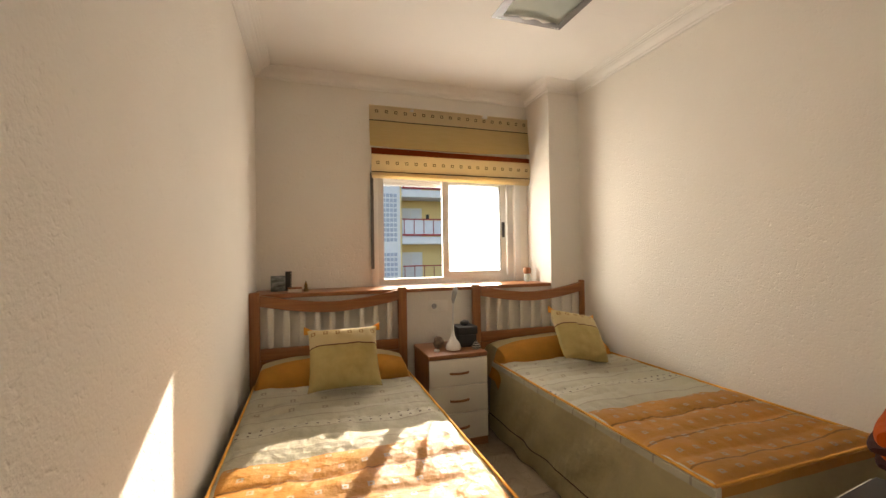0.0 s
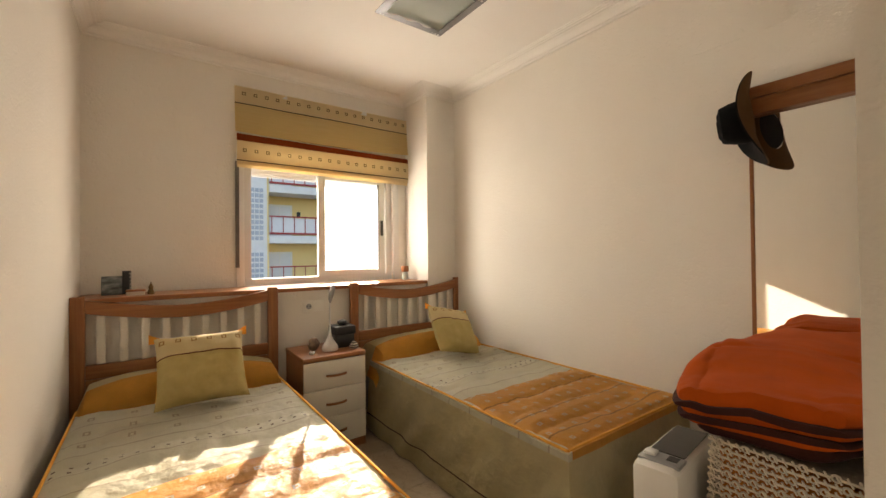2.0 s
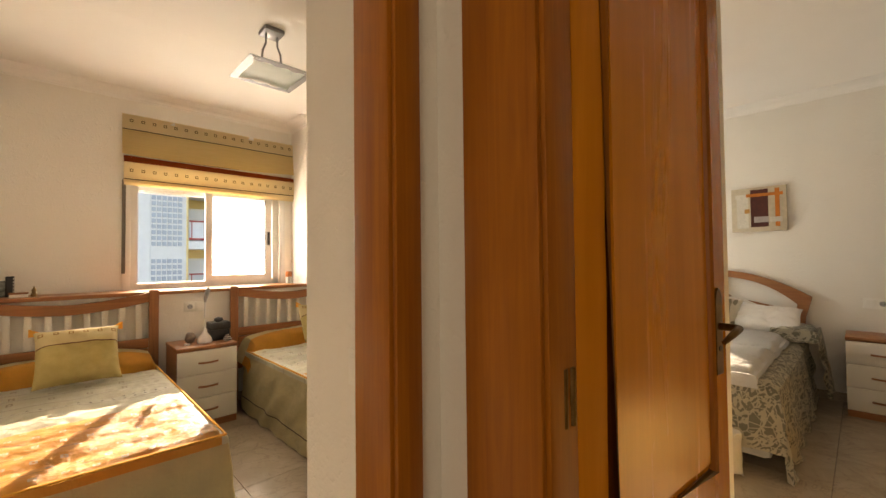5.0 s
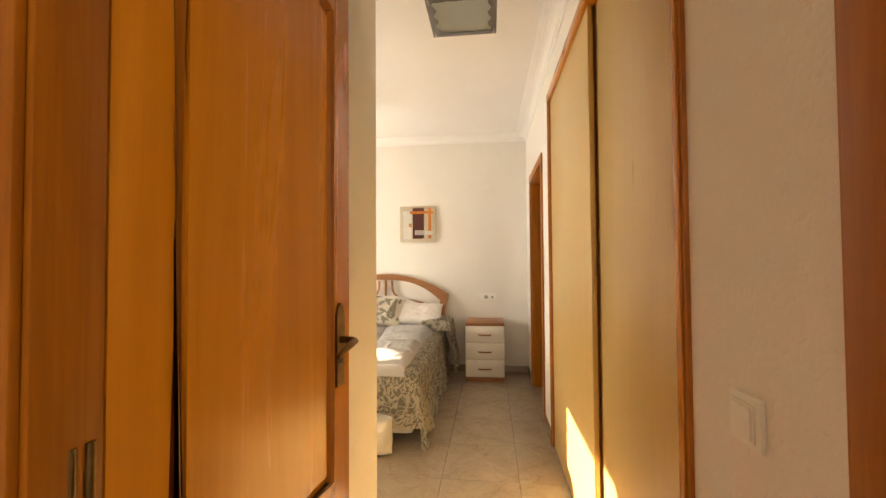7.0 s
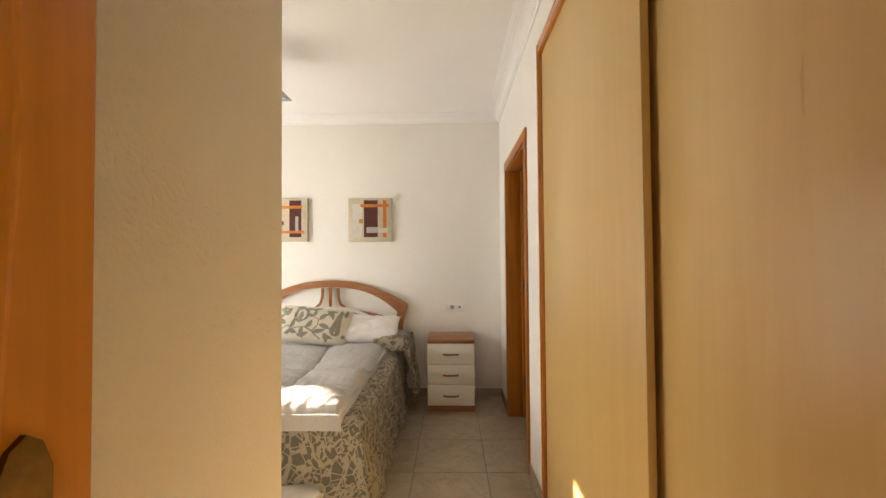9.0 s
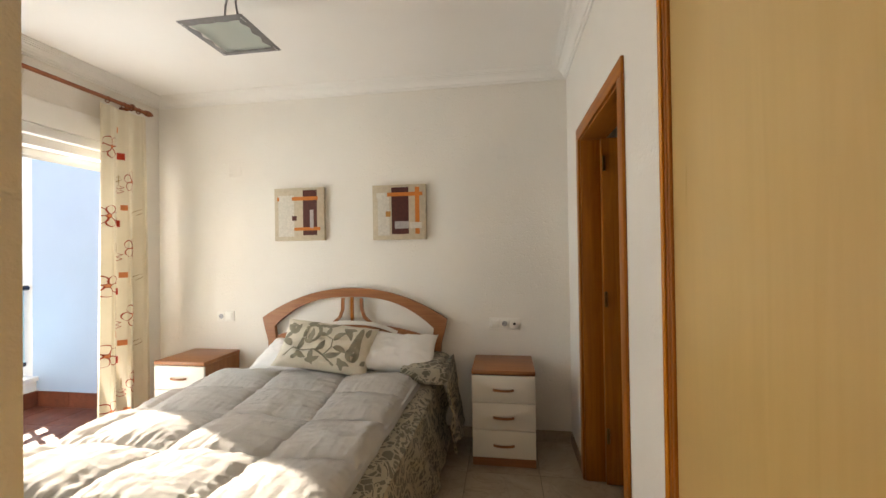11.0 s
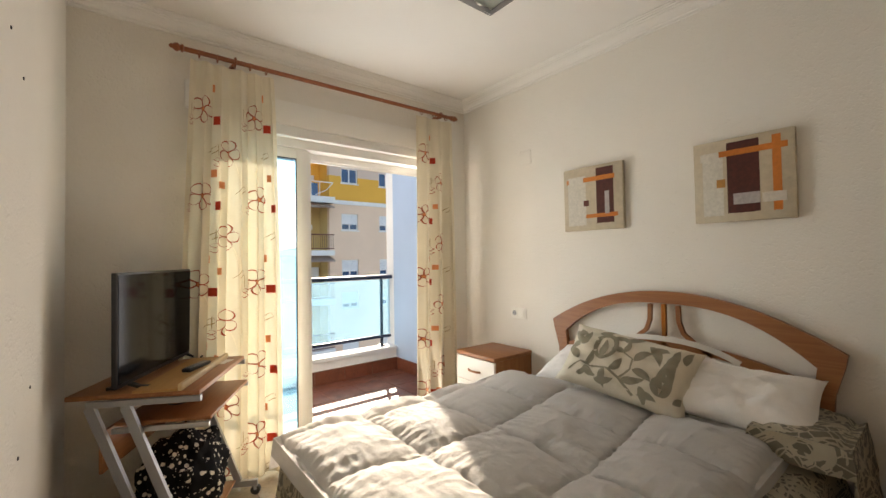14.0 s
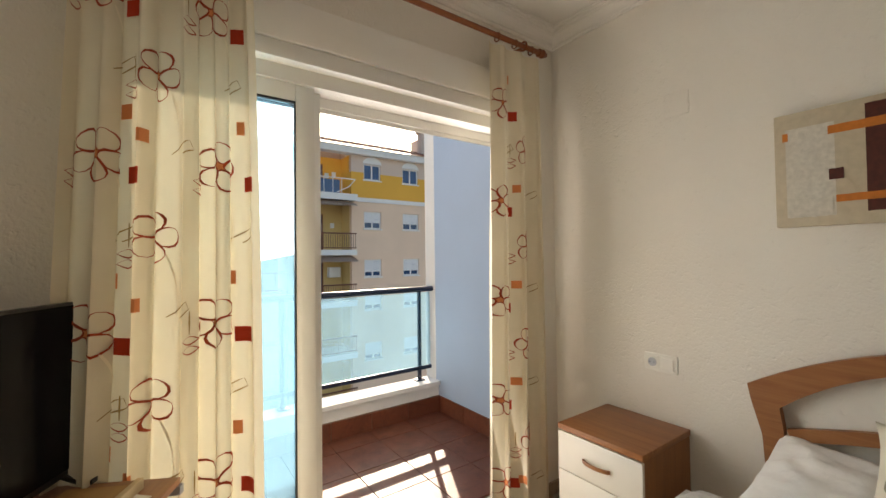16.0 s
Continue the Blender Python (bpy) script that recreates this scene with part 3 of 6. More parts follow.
part("roller_box", boxes((BX0 - 0.08, BX1 + 0.10, R2_N - 0.03, R2_N - 0.0005, BZ1 + 0.062, BZ1 + 0.222), bevel=0.006), CEILING, win2, "painted roller shutter box cover")
part("shutter_slat", boxes((BX0 + 0.06, BX1 - 0.06, GY + 0.085, GY + 0.1, BZ1 - 0.105, BZ1 - 0.061), (BX0 + 0.06, BX1 - 0.06, GY + 0.087, GY + 0.1, BZ1 - 0.125, BZ1 - 0.107)), PVC, win2)
for a0, a1, gy in ((BX0 + 0.06, 5.52, GY + 0.005), (BX0 + 0.10, 5.56, GY + 0.05)):
    sp = part("sliding_panel", boxes((a0, a0 + 0.07, gy, gy + 0.035, 0.035, BZ1 - 0.062), (a1 - 0.075, a1, gy, gy + 0.035, 0.035, BZ1 - 0.062),
                                     (a0 + 0.07, a1 - 0.075, gy, gy + 0.035, 0.035, 0.12), (a0 + 0.07, a1 - 0.075, gy, gy + 0.035, BZ1 - 0.13, BZ1 - 0.062), bevel=0.002), PVC, win2)
    p = part("pane", boxes((a0 + 0.07, a1 - 0.075, gy + 0.014, gy + 0.02, 0.12, BZ1 - 0.13)), TINTED, sp, "pale blue tinted glass")
    p.visible_shadow = False
    part("gasket", boxes((a1 - 0.081, a1 - 0.0755, gy - 0.001, gy + 0.012, 0.12, BZ1 - 0.13), (a0 + 0.07, a1 - 0.0815, gy - 0.001, gy + 0.012, BZ1 - 0.14, BZ1 - 0.1305)), BLACK, sp)

# ---- balcony ----
BAL0, BAL1, BALY = 3.9, 7.10, 3.78
bfloor = setting("floor_balcony", boxes((BAL0, 7.3, R2_N + 0.21, BALY + 0.2, -0.16, -0.012)), GROUT, "terracotta tiled balcony floor", "balcony floor")
setting("wall_balcony_side", boxes((BAL1, BAL1 + 0.2, R2_N + 0.301, BALY + 0.06, -0.5, 3.4)), BLUE_RENDER, "blue rendered balcony side wall", "wall")
setting("wall_balcony_pier", boxes((BAL1 - 0.0, BAL1 + 0.2, BALY + 0.061, BALY + 0.22, -0.5, 3.4)), EXTERIOR_WHITE, "white rendered end of the balcony wall", "wall")
setting("wall_parapet", boxes((BAL0, BAL1, BALY + 0.02, BALY + 0.17, -0.4, 0.235)), EXTERIOR_WHITE, "low white balcony parapet", "parapet")
setting("trim_coping", boxes((BAL0, BAL1, BALY - 0.01, BALY + 0.2, 0.2355, 0.275), bevel=0.006), EXTERIOR_WHITE, "white coping on the parapet", "coping")
setting("wall_balcony_west", boxes((BAL0 + 0.35, BAL0 + 0.45, R2_N + 0.221, BALY + 0.0, -0.4, 2.9)), BLUE_RENDER, "blue rendered balcony end wall", "wall")
rail = thing("balcony_railing", "navy metal balcony railing with glass infill panel", "railing", (BAL0, BALY + 0.1, 0.275))
RW = BAL1 - BAL0 - 0.01
bm = bmesh.new()
tube(bm, [(0.45, 0, 0.83), (RW, 0, 0.83)], 0.024, 12)
part("handrail", bm, DARK_METAL, rail)
part("bottom_rail", boxes((0.45, RW - 0.02, -0.012, 0.012, 0.10, 0.135), bevel=0.003), DARK_METAL, rail)
for px in (RW - 0.13, RW - 1.33, RW - 2.5):
    ps = part("post", boxes((px - 0.016, px + 0.016, 0.013, 0.035, 0.0, 0.82), bevel=0.003), DARK_METAL, rail)
    part("base_plate", boxes((px - 0.04, px + 0.04, -0.01, 0.07, 0.0005, 0.01), bevel=0.002), DARK_METAL, ps)
p = part("glass_panel", boxes((0.46, RW - 0.03, -0.004, 0.004, 0.1355, 0.80)), RAIL_GLASS, rail, "pale blue glass infill panel")
p.visible_shadow = False

# ---- patterned fabrics ----
GOLD, SAGE, ORANGE = (0.83, 0.72, 0.43), (0.87, 0.83, 0.67), (0.86, 0.43, 0.085)


def squares(n, u, v, cell, size, inner=0.0):
    """1 on a grid of small squares, hollow when inner is given."""
    def dist(a, half):
        return n.math("LESS_THAN", n.math("ABSOLUTE", n.math("SUBTRACT", n.math("FRACT", n.math("DIVIDE", a, cell)), 0.5)), half / cell)
    full = n.math("MULTIPLY", dist(u, size), dist(v, size))
    if inner:
        full = n.math("SUBTRACT", full, n.math("MULTIPLY", dist(u, inner), dist(v, inner)))
    return full


def band(n, a, lo, hi):
    return n.math("MULTIPLY", n.math("GREATER_THAN", a, lo), n.math("LESS_THAN", a, hi))


def bedspread_material():
    n = Nodes("embroidered_bedspread", 0.46, spec=0.5)
    vec = n.coords()
    x, y, z = n.axes(vec)
    n.b.inputs["Sheen Weight"].default_value = 0.05
    top = n.math("GREATER_THAN", z, 0.455)
    grain = n.noise(vec, 7.0, 5.0)
    c = n.ramp(grain, [(0.3, tuple(k * 0.85 for k in GOLD)), (0.7, GOLD)])
    c = n.mix(top, c, n.ramp(grain, [(0.3, tuple(k * 0.9 for k in SAGE)), (0.7, SAGE)]))
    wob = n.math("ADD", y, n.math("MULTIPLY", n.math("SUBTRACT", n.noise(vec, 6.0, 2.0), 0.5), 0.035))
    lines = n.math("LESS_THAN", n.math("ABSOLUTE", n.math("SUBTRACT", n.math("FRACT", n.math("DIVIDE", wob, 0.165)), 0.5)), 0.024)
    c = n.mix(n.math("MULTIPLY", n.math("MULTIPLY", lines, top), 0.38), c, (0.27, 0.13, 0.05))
    dots = n.math("MULTIPLY", squares(n, x, y, 0.048, 0.0055), band(n, y, 0.90, 1.0))
    c = n.mix(n.math("MULTIPLY", dots, top), c, (0.16, 0.09, 0.04))
    emb = n.math("MULTIPLY", squares(n, x, n.math("ADD", y, 0.03), 0.16, 0.013, 0.006), band(n, y, 1.05, 1.85))
    c = n.mix(n.math("MULTIPLY", n.math("MULTIPLY", emb, top), 0.45), c, (0.30, 0.16, 0.05))
    panel = n.math("MULTIPLY", n.math("MULTIPLY", n.math("LESS_THAN", y, 0.66), top), n.math("LESS_THAN", n.math("ABSOLUTE", x), 0.455))
    oc = n.ramp(grain, [(0.3, tuple(k * 0.85 for k in ORANGE)), (0.7, ORANGE)])
    shift = n.math("ADD", x, n.math("MULTIPLY", n.math("FLOOR", n.math("DIVIDE", y, 0.085)), 0.0425))
    oc = n.mix(squares(n, shift, y, 0.085, 0.0115, 0.0045), oc, (0.75, 0.62, 0.42))
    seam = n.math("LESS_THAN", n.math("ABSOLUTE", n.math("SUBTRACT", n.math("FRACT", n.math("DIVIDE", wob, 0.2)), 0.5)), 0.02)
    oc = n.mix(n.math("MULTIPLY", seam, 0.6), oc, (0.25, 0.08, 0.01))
    c = n.mix(panel, c, oc)
    hem = band(n, z, 0.115, 0.123)
    c = n.mix(hem, c, (0.13, 0.055, 0.03))
    n.color(c)
    quilt = n.math("ABSOLUTE", n.math("SUBTRACT", n.math("FRACT", n.math("DIVIDE", wob, 0.165)), 0.5))
    n.bump(n.math("ADD", n.math("ADD", n.noise(vec, 16.0, 5.0), n.math("MULTIPLY", n.noise(vec, 300.0, 2.0), 0.08)), n.math("MULTIPLY", n.math("MULTIPLY", quilt, -1.2), top)), 0.6, 0.018)
    return n.m


def damask_material(name, scale=9.0, ground=(0.72, 0.65, 0.50), figure=(0.31, 0.28, 0.205), centre=None):
    """Scrolling leaf figures: mirrored contour bands of a swirling noise."""
    n = Nodes(name, 0.85, spec=0.15)
    vec = n.coords()
    swirl = n.noise(vec, scale * 0.55, 2.0, 0.5, 1.6)
    ring = n.math("ABSOLUTE", n.math("SUBTRACT", n.math("FRACT", n.math("MULTIPLY", swirl, 5.0)), 0.5))
    vein = n.voronoi(vec, scale * 1.6, "DISTANCE_TO_EDGE")
    f = n.math("MULTIPLY", n.math("GREATER_THAN", ring, 0.22), n.math("GREATER_THAN", vein, 0.045))
    grain = n.noise(vec, 14.0, 4.0)
    g = n.ramp(grain, [(0.3, tuple(k * 0.9 for k in ground)), (0.7, ground)])
    n.color(n.mix(f, g, n.ramp(grain, [(0.3, tuple(k * 0.85 for k in figure)), (0.7, figure)])))
    n.b.inputs["Sheen Weight"].default_value = 0.2
    n.bump(n.math("ADD", n.noise(vec, 14.0, 4.0), n.math("MULTIPLY", f, 0.15)), 0.35, 0.01)
    return n.m


SPREAD = bedspread_material()
DAMASK = damask_material("damask_cotton", 12.0)
DUVET = fabric("grey_cotton_duvet", (0.86, 0.835, 0.80), 0.96, 0.85, 500.0, 15.0, 0.5)
ORANGE_CLOTH = fabric("orange_cotton", ORANGE, 0.85, 0.85, 400.0, 10.0, 0.3)
QUILT_ORANGE = fabric("burnt_orange_quilt", (0.52, 0.085, 0.008), 0.8, 0.9, 500.0, 8.0, 0.35)
QUILT_BROWN = fabric("dark_brown_quilt", (0.055, 0.018, 0.014), 0.8, 0.9, 500.0, 8.0, 0.3)
PALE_GOLD = fabric("pale_gold_cotton", GOLD, 0.88, 0.7, 500.0, 9.0, 0.3)


def cushion_material():
    n = Nodes("gold_cushion_cover", 0.8, spec=0.2)
    vec = n.coords()
    x, y, z = n.axes(vec)
    w = n.math("ADD", z, n.math("MULTIPLY", n.math("SUBTRACT", n.noise(vec, 5.0, 2.0), 0.5), 0.01))
    c = n.ramp(n.noise(vec, 12.0, 4.0), [(0.3, (0.42, 0.33, 0.12)), (0.7, (0.50, 0.40, 0.17))])
    c = n.mix(n.math("GREATER_THAN", w, 0.275), c, (0.58, 0.47, 0.26))
    c = n.mix(band(n, w, 0.270, 0.277), c, (0.11, 0.03, 0.012))
    c = n.mix(n.math("MULTIPLY", squares(n, x, n.math("SUBTRACT", z, 0.325), 0.075, 0.013, 0.007), band(n, z, 0.325, 0.40)), c, (0.30, 0.16, 0.05))
    n.color(c)
    n.bump(n.noise(vec, 15.0, 5.0), 0.35, 0.008)
    return n.m


CUSHION = cushion_material()


def blind_material():
    n = Nodes("gold_roman_blind", 0.8, spec=0.15)
    vec = n.coords()
    x, y, z = n.axes(vec)
    c = n.ramp(n.noise(n.coords("Object", (2, 2, 60)), 3.0, 4.0), [(0.3, (0.80, 0.61, 0.28)), (0.7, (0.85, 0.66, 0.33))])
    c = n.mix(n.math("MAXIMUM", n.math("GREATER_THAN", z, 0.455), n.math("LESS_THAN", z, 0.168)), c, (0.86, 0.70, 0.43))
    for lo in (0.490, 0.062, 0.000):
        c = n.mix(n.math("MULTIPLY", squares(n, x, n.math("SUBTRACT", z, lo), 0.08, 0.0125, 0.0065), band(n, z, lo, lo + 0.08 if lo > 0.01 else 0.02)), c, (0.27, 0.16, 0.05))
    for lo in (0.450, 0.024):
        c = n.mix(band(n, z, lo, lo + 0.007), c, (0.07, 0.03, 0.015))
    c = n.mix(band(n, z, 0.172, 0.228), c, (0.30, 0.060, 0.014))
    n.color(c)
    n.b.inputs["Transmission Weight"].default_value = 0.0
    n.bump(n.noise(n.coords("Object", (3, 3, 200)), 4.0, 3.0), 0.12, 0.003)
    return n.m


BLIND = blind_material()


def drape(name, x0, x1, y0, y1, top, drops, parent, material, res=(60, 80), wave=0.02, puff=None, thick=0.006, low=0.0, flare=0.02, seed=0.0, label=""):
    """A cloth over a block: drops are the hangs at x0, x1, y0, y1 (0: cloth ends there)."""
    dx0, dx1, dy0, dy1 = drops
    W, D = x1 - x0 + dx0 + dx1, y1 - y0 + dy0 + dy1

    def f(u, v):
        a, b = x0 - dx0 + u * W, y0 - dy0 + v * D
        ox0, ox1, oy0, oy1 = max(0, x0 - a), max(0, a - x1), max(0, y0 - b), max(0, b - y1)
        x, y = min(max(a, x0), x1), min(max(b, y0), y1)
        ov = max(ox0, ox1, oy0, oy1)
        r = 0.045
        edge = min(a - x0 if dx0 else 9, x1 - a if dx1 else 9, b - y0 if dy0 else 9, y1 - b if dy1 else 9)
        z = top - ov
        if 0 <= edge < r:
            z -= r * (1 - math.sqrt(max(0, 1 - (1 - edge / r) ** 2))) * 0.7
        if ov > 0:
            out = flare * (0.35 + ov / 0.45) + wave * math.sin((a + b) * 21 + seed) * min(1, ov / 0.3) * (0.5 + fbm(a, b, 2.2, seed))
            x += out * ((ox1 > 0) - (ox0 > 0))
            y += out * ((oy1 > 0) - (oy0 > 0))
            z -= 0.012
        else:
            z += 0.014 * fbm(a, b, 4.0, seed) + (puff(a, b) if puff else 0)
        return x, y, max(z, low)

    bm = bmesh.new()
    sheet(bm, f, res[0], res[1], thick)
    return part(name, bm, material, parent, label)


def pillow_point(a, b, side, w, h, t, sag=0.0, seed=0.0, off=0.0):
    """The place on one side of a stuffed pillow, a and b from -1 to 1."""
    e = max(0.0, (1 - a ** 4) * (1 - b ** 4))
    pinch = 1 - 0.07 * (1 - abs(a) ** 3) * abs(b) ** 2
    pz = 1 - 0.07 * (1 - abs(b) ** 3) * abs(a) ** 2
    wr = 0.016 * fbm(a * 2, b * 2, 1.7, seed + side) * e ** 0.4
    return a * w / 2 * pz, side * (t / 2 * e ** 0.55 + wr + off), h / 2 + b * h / 2 * pinch - sag * (1 - a * a) * (b > 0) * b


def pillow_mesh(w, h, t, n=26, sag=0.0, seed=0.0):
    """A stuffed pillow standing in x and z, its thickness along y, from z = 0."""
    bm = bmesh.new()
    for side in (1, -1):
        sheet(bm, lambda u, v: pillow_point(u * 2 - 1, v * 2 - 1, side, w, h, t, sag, seed), n, n)
    bmesh.ops.remove_doubles(bm, verts=bm.verts, dist=0.0015)
    bmesh.ops.recalc_face_normals(bm, faces=bm.faces)
    return bm


def damask_scrolls(w, h, t, seed):
    """Woven leaves, stems and drops lying on the front of a cushion."""
    bm = bmesh.new()

    def ribbon(pts, widths):
        rows = []
        for i, (x, z) in enumerate(pts):
            c, d = pts[min(i + 1, len(pts) - 1)], pts[max(i - 1, 0)]
            q = Vector((c[0] - d[0], c[1] - d[1])).normalized()
            row = []
            for k in range(5):
                o = (k / 4 - 0.5) * widths[i]
                a, b = (x - q.y * o) / (w / 2), (z + q.x * o) / (h / 2)
                row.append(bm.verts.new(pillow_point(max(-0.95, min(0.95, a)), max(-0.95, min(0.95, b)), -1, w, h, t, 0.0, seed, 0.0022)))
            rows.append(row)
        for p, q in zip(rows, rows[1:]):
            for k in range(4):
                bm.faces.new((p[k], p[k + 1], q[k + 1], q[k]))

    def leaf(x, z, ang, length, wid, curl=0.4):
        length, wid = length * 1.25, wid * 1.3
        pts, wd = [], []
        for i in range(11):
            f = i / 10
            aa = ang + curl * f
            pts.append((x + length * f * math.cos(aa), z + length * f * math.sin(aa)))
            wd.append(0.002 + wid * math.sin(math.pi * min(1.0, f ** 0.8)) ** 0.9)
        ribbon(pts, wd)

    def stem(pts, w0, w1):
        fine = []
        for (x0, z0), (x1, z1) in zip(pts, pts[1:]):
            fine += [(x0 + (x1 - x0) * k / 4, z0 + (z1 - z0) * k / 4) for k in range(4)]
        fine.append(pts[-1])
        ribbon(fine, [w0 + (w1 - w0) * i / (len(fine) - 1) for i in range(len(fine))])

    def drop(x, z, rad, wid, turn):
        pts = []
        for i in range(25):
            a = turn + math.tau * (i / 24)
            rr = rad * (0.72 + 0.28 * math.cos(a - turn - math.pi))
            pts.append((x + rr * math.cos(a) * 0.8, z + rr * math.sin(a) * 1.1))
        ribbon(pts, [wid * (0.6 + 0.4 * math.sin(math.pi * i / 24)) for i in range(25)])

    drop(-0.09, 0.035, 0.085, 0.026, -1.2)
    leaf(-0.105, -0.01, 1.35, 0.085, 0.032, 0.2)
    stem([(-0.26, -0.12), (-0.20, -0.06), (-0.13, -0.07), (-0.05, -0.06), (0.02, -0.09), (0.10, -0.15)], 0.010, 0.014)
    stem([(0.02, -0.09), (0.06, -0.03), (0.05, 0.03), (0.0, 0.05)], 0.011, 0.005)
    for k in range(5):
        for sd in (-1, 1):
            leaf(0.215 + 0.004 * k, -0.11 + 0.036 * k, math.pi / 2 - sd * (0.95 - 0.09 * k), 0.075 - 0.006 * k, 0.024, sd * 0.5)
    leaf(0.235, 0.05, 1.5, 0.075, 0.03, 0.0)
    for x, z, ang, ln, wd in ((-0.22, -0.05, 2.2, 0.09, 0.034), (-0.17, -0.07, 0.9, 0.07, 0.026), (-0.17, -0.075, -1.0, 0.07, 0.028), (-0.06, -0.065, -1.9, 0.075, 0.028), (-0.04, -0.06, 0.6, 0.07, 0.028),
                              (0.03, -0.085, -0.2, 0.09, 0.03), (0.07, -0.03, 0.2, 0.08, 0.03), (0.06, 0.02, 1.2, 0.08, 0.03), (0.0, 0.05, 2.6, 0.05, 0.022), (0.0, 0.05, 0.9, 0.06, 0.024),
                              (-0.24, 0.04, 1.9, 0.09, 0.034), (-0.24, 0.04, 0.7, 0.075, 0.03), (-0.25, 0.04, 3.2, 0.06, 0.028), (-0.02, 0.12, 0.1, 0.09, 0.03), (0.0, 0.13, 2.9, 0.07, 0.024),
                              (0.11, 0.12, -0.4, 0.09, 0.032), (0.13, 0.10, 0.7, 0.06, 0.026), (0.12, -0.10, -0.7, 0.07, 0.028), (0.12, -0.14, 0.5, 0.07, 0.026), (-0.10, -0.13, -0.2, 0.08, 0.026),
                              (-0.20, -0.13, 0.3, 0.06, 0.022), (-0.16, 0.13, 0.1, 0.08, 0.026), (-0.28, 0.13, -0.9, 0.06, 0.024), (0.29, 0.08, 2.0, 0.06, 0.026), (0.28, -0.12, 0.9, 0.06, 0.022)):
        leaf(x, z, ang, ln, wd, 0.5 if x < 0.05 else -0.5)
    return bm

# ---- twin bedroom ----
def spread_puff(a, b):
    """Puckers along the quilting lines, and loose wrinkles between them."""
    row = (b + 0.02 * noise.noise((a * 3, b * 2, 1.0))) / 0.165
    seam = math.exp(-((row - round(row)) / 0.10) ** 2)
    pucker = abs(noise.noise((a * 22, b * 6, 3.0))) * (0.35 + 0.65 * math.exp(-((row - round(row)) / 0.3) ** 2))
    loose = abs(noise.noise((a * 4 + b * 3, b * 7 - a * 2, 6.0)))
    return 0.006 - 0.007 * seam - 0.010 * pucker - 0.012 * loose + 0.008 * noise.noise((a * 2.1, b * 1.7, 8.0))


def twin_bed(at, mirrored):
    """Origin on the floor at the middle of the foot; the head lies towards +y."""
    root = thing("single_bed", "single bed with slatted cherry headboard and gold and orange bedspread", "bed", at, 0, "twin beds")
    w, L0 = 0.47, 1.90
    head = part("headboard_post", boxes((-0.53, -0.465, L0 + 0.02, L0 + 0.06, 0, 1.035), bevel=0.006), CHERRY_Z, root)
    part("headboard_post", boxes((0.465, 0.53, L0 + 0.02, L0 + 0.06, 0, 1.035), bevel=0.006), CHERRY_Z, root)

    def dip(x):
        return 0.955 + 0.075 * abs(x / 0.53) ** 1.7

    out = [(-0.464 + 0.928 * k / 20, dip(-0.464 + 0.928 * k / 20)) for k in range(21)]
    bm = bmesh.new()
    extrude_xz(bm, out + [(x, z - 0.072) for x, z in out[::-1]], L0 + 0.018, L0 + 0.062)
    part("top_rail", bm, CHERRY_X, root)
    part("lower_rail", boxes((-0.464, 0.464, L0 + 0.022, L0 + 0.058, 0.585, 0.66), bevel=0.004), CHERRY_X, root)
    part("base_rail", boxes((-0.464, 0.464, L0 + 0.024, L0 + 0.056, 0.30, 0.58), bevel=0.004), CHERRY_X, root)
    for k in range(9):
        x = -0.40 + 0.1 * k
        part("slat", boxes((x - 0.019, x + 0.019, L0 + 0.032, L0 + 0.048, 0.6605, dip(x) - 0.073), bevel=0.003), CREAM, root, "cream painted slat")
    part("mattress", boxes((-w + 0.02, w - 0.02, 0.03, L0, 0.06, 0.478), bevel=0.04), fabric("white_ticking", (0.7, 0.68, 0.62)), root)
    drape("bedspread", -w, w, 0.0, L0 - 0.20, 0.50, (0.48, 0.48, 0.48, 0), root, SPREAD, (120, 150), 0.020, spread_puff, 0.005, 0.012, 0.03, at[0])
    # the turned-down orange band over the pillow roll
    bm = bmesh.new()

    def roll(u, v):
        x = (u * 2 - 1) * (w + 0.05)
        a = math.pi * (0.02 + 0.96 * v)
        e = 1 - 0.55 * abs(u * 2 - 1) ** 3.5
        zz = 0.475 + (0.158 * math.sin(a)) * e + 0.012 * fbm(x, v, 4.0, at[0])
        edge = max(0, abs(x) - w + 0.02)
        return x * (1 - 0.02 * (edge > 0)), L0 - 0.15 - 0.20 * math.copysign(abs(math.cos(a)) ** 0.75, math.cos(a)), zz - edge * 2.2
    sheet(bm, lambda u, v: roll(u, 0.44 * v), 50, 12, 0.006)
    part("turned_down_band", bm, ORANGE_CLOTH, root, "orange turned-down band over the pillow")
    bm = bmesh.new()
    sheet(bm, lambda u, v: roll(u, 0.442 + 0.558 * v), 50, 14, 0.006)
    part("pillow_roll", bm, PALE_GOLD, root, "pale gold cloth over the pillow roll")
    bm = bmesh.new()
    for s in (-1, 1):
        tube(bm, [(s * (w + 0.003), y / 20 * (L0 - 0.22), 0.492) for y in range(21)], 0.006, 6)
    tube(bm, [(-w + 0.94 * k / 16, -0.002, 0.492) for k in range(17)], 0.006, 6)
    part("piping", bm, ORANGE_CLOTH, root, "orange piping along the edges")
    return root


bed_a = twin_bed((2.15, 1.51, 0), False)
bed_b = copy_thing(bed_a, pose(3.735, 1.51, 0))
bed_a["label"] = "single bed with slatted cherry headboard, sunlit gold and orange bedspread"


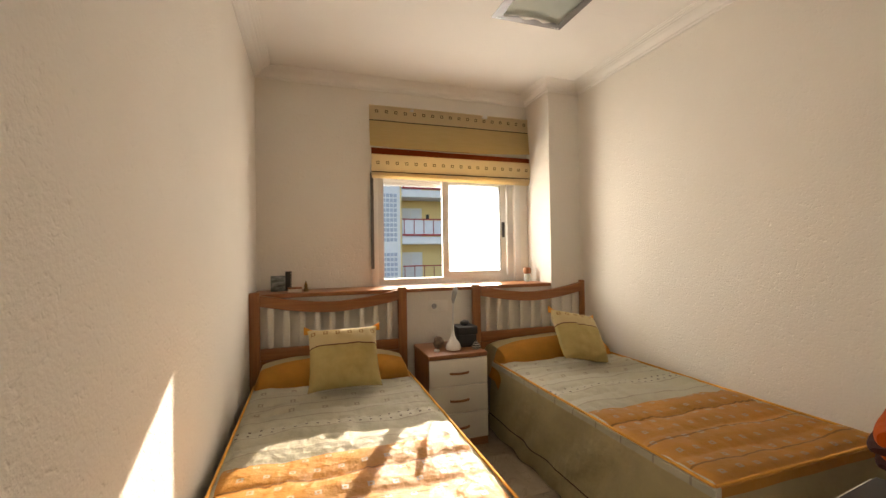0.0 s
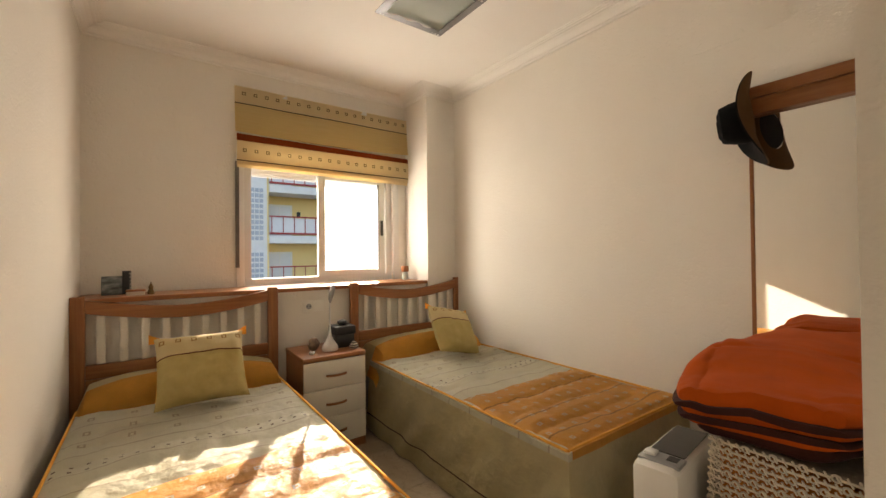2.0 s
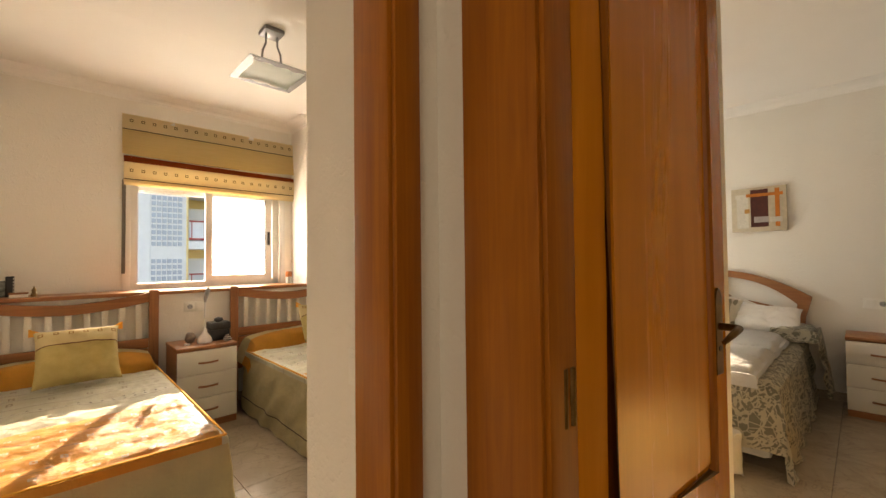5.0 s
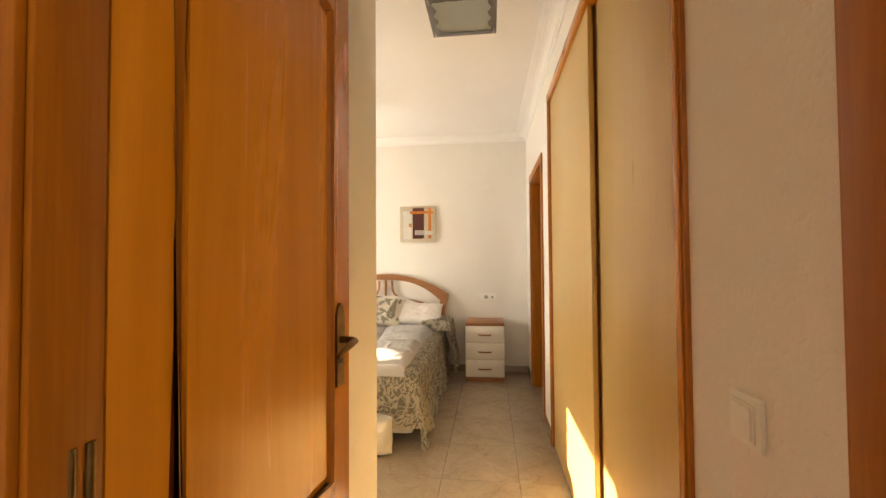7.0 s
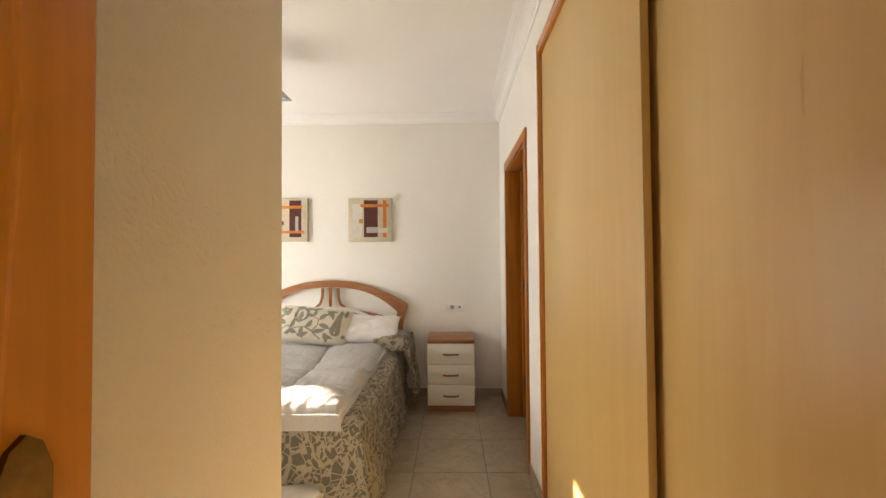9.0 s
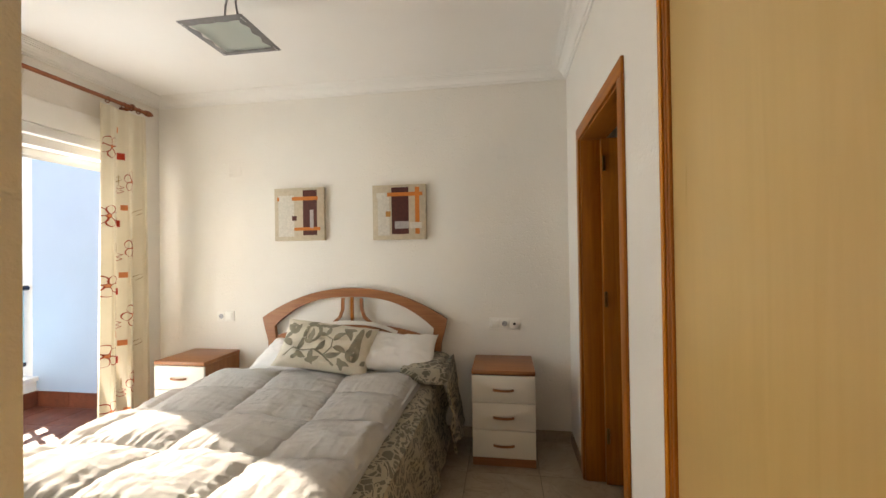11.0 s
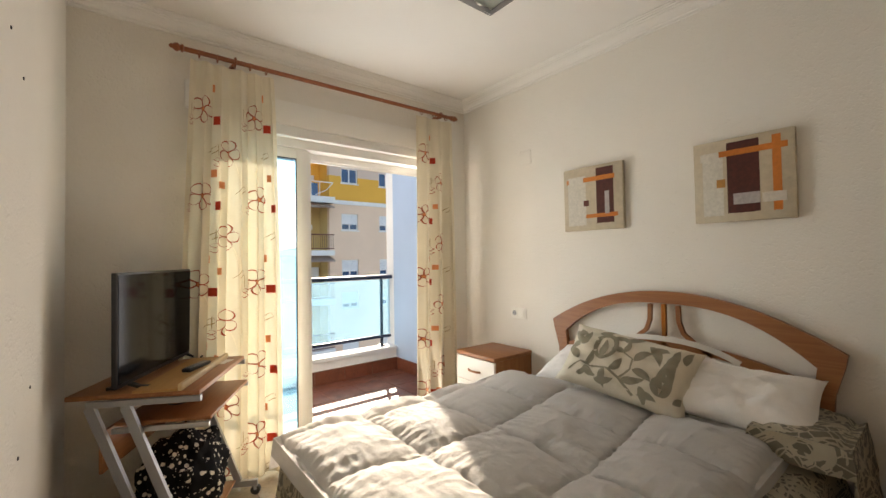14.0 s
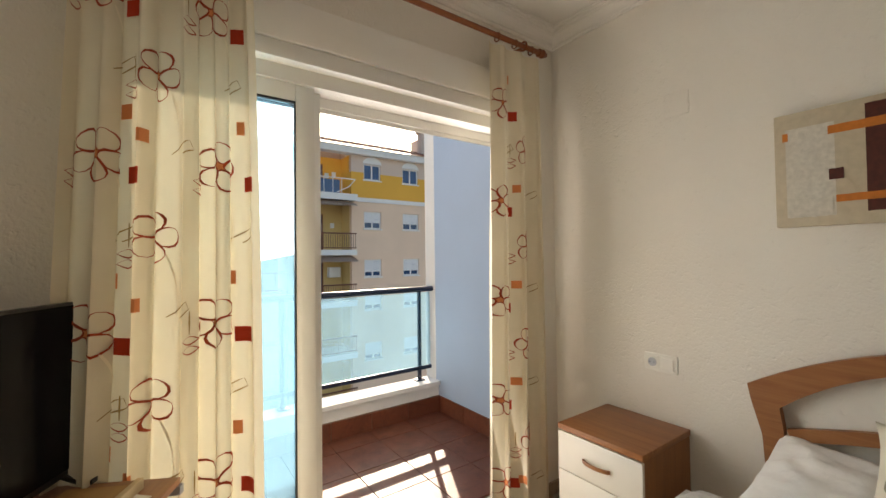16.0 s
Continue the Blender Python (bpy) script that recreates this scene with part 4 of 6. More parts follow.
def gold_cushion(at, rx, rz, ry=0):
    root = thing("cushion", "gold square cushion with a brown stripe leaning on the bed", "cushion", at, 0, "bed cushions")
    root.matrix_world = pose(*at, rx, ry, rz) @ Matrix.Diagonal((0.92, 0.92, 0.90, 1))
    part("cover", pillow_mesh(0.45, 0.42, 0.15, 26, 0.0, at[0]), CUSHION, root)
    for s in (-1, 1):
        bm = bmesh.new()
        sheet(bm, lambda u, v: (s * (0.165 + 0.08 * u), 0.012 - 0.02 * v, 0.388 + (0.006 + 0.045 * u) * v), 6, 3, 0.006)
        part("corner_tab", bm, ORANGE_CLOTH, root, "orange corner")
    return root


gold_cushion((2.19, 2.85, 0.52), -34, 0)
gold_cushion((3.80, 2.84, 0.525), -36, 8, 13)


def nightstand():
    root = thing("nightstand", "nightstand with cherry top and three cream drawers", "nightstand", (0, 0, 0), 0, "nightstands")
    w, d = 0.205, 0.40
    part("body", boxes((-w + 0.004, -w + 0.020, 0.018, d, 0.0, 0.615), (w - 0.020, w - 0.004, 0.018, d, 0.0, 0.615), (-w + 0.02, w - 0.02, d - 0.016, d, 0.03, 0.615),
                       (-w + 0.02, w - 0.02, 0.02, d - 0.016, 0.055, 0.07)), CHERRY_Z, root)
    part("plinth", boxes((-w + 0.004, w - 0.004, 0.004, 0.0175, 0.0, 0.052), bevel=0.002), CHERRY_X, root)
    part("top", boxes((-w, w, 0, d + 0.004, 0.6155, 0.645), bevel=0.005), CHERRY_X, root, "cherry veneered top")
    for k in range(3):
        z0 = 0.056 + k * 0.186
        dr = part("drawer", boxes((-w + 0.003, w - 0.003, 0.0, 0.0175, z0, z0 + 0.182), bevel=0.003), CREAM, root, "cream drawer front")
        bm = bmesh.new()
        pts = [(-0.065 + 0.13 * i / 10, -0.004 - 0.020 * math.sin(math.pi * i / 10) ** 0.6, z0 + 0.088) for i in range(11)]
        bar(bm, pts, 0.014, 0.009, (0, 0, 1))
        part("handle", bm, CHERRY_X, dr, "curved cherry handle")
    return root


stand_1 = nightstand()
stand_1.matrix_world = pose(2.927, 3.015, 0) @ Matrix.Diagonal((1, 1, 0.954, 1))
copy_thing(stand_1, pose(6.54, -0.545, 0, 0, 0, -90))
copy_thing(stand_1, pose(6.53, 1.79, 0, 0, 0, -90))

# on the nightstand
WHITE_GLOSS = mottled("white_gloss_plastic", (0.80, 0.80, 0.80), 0.97, 5.0, 0.22, bump=0.0)
lamp = thing("desk_lamp", "white slim gooseneck lamp with a drop-shaped base", "lamp", (2.93, 3.13, 0.6155))
bm = bmesh.new()
lathe(bm, [(0.030, 0.0), (0.050, 0.006), (0.054, 0.02), (0.046, 0.045), (0.026, 0.07), (0.012, 0.10), (0.007, 0.14)], (0, 0, 0), 22)
part("base", bm, WHITE_GLOSS, lamp)
bm = bmesh.new()
tube(bm, [(0, 0, 0.14), (0.0, 0.0, 0.24), (0.001, -0.005, 0.32)], [0.0065, 0.005, 0.0055], 10)
part("neck", bm, WHITE_GLOSS, lamp)
bm = bmesh.new()
tube(bm, [(0.001, -0.005, 0.32), (0.0, -0.01, 0.345), (0.008, -0.012, 0.38), (0.018, -0.01, 0.415), (0.024, -0.006, 0.435)], [0.006, 0.013, 0.018, 0.017, 0.006], 12)
part("head", bm, GREY_PAINT, lamp, "grey lamp head")

WOVEN = mottled("black_woven_cane", (0.035, 0.034, 0.034), 0.4, 90.0, 0.6, bump=0.8, bscale=140.0)
basket = thing("trinket_box", "black woven trinket box with a knobbed lid", "box", (3.055, 3.235, 0.6155))
part("body", boxes((-0.068, 0.068, -0.06, 0.06, 0.0, 0.085), bevel=0.004), BLACK, basket)
part("lid", boxes((-0.075, 0.075, -0.068, 0.068, 0.0855, 0.145), bevel=0.008), WOVEN, basket, "woven grey-black lid")
bm = bmesh.new()
lathe(bm, [(0.024, 0.0), (0.034, 0.012), (0.03, 0.028), (0.01, 0.036)], (0, 0, 0.1455), 16)
part("knob", bm, WOVEN, basket)
shell = bmesh.new()
bmesh.ops.create_icosphere(shell, subdivisions=3, radius=0.045, matrix=pose(0, 0, 0.043) @ Matrix.Diagonal((0.85, 0.6, 0.95, 1)))
for v in shell.verts:
    v.co += v.co.normalized() * 0.010 * fbm(v.co.x, v.co.y, 30.0, v.co.z * 30)
    v.co.z = max(v.co.z, 0.0)
single("sea_shell", shell, mottled("brown_shell", (0.30, 0.21, 0.15), 0.35, 40.0, 0.45, bump=0.5), "brown mottled sea shell on the nightstand", "ornament", (2.845, 3.20, 0.6155))
bits = bmesh.new()
for bx_, by_, br in ((0, 0, 0.012), (0.022, 0.006, 0.009), (0.008, -0.016, 0.008)):
    bmesh.ops.create_icosphere(bits, subdivisions=2, radius=br, matrix=pose(bx_, by_, br * 0.8))
single("small_shells", bits, WHITE_GLOSS, "three tiny white shells", "ornament", (2.80, 3.12, 0.6155))
pot = thing("sugar_pot", "small patterned pot with a lid", "pot", (3.085, 3.10, 0.6155))
CHECK = Nodes("patterned_ceramic", 0.3)
CHECK.color(CHECK.ramp(CHECK.wave(CHECK.coords(), 22.0, 2.0, 2.0, 3.0, "Z"), [(0.4, (0.05, 0.045, 0.045)), (0.6, (0.62, 0.58, 0.52))]))
bm = bmesh.new()
lathe(bm, [(0.014, 0.0), (0.024, 0.004), (0.031, 0.016), (0.027, 0.03), (0.018, 0.036)], (0, 0, 0), 18)
part("body", bm, CHECK.m, pot)
bm = bmesh.new()
lathe(bm, [(0.022, 0.0365), (0.018, 0.044), (0.007, 0.05), (0.008, 0.056), (0.003, 0.06)], (0, 0, 0), 14)
part("lid", bm, CHECK.m, pot)

# on the ledge
LZ = LEDGE_Z + 0.028
card = thing("postcard_stand", "dark photo card with a film-strip edge on the ledge", "photo card", (1.80, 3.70, LZ), 18)
CARD = Nodes("landscape_print", 0.4)
CARD.color(CARD.ramp(CARD.noise(CARD.coords("Object", (1, 1, 2.5)), 14.0, 5.0), [(0.35, (0.03, 0.035, 0.035)), (0.5, (0.16, 0.19, 0.19)), (0.7, (0.42, 0.45, 0.44))]))
bm = boxes((-0.07, 0.055, -0.004, 0.004, 0.0, 0.115), bevel=0.001)
part("print", bm, CARD.m, card)
part("film_strip", boxes((0.030, 0.075, -0.011, -0.005, 0.0, 0.145), bevel=0.001), BLACK, card)
for k in range(6):
    part("film_hole", boxes((0.067, 0.072, -0.0125, -0.0112, 0.012 + 0.022 * k, 0.022 + 0.022 * k)), CREAM, card)
music = thing("keepsake_box", "little cream and brown keepsake box", "box", (1.90, 3.60, LZ))
part("body", boxes((-0.045, 0.045, -0.025, 0.025, 0.0, 0.022), bevel=0.003), CREAM, music)
part("lid", boxes((-0.048, 0.048, -0.028, 0.028, 0.0225, 0.034), bevel=0.003), CHERRY_X, music)
fig = bmesh.new()
lathe(fig, [(0.018, 0), (0.02, 0.01), (0.011, 0.03), (0.014, 0.045), (0.006, 0.062), (0.002, 0.075)], (0, 0, 0), 12)
single("brass_ornament", fig, BRASS, "small brass ornament on the ledge", "ornament", (1.975, 3.62, LZ))
bottle = thing("jar", "small glass jar with a wooden cap", "jar", (3.85, 3.72, LZ))
bm = bmesh.new()
lathe(bm, [(0.026, 0), (0.029, 0.006), (0.029, 0.05), (0.02, 0.062), (0.02, 0.07)], (0, 0, 0), 16)
part("glass", bm, FROSTED, bottle)
bm = bmesh.new()
lathe(bm, [(0.030, 0.0705), (0.034, 0.08), (0.034, 0.115), (0.028, 0.125)], (0, 0, 0), 14)
part("cap", bm, CHERRY_Z, bottle, "dark wooden cap")


def outlet(name, label, at, rz, kinds):
    """A faceplate on a wall, facing local -y; kinds: s switch, o socket, t aerial."""
    root = thing(name, label, name.replace("_", " "), at, rz)
    n = len(kinds)
    part("faceplate", boxes((-0.042 - 0.0355 * (n - 1), 0.042 + 0.0355 * (n - 1), -0.009, -0.0005, -0.042, 0.042), bevel=0.003), PLASTIC, root)
    for i, k in enumerate(kinds):
        x = (i - (n - 1) / 2) * 0.071
        ins = part("insert", boxes((x - 0.0305, x + 0.0305, -0.0125, -0.0092, -0.0305, 0.0305), bevel=0.002), PLASTIC, root)
        if k == "s":
            rock = part("rocker", boxes((x - 0.026, x + 0.026, -0.0165, -0.0127, -0.026, 0.026), bevel=0.002), PLASTIC, root)
        elif k == "o":
            bm = bmesh.new()
            lathe(bm, [(0.0205, 0), (0.0205, 0.0012)], (0, 0, 0), 20)
            bm.transform(pose(x, -0.0126, 0, 90))
            part("socket_well", bm, GREY_PAINT, root)
            bm = bmesh.new()
            for s in (-1, 1):
                lathe(bm, [(0.003, 0), (0.003, 0.001)], (s * 0.0095, 0, 0), 8)
            bm.transform(pose(x, -0.014, 0, 90))
            part("contact_hole", bm, BLACK, root)
        else:
            part("aerial_port", boxes((x - 0.009, x + 0.009, -0.0136, -0.0126, -0.009, 0.009)), BLACK, root)
    return root


outlet("wall_socket", "cream wall socket and switch above the nightstand", (2.94, LEDGE_Y, 0.875), 0, "os")
outlet("light_switch", "cream light switch by the twin bedroom door", (P1_R, 0.338, 1.005), -90, "s")
outlet("light_switch", "cream light switch by the double bedroom door", (2.985, R2_S, 1.02), 180, "s")
outlet("wall_socket", "cream double socket plate beside the bed", (R2_R, 1.715, 0.883), -90, "os")
outlet("wall_socket", "cream triple socket plate above the nightstand", (R2_R, -0.56, 0.85), -90, "sot")

# roman blind
blind = thing("roman_blind", "gold roman blind pulled up, with brown stripes and small squares", "blind", (3.217, R1_N - 0.005, 1.925))


def blind_front(u, v):
    x = (u * 2 - 1) * 0.742
    z = 0.240 + v * 0.340
    sag = (0.004 + 0.012 * math.sin(math.pi * u) - 0.035 * max(0.0, u - 0.55)) * (1 - v)
    return x, -0.030 - 0.025 * (1 - v) ** 2 - 0.006 * fbm(x, z, 3.0), z - sag


def blind_fold(u, v):
    x = (u * 2 - 1) * 0.732
    z = 0.0 + v * 0.225
    return x, -0.046 - 0.014 * math.sin(math.pi * v) - 0.004 * fbm(x, z, 4.0, 3.0), z - 0.012 * u


bm = bmesh.new()
sheet(bm, blind_front, 40, 14, 0.003)
part("upper_panel", bm, BLIND, blind)
bm = bmesh.new()
sheet(bm, blind_fold, 40, 14, 0.003)
part("folded_panel", bm, BLIND, blind)
bm = bmesh.new()
sheet(bm, lambda u, v: ((u * 2 - 1) * 0.728, -0.036 + 0.004 * v, -0.022 + 0.05 * v - 0.012 * u), 20, 4, 0.003)
part("lower_fold", bm, BLIND, blind)
part("headrail", boxes((-0.71, 0.71, -0.027, -0.001, 0.55, 0.582), bevel=0.002), PVC, blind)


def ceiling_lamp(at, up=0.0, size=1.0):
    """A square glass plate in a pierced steel frame, on two bent arms under a steel canopy."""
    root = thing("ceiling_light", "square frosted glass ceiling light in a pierced steel frame, unlit", "ceiling light", at, 0, "ceiling lights")
    root.matrix_world = root.matrix_world @ Matrix.Diagonal((size, size, size, 1))
    part("canopy", boxes((-0.06, 0.06, -0.06, 0.06, -0.03, -0.0005), bevel=0.006), LAMP_STEEL, root)
    for s in (-1, 1):
        bm = bmesh.new()
        tube(bm, [(s * 0.035, 0, -0.03), (s * 0.035, 0, -0.09 + up * 0.5), (s * 0.055, 0, -0.14 + up), (s * 0.06, 0, -0.20 + up), (s * 0.11, 0, -0.255 + up), (s * 0.165, 0, -0.272 + up)], 0.006, 8)
        part("arm", bm, LAMP_STEEL, root)
    h = 0.192

    bm = bmesh.new()
    N = 24
    for q in range(4):
        rot = Matrix.Rotation(q * math.pi / 2, 4, "Z")
        lo = []
        for k in range(N + 1):
            t = k / N
            x = (t * 2 - 1)
            wv = 0.009 * math.sin(t * math.pi * 6) * (1 if q % 2 == 0 else 0.3)
            yo, yi = -h, -h + 0.040 + wv
            xi = x * (h - 0.04)
            lo.append((rot @ Vector((x * h, yo, -0.285 + up)), rot @ Vector((xi, yi, -0.289 + up))))
        for z in (0.0, 0.004):
            vs = [[bm.verts.new(p + Vector((0, 0, z))) for p in pr] for pr in lo]
            for a, b in zip(vs, vs[1:]):
                f = (a[0], b[0], b[1], a[1])
                bm.faces.new(f if z == 0 else f[::-1])
    bmesh.ops.remove_doubles(bm, verts=bm.verts, dist=0.0004)
    part("frame", bm, LAMP_STEEL, root)
    bm = bmesh.new()
    sheet(bm, lambda u, v: ((u * 2 - 1) * 0.165, (v * 2 - 1) * 0.165, -0.278 + up + 0.012 * math.sin(math.pi * u)), 12, 12, 0.005)
    part("glass_shade", bm, FROSTED, root, "frosted greenish glass shade")
    for sx in (-1, 1):
        for sy in (-1, 1):
            for k in range(3):
                bm = bmesh.new()
                lathe(bm, [(0.0055 - 0.001 * k, 0), (0.0055 - 0.001 * k, 0.0012)], (sx * (0.17 - 0.018 * k), sy * 0.176, -0.2905 + up), 10)
                part("stud", bm, WHITE_GLOSS, root)
    bm = bmesh.new()
    tube(bm, [(-0.05, 0, -0.24 + up), (0.05, 0, -0.24 + up)], 0.018, 10)
    part("bulb_holder", bm, WHITE_GLOSS, root)
    return root


lamp_1 = ceiling_lamp((3.045, 2.09, CEIL))
ceiling_lamp((5.66, 0.71, CEIL), -0.04, 0.83)
ceiling_lamp((4.14, -0.49, CEIL), -0.04, 0.83)

# mirror wardrobe, hat, quilts, heater
mw = thing("mirror_cabinet", "cherry-framed tall mirror on the wall", "mirror", (R1_R, 0.92, 0))
part("mirror_glass", boxes((-0.022, -0.012, -0.27, 0.27, 0.12, 1.86)), MIRROR, mw)
part("backing", boxes((-0.0115, -0.001, -0.285, 0.285, 0.10, 1.98), bevel=0.001), DARK_WOOD, mw)
for y0 in (-0.285, 0.2705):
    part("side_frame", boxes((-0.03, -0.012, y0, y0 + 0.0145, 0.10, 1.86), bevel=0.003), CHERRY_Z, mw)
part("cornice", boxes((-0.06, -0.012, -0.285, 0.30, 1.8605, 1.93), (-0.075, -0.012, -0.285, 0.31, 1.9305, 1.98), bevel=0.004), CHERRY_Y, mw)

HAT = fabric("black_felt", (0.012, 0.012, 0.013), 0.7, 0.95, 300.0, 20.0, 0.2)
hat = thing("felt_hat", "black felt hat hanging on the mirror's corner", "hat", (4.09, 1.13, 1.80))
hat.matrix_world = pose(4.085, 1.16, 1.815, -97, 6, 20)
bm = bmesh.new()
sheet(bm, lambda u, v: ((0.085 + 0.08 * v) * math.cos(u * math.tau) * 0.9, (0.10 + 0.105 * v) * math.sin(u * math.tau), 0.055 * v * abs(math.cos(u * math.tau)) ** 2 - 0.03 * v * abs(math.sin(u * math.tau)) ** 2), 40, 8, 0.004)
bmesh.ops.remove_doubles(bm, verts=bm.verts, dist=0.0005)
part("brim", bm, HAT, hat)
bm = bmesh.new()
lathe(bm, [(0.082, 0.0), (0.088, 0.02), (0.082, 0.07), (0.074, 0.11), (0.055, 0.122), (0.02, 0.112)], (0, 0, -0.002), 28)
for v in bm.verts:
    v.co.x *= 0.92
    v.co.y *= 1.12
    v.co.z -= 0.03 * max(0, 1 - abs(v.co.x) / 0.04) * (v.co.z > 0.08)
part("crown", bm, HAT, hat)
bm = bmesh.new()
sheet(bm, lambda u, v: ((0.080 + 0.087 * v) * math.cos(u * math.tau) * 0.9, (0.095 + 0.112 * v) * math.sin(u * math.tau), -0.006 + 0.055 * v * abs(math.cos(u * math.tau)) ** 2 - 0.03 * v * abs(math.sin(u * math.tau)) ** 2), 40, 6, 0.003)
part("brim_lining", bm, fabric("tan_felt", (0.20, 0.10, 0.035)), hat, "tan underside of the brim")

LACE = fabric("cream_crochet", (0.66, 0.59, 0.47), 0.9, 0.95, 300.0, 30.0, 0.4)
chest = thing("storage_chest", "low chest under a crocheted cream cover", "chest", (3.76, 0.85, 0))
part("body", boxes((-0.39, 0.40, -0.19, 0.19, 0.0, 0.66), bevel=0.01), DARK_WOOD, chest)


def lace_net(bm, x0, x1, z0, z1, y, slope):
    """Openwork: rings and bars in a grid, lying on a sloped front."""
    nx, nz = int((x1 - x0) / 0.021), int((z1 - z0) / 0.021)
    for i in range(nx + 1):
        for j in range(nz + 1):
            cx, cz = x0 + i * (x1 - x0) / nx, z0 + j * (z1 - z0) / nz
            yy = y - slope * (z1 - cz)
            if (i + 2 * j) % 3 == 0:
                tube(bm, [(cx + 0.0085 * math.cos(a * math.tau / 8), yy, cz + 0.0085 * math.sin(a * math.tau / 8)) for a in range(8)], 0.0032, 4, True)
            else:
                bar(bm, [(cx - 0.0105, yy, cz), (cx + 0.0105, yy, cz)], 0.0065, 0.004, (0, 0, 1))
            bar(bm, [(cx - 0.0105, yy + 0.001, cz - 0.0105), (cx + 0.001, yy + 0.001, cz + 0.0105)], 0.005, 0.004, (0, 1, 0))


lace = thing("crochet_cover", "cream crocheted lace cover over the chest", "lace cover", (3.76, 0.85, 0.66))
drape("cloth", -0.40, 0.40, -0.19, 0.195, 0.012, (0.0, 0.0, 0.0, 0.0), lace, LACE, (20, 12), 0.01, None, 0.004, -0.5)
bm = bmesh.new()
lace_net(bm, -0.40, 0.40, -0.36, 0.0, 0.20, -0.06)
part("openwork_front", bm, LACE, lace, "openwork crochet hanging over the front")
bm = bmesh.new()
lace_net(bm, -0.20, 0.20, -0.36, 0.02, 0.405, -0.10)
bm.transform(Matrix.Rotation(math.pi / 2, 4, "Z"))
part("openwork_side", bm, LACE, lace)


def folded_layer(root, z, sx, sy, h, material, seed, name, label):
    """One folded thickness of a quilt: a flat rounded roll at its front."""
    bm = bmesh.new()

    def f(u, v):
        x = (u * 2 - 1) * sx
        a = v * math.tau
        ex = 1 - 0.25 * abs(u * 2 - 1) ** 5
        yy = math.copysign(abs(math.cos(a)) ** 0.35, math.cos(a)) * sy * ex
        zz = math.copysign(abs(math.sin(a)) ** 0.7, math.sin(a)) * h / 2 * ex
        k = max(0.0, z - 0.02) / 0.2
        w = 0.022 * fbm(x, yy, 3.0, 1.0) + 0.012 * fbm(x, yy, 7.0, seed) + k * (0.030 * math.sin(x * 6.5 + yy * 5.0 + 0.6) + 0.05 * x / sx - 0.035 * (yy / sy) ** 2)
        if h > 0.07:
            w -= 0.010 * max(0, 1 - abs(math.sin((x + 0.35 * yy) * 8.0)) * 7) + 0.008 * max(0, 1 - abs(math.sin((yy - 0.2 * x) * 11.0 + 0.7)) * 6)
        return x, yy, z + h / 2 + zz + w
    sheet(bm, f, 72, 72)
    bmesh.ops.remove_doubles(bm, verts=bm.verts, dist=0.0006)
    bmesh.ops.holes_fill(bm, edges=[e for e in bm.edges if e.is_boundary], sides=0)
    bmesh.ops.recalc_face_normals(bm, faces=bm.faces)
    part(name, bm, material, root, label)


quilt = thing("folded_quilt", "folded burnt orange and brown quilt on the lace cover", "quilt", (3.74, 0.94, 0.68))
for z, sx, sy, h, mat in ((0.0, 0.36, 0.21, 0.07, QUILT_BROWN), (0.050, 0.385, 0.235, 0.05, QUILT_ORANGE), (0.086, 0.415, 0.252, 0.026, QUILT_BROWN),
                          (0.100, 0.405, 0.246, 0.052, QUILT_ORANGE), (0.140, 0.43, 0.262, 0.028, QUILT_BROWN), (0.150, 0.418, 0.252, 0.075, QUILT_ORANGE)):
    folded_layer(quilt, z, sx, sy, h, mat, 1.0 + z * 9, "fold", "burnt orange fold" if mat is QUILT_ORANGE else "dark brown underside")

heater = thing("electric_heater", "white electric radiator with a dial on its end", "heater", (3.40, 1.175, 0), 97)
part("casing", boxes((-0.072, 0.072, -0.20, 0.20, 0.012, 0.60), bevel=0.03), PVC, heater)
part("control_panel", boxes((-0.06, 0.06, 0.095, 0.165, 0.595, 0.606), bevel=0.003), GREY_PAINT, heater)
part("display", boxes((-0.045, -0.015, 0.105, 0.14, 0.6065, 0.608)), BLACK, heater)
part("button", boxes((0.015, 0.05, 0.11, 0.145, 0.6065, 0.618), bevel=0.004), WHITE_GLOSS, heater)
part("top_grille", boxes((-0.05, 0.05, -0.17, 0.085, 0.6005, 0.6035)), BLACK, heater, "dark air outlet")
part("side_vent", boxes(*[(-0.0745, -0.0725, -0.15, 0.15, 0.18 + 0.04 * k, 0.195 + 0.04 * k) for k in range(7)]), GREY_PAINT, heater)
for sx in (-0.06, 0.06):
    bm = bmesh.new()
    tube(bm, [(sx, -0.1, 0.006), (sx, 0.1, 0.006)], 0.006, 8)
    part("foot", bm, BLACK, heater)

# ---- double bedroom ----
BEDY, BEDX = 0.61, 5.03
bed = thing("double_bed", "double bed with an arched cherry headboard and damask bedspread", "bed", (BEDX, BEDY, 0))
BL = R2_R - 0.07 - BEDX
part("mattress", boxes((0.03, BL, -0.675, 0.675, 0.06, 0.50), bevel=0.04), fabric("mattress_ticking", (0.72, 0.70, 0.65)), bed)
drape("bedspread", 0.0, BL - 0.02, -0.70, 0.70, 0.525, (0.37, 0, 0.51, 0.51), bed, DAMASK, (70, 90), 0.03, None, 0.005, 0.008, 0.045, 1.3, "cream bedspread with grey damask scrolls")

# headboard: arch, two curved splats, a middle splat, a low arch
def arc(y, half, z0, rise, p=2.0):
    return z0 + rise * (1 - abs(y / half) ** p)


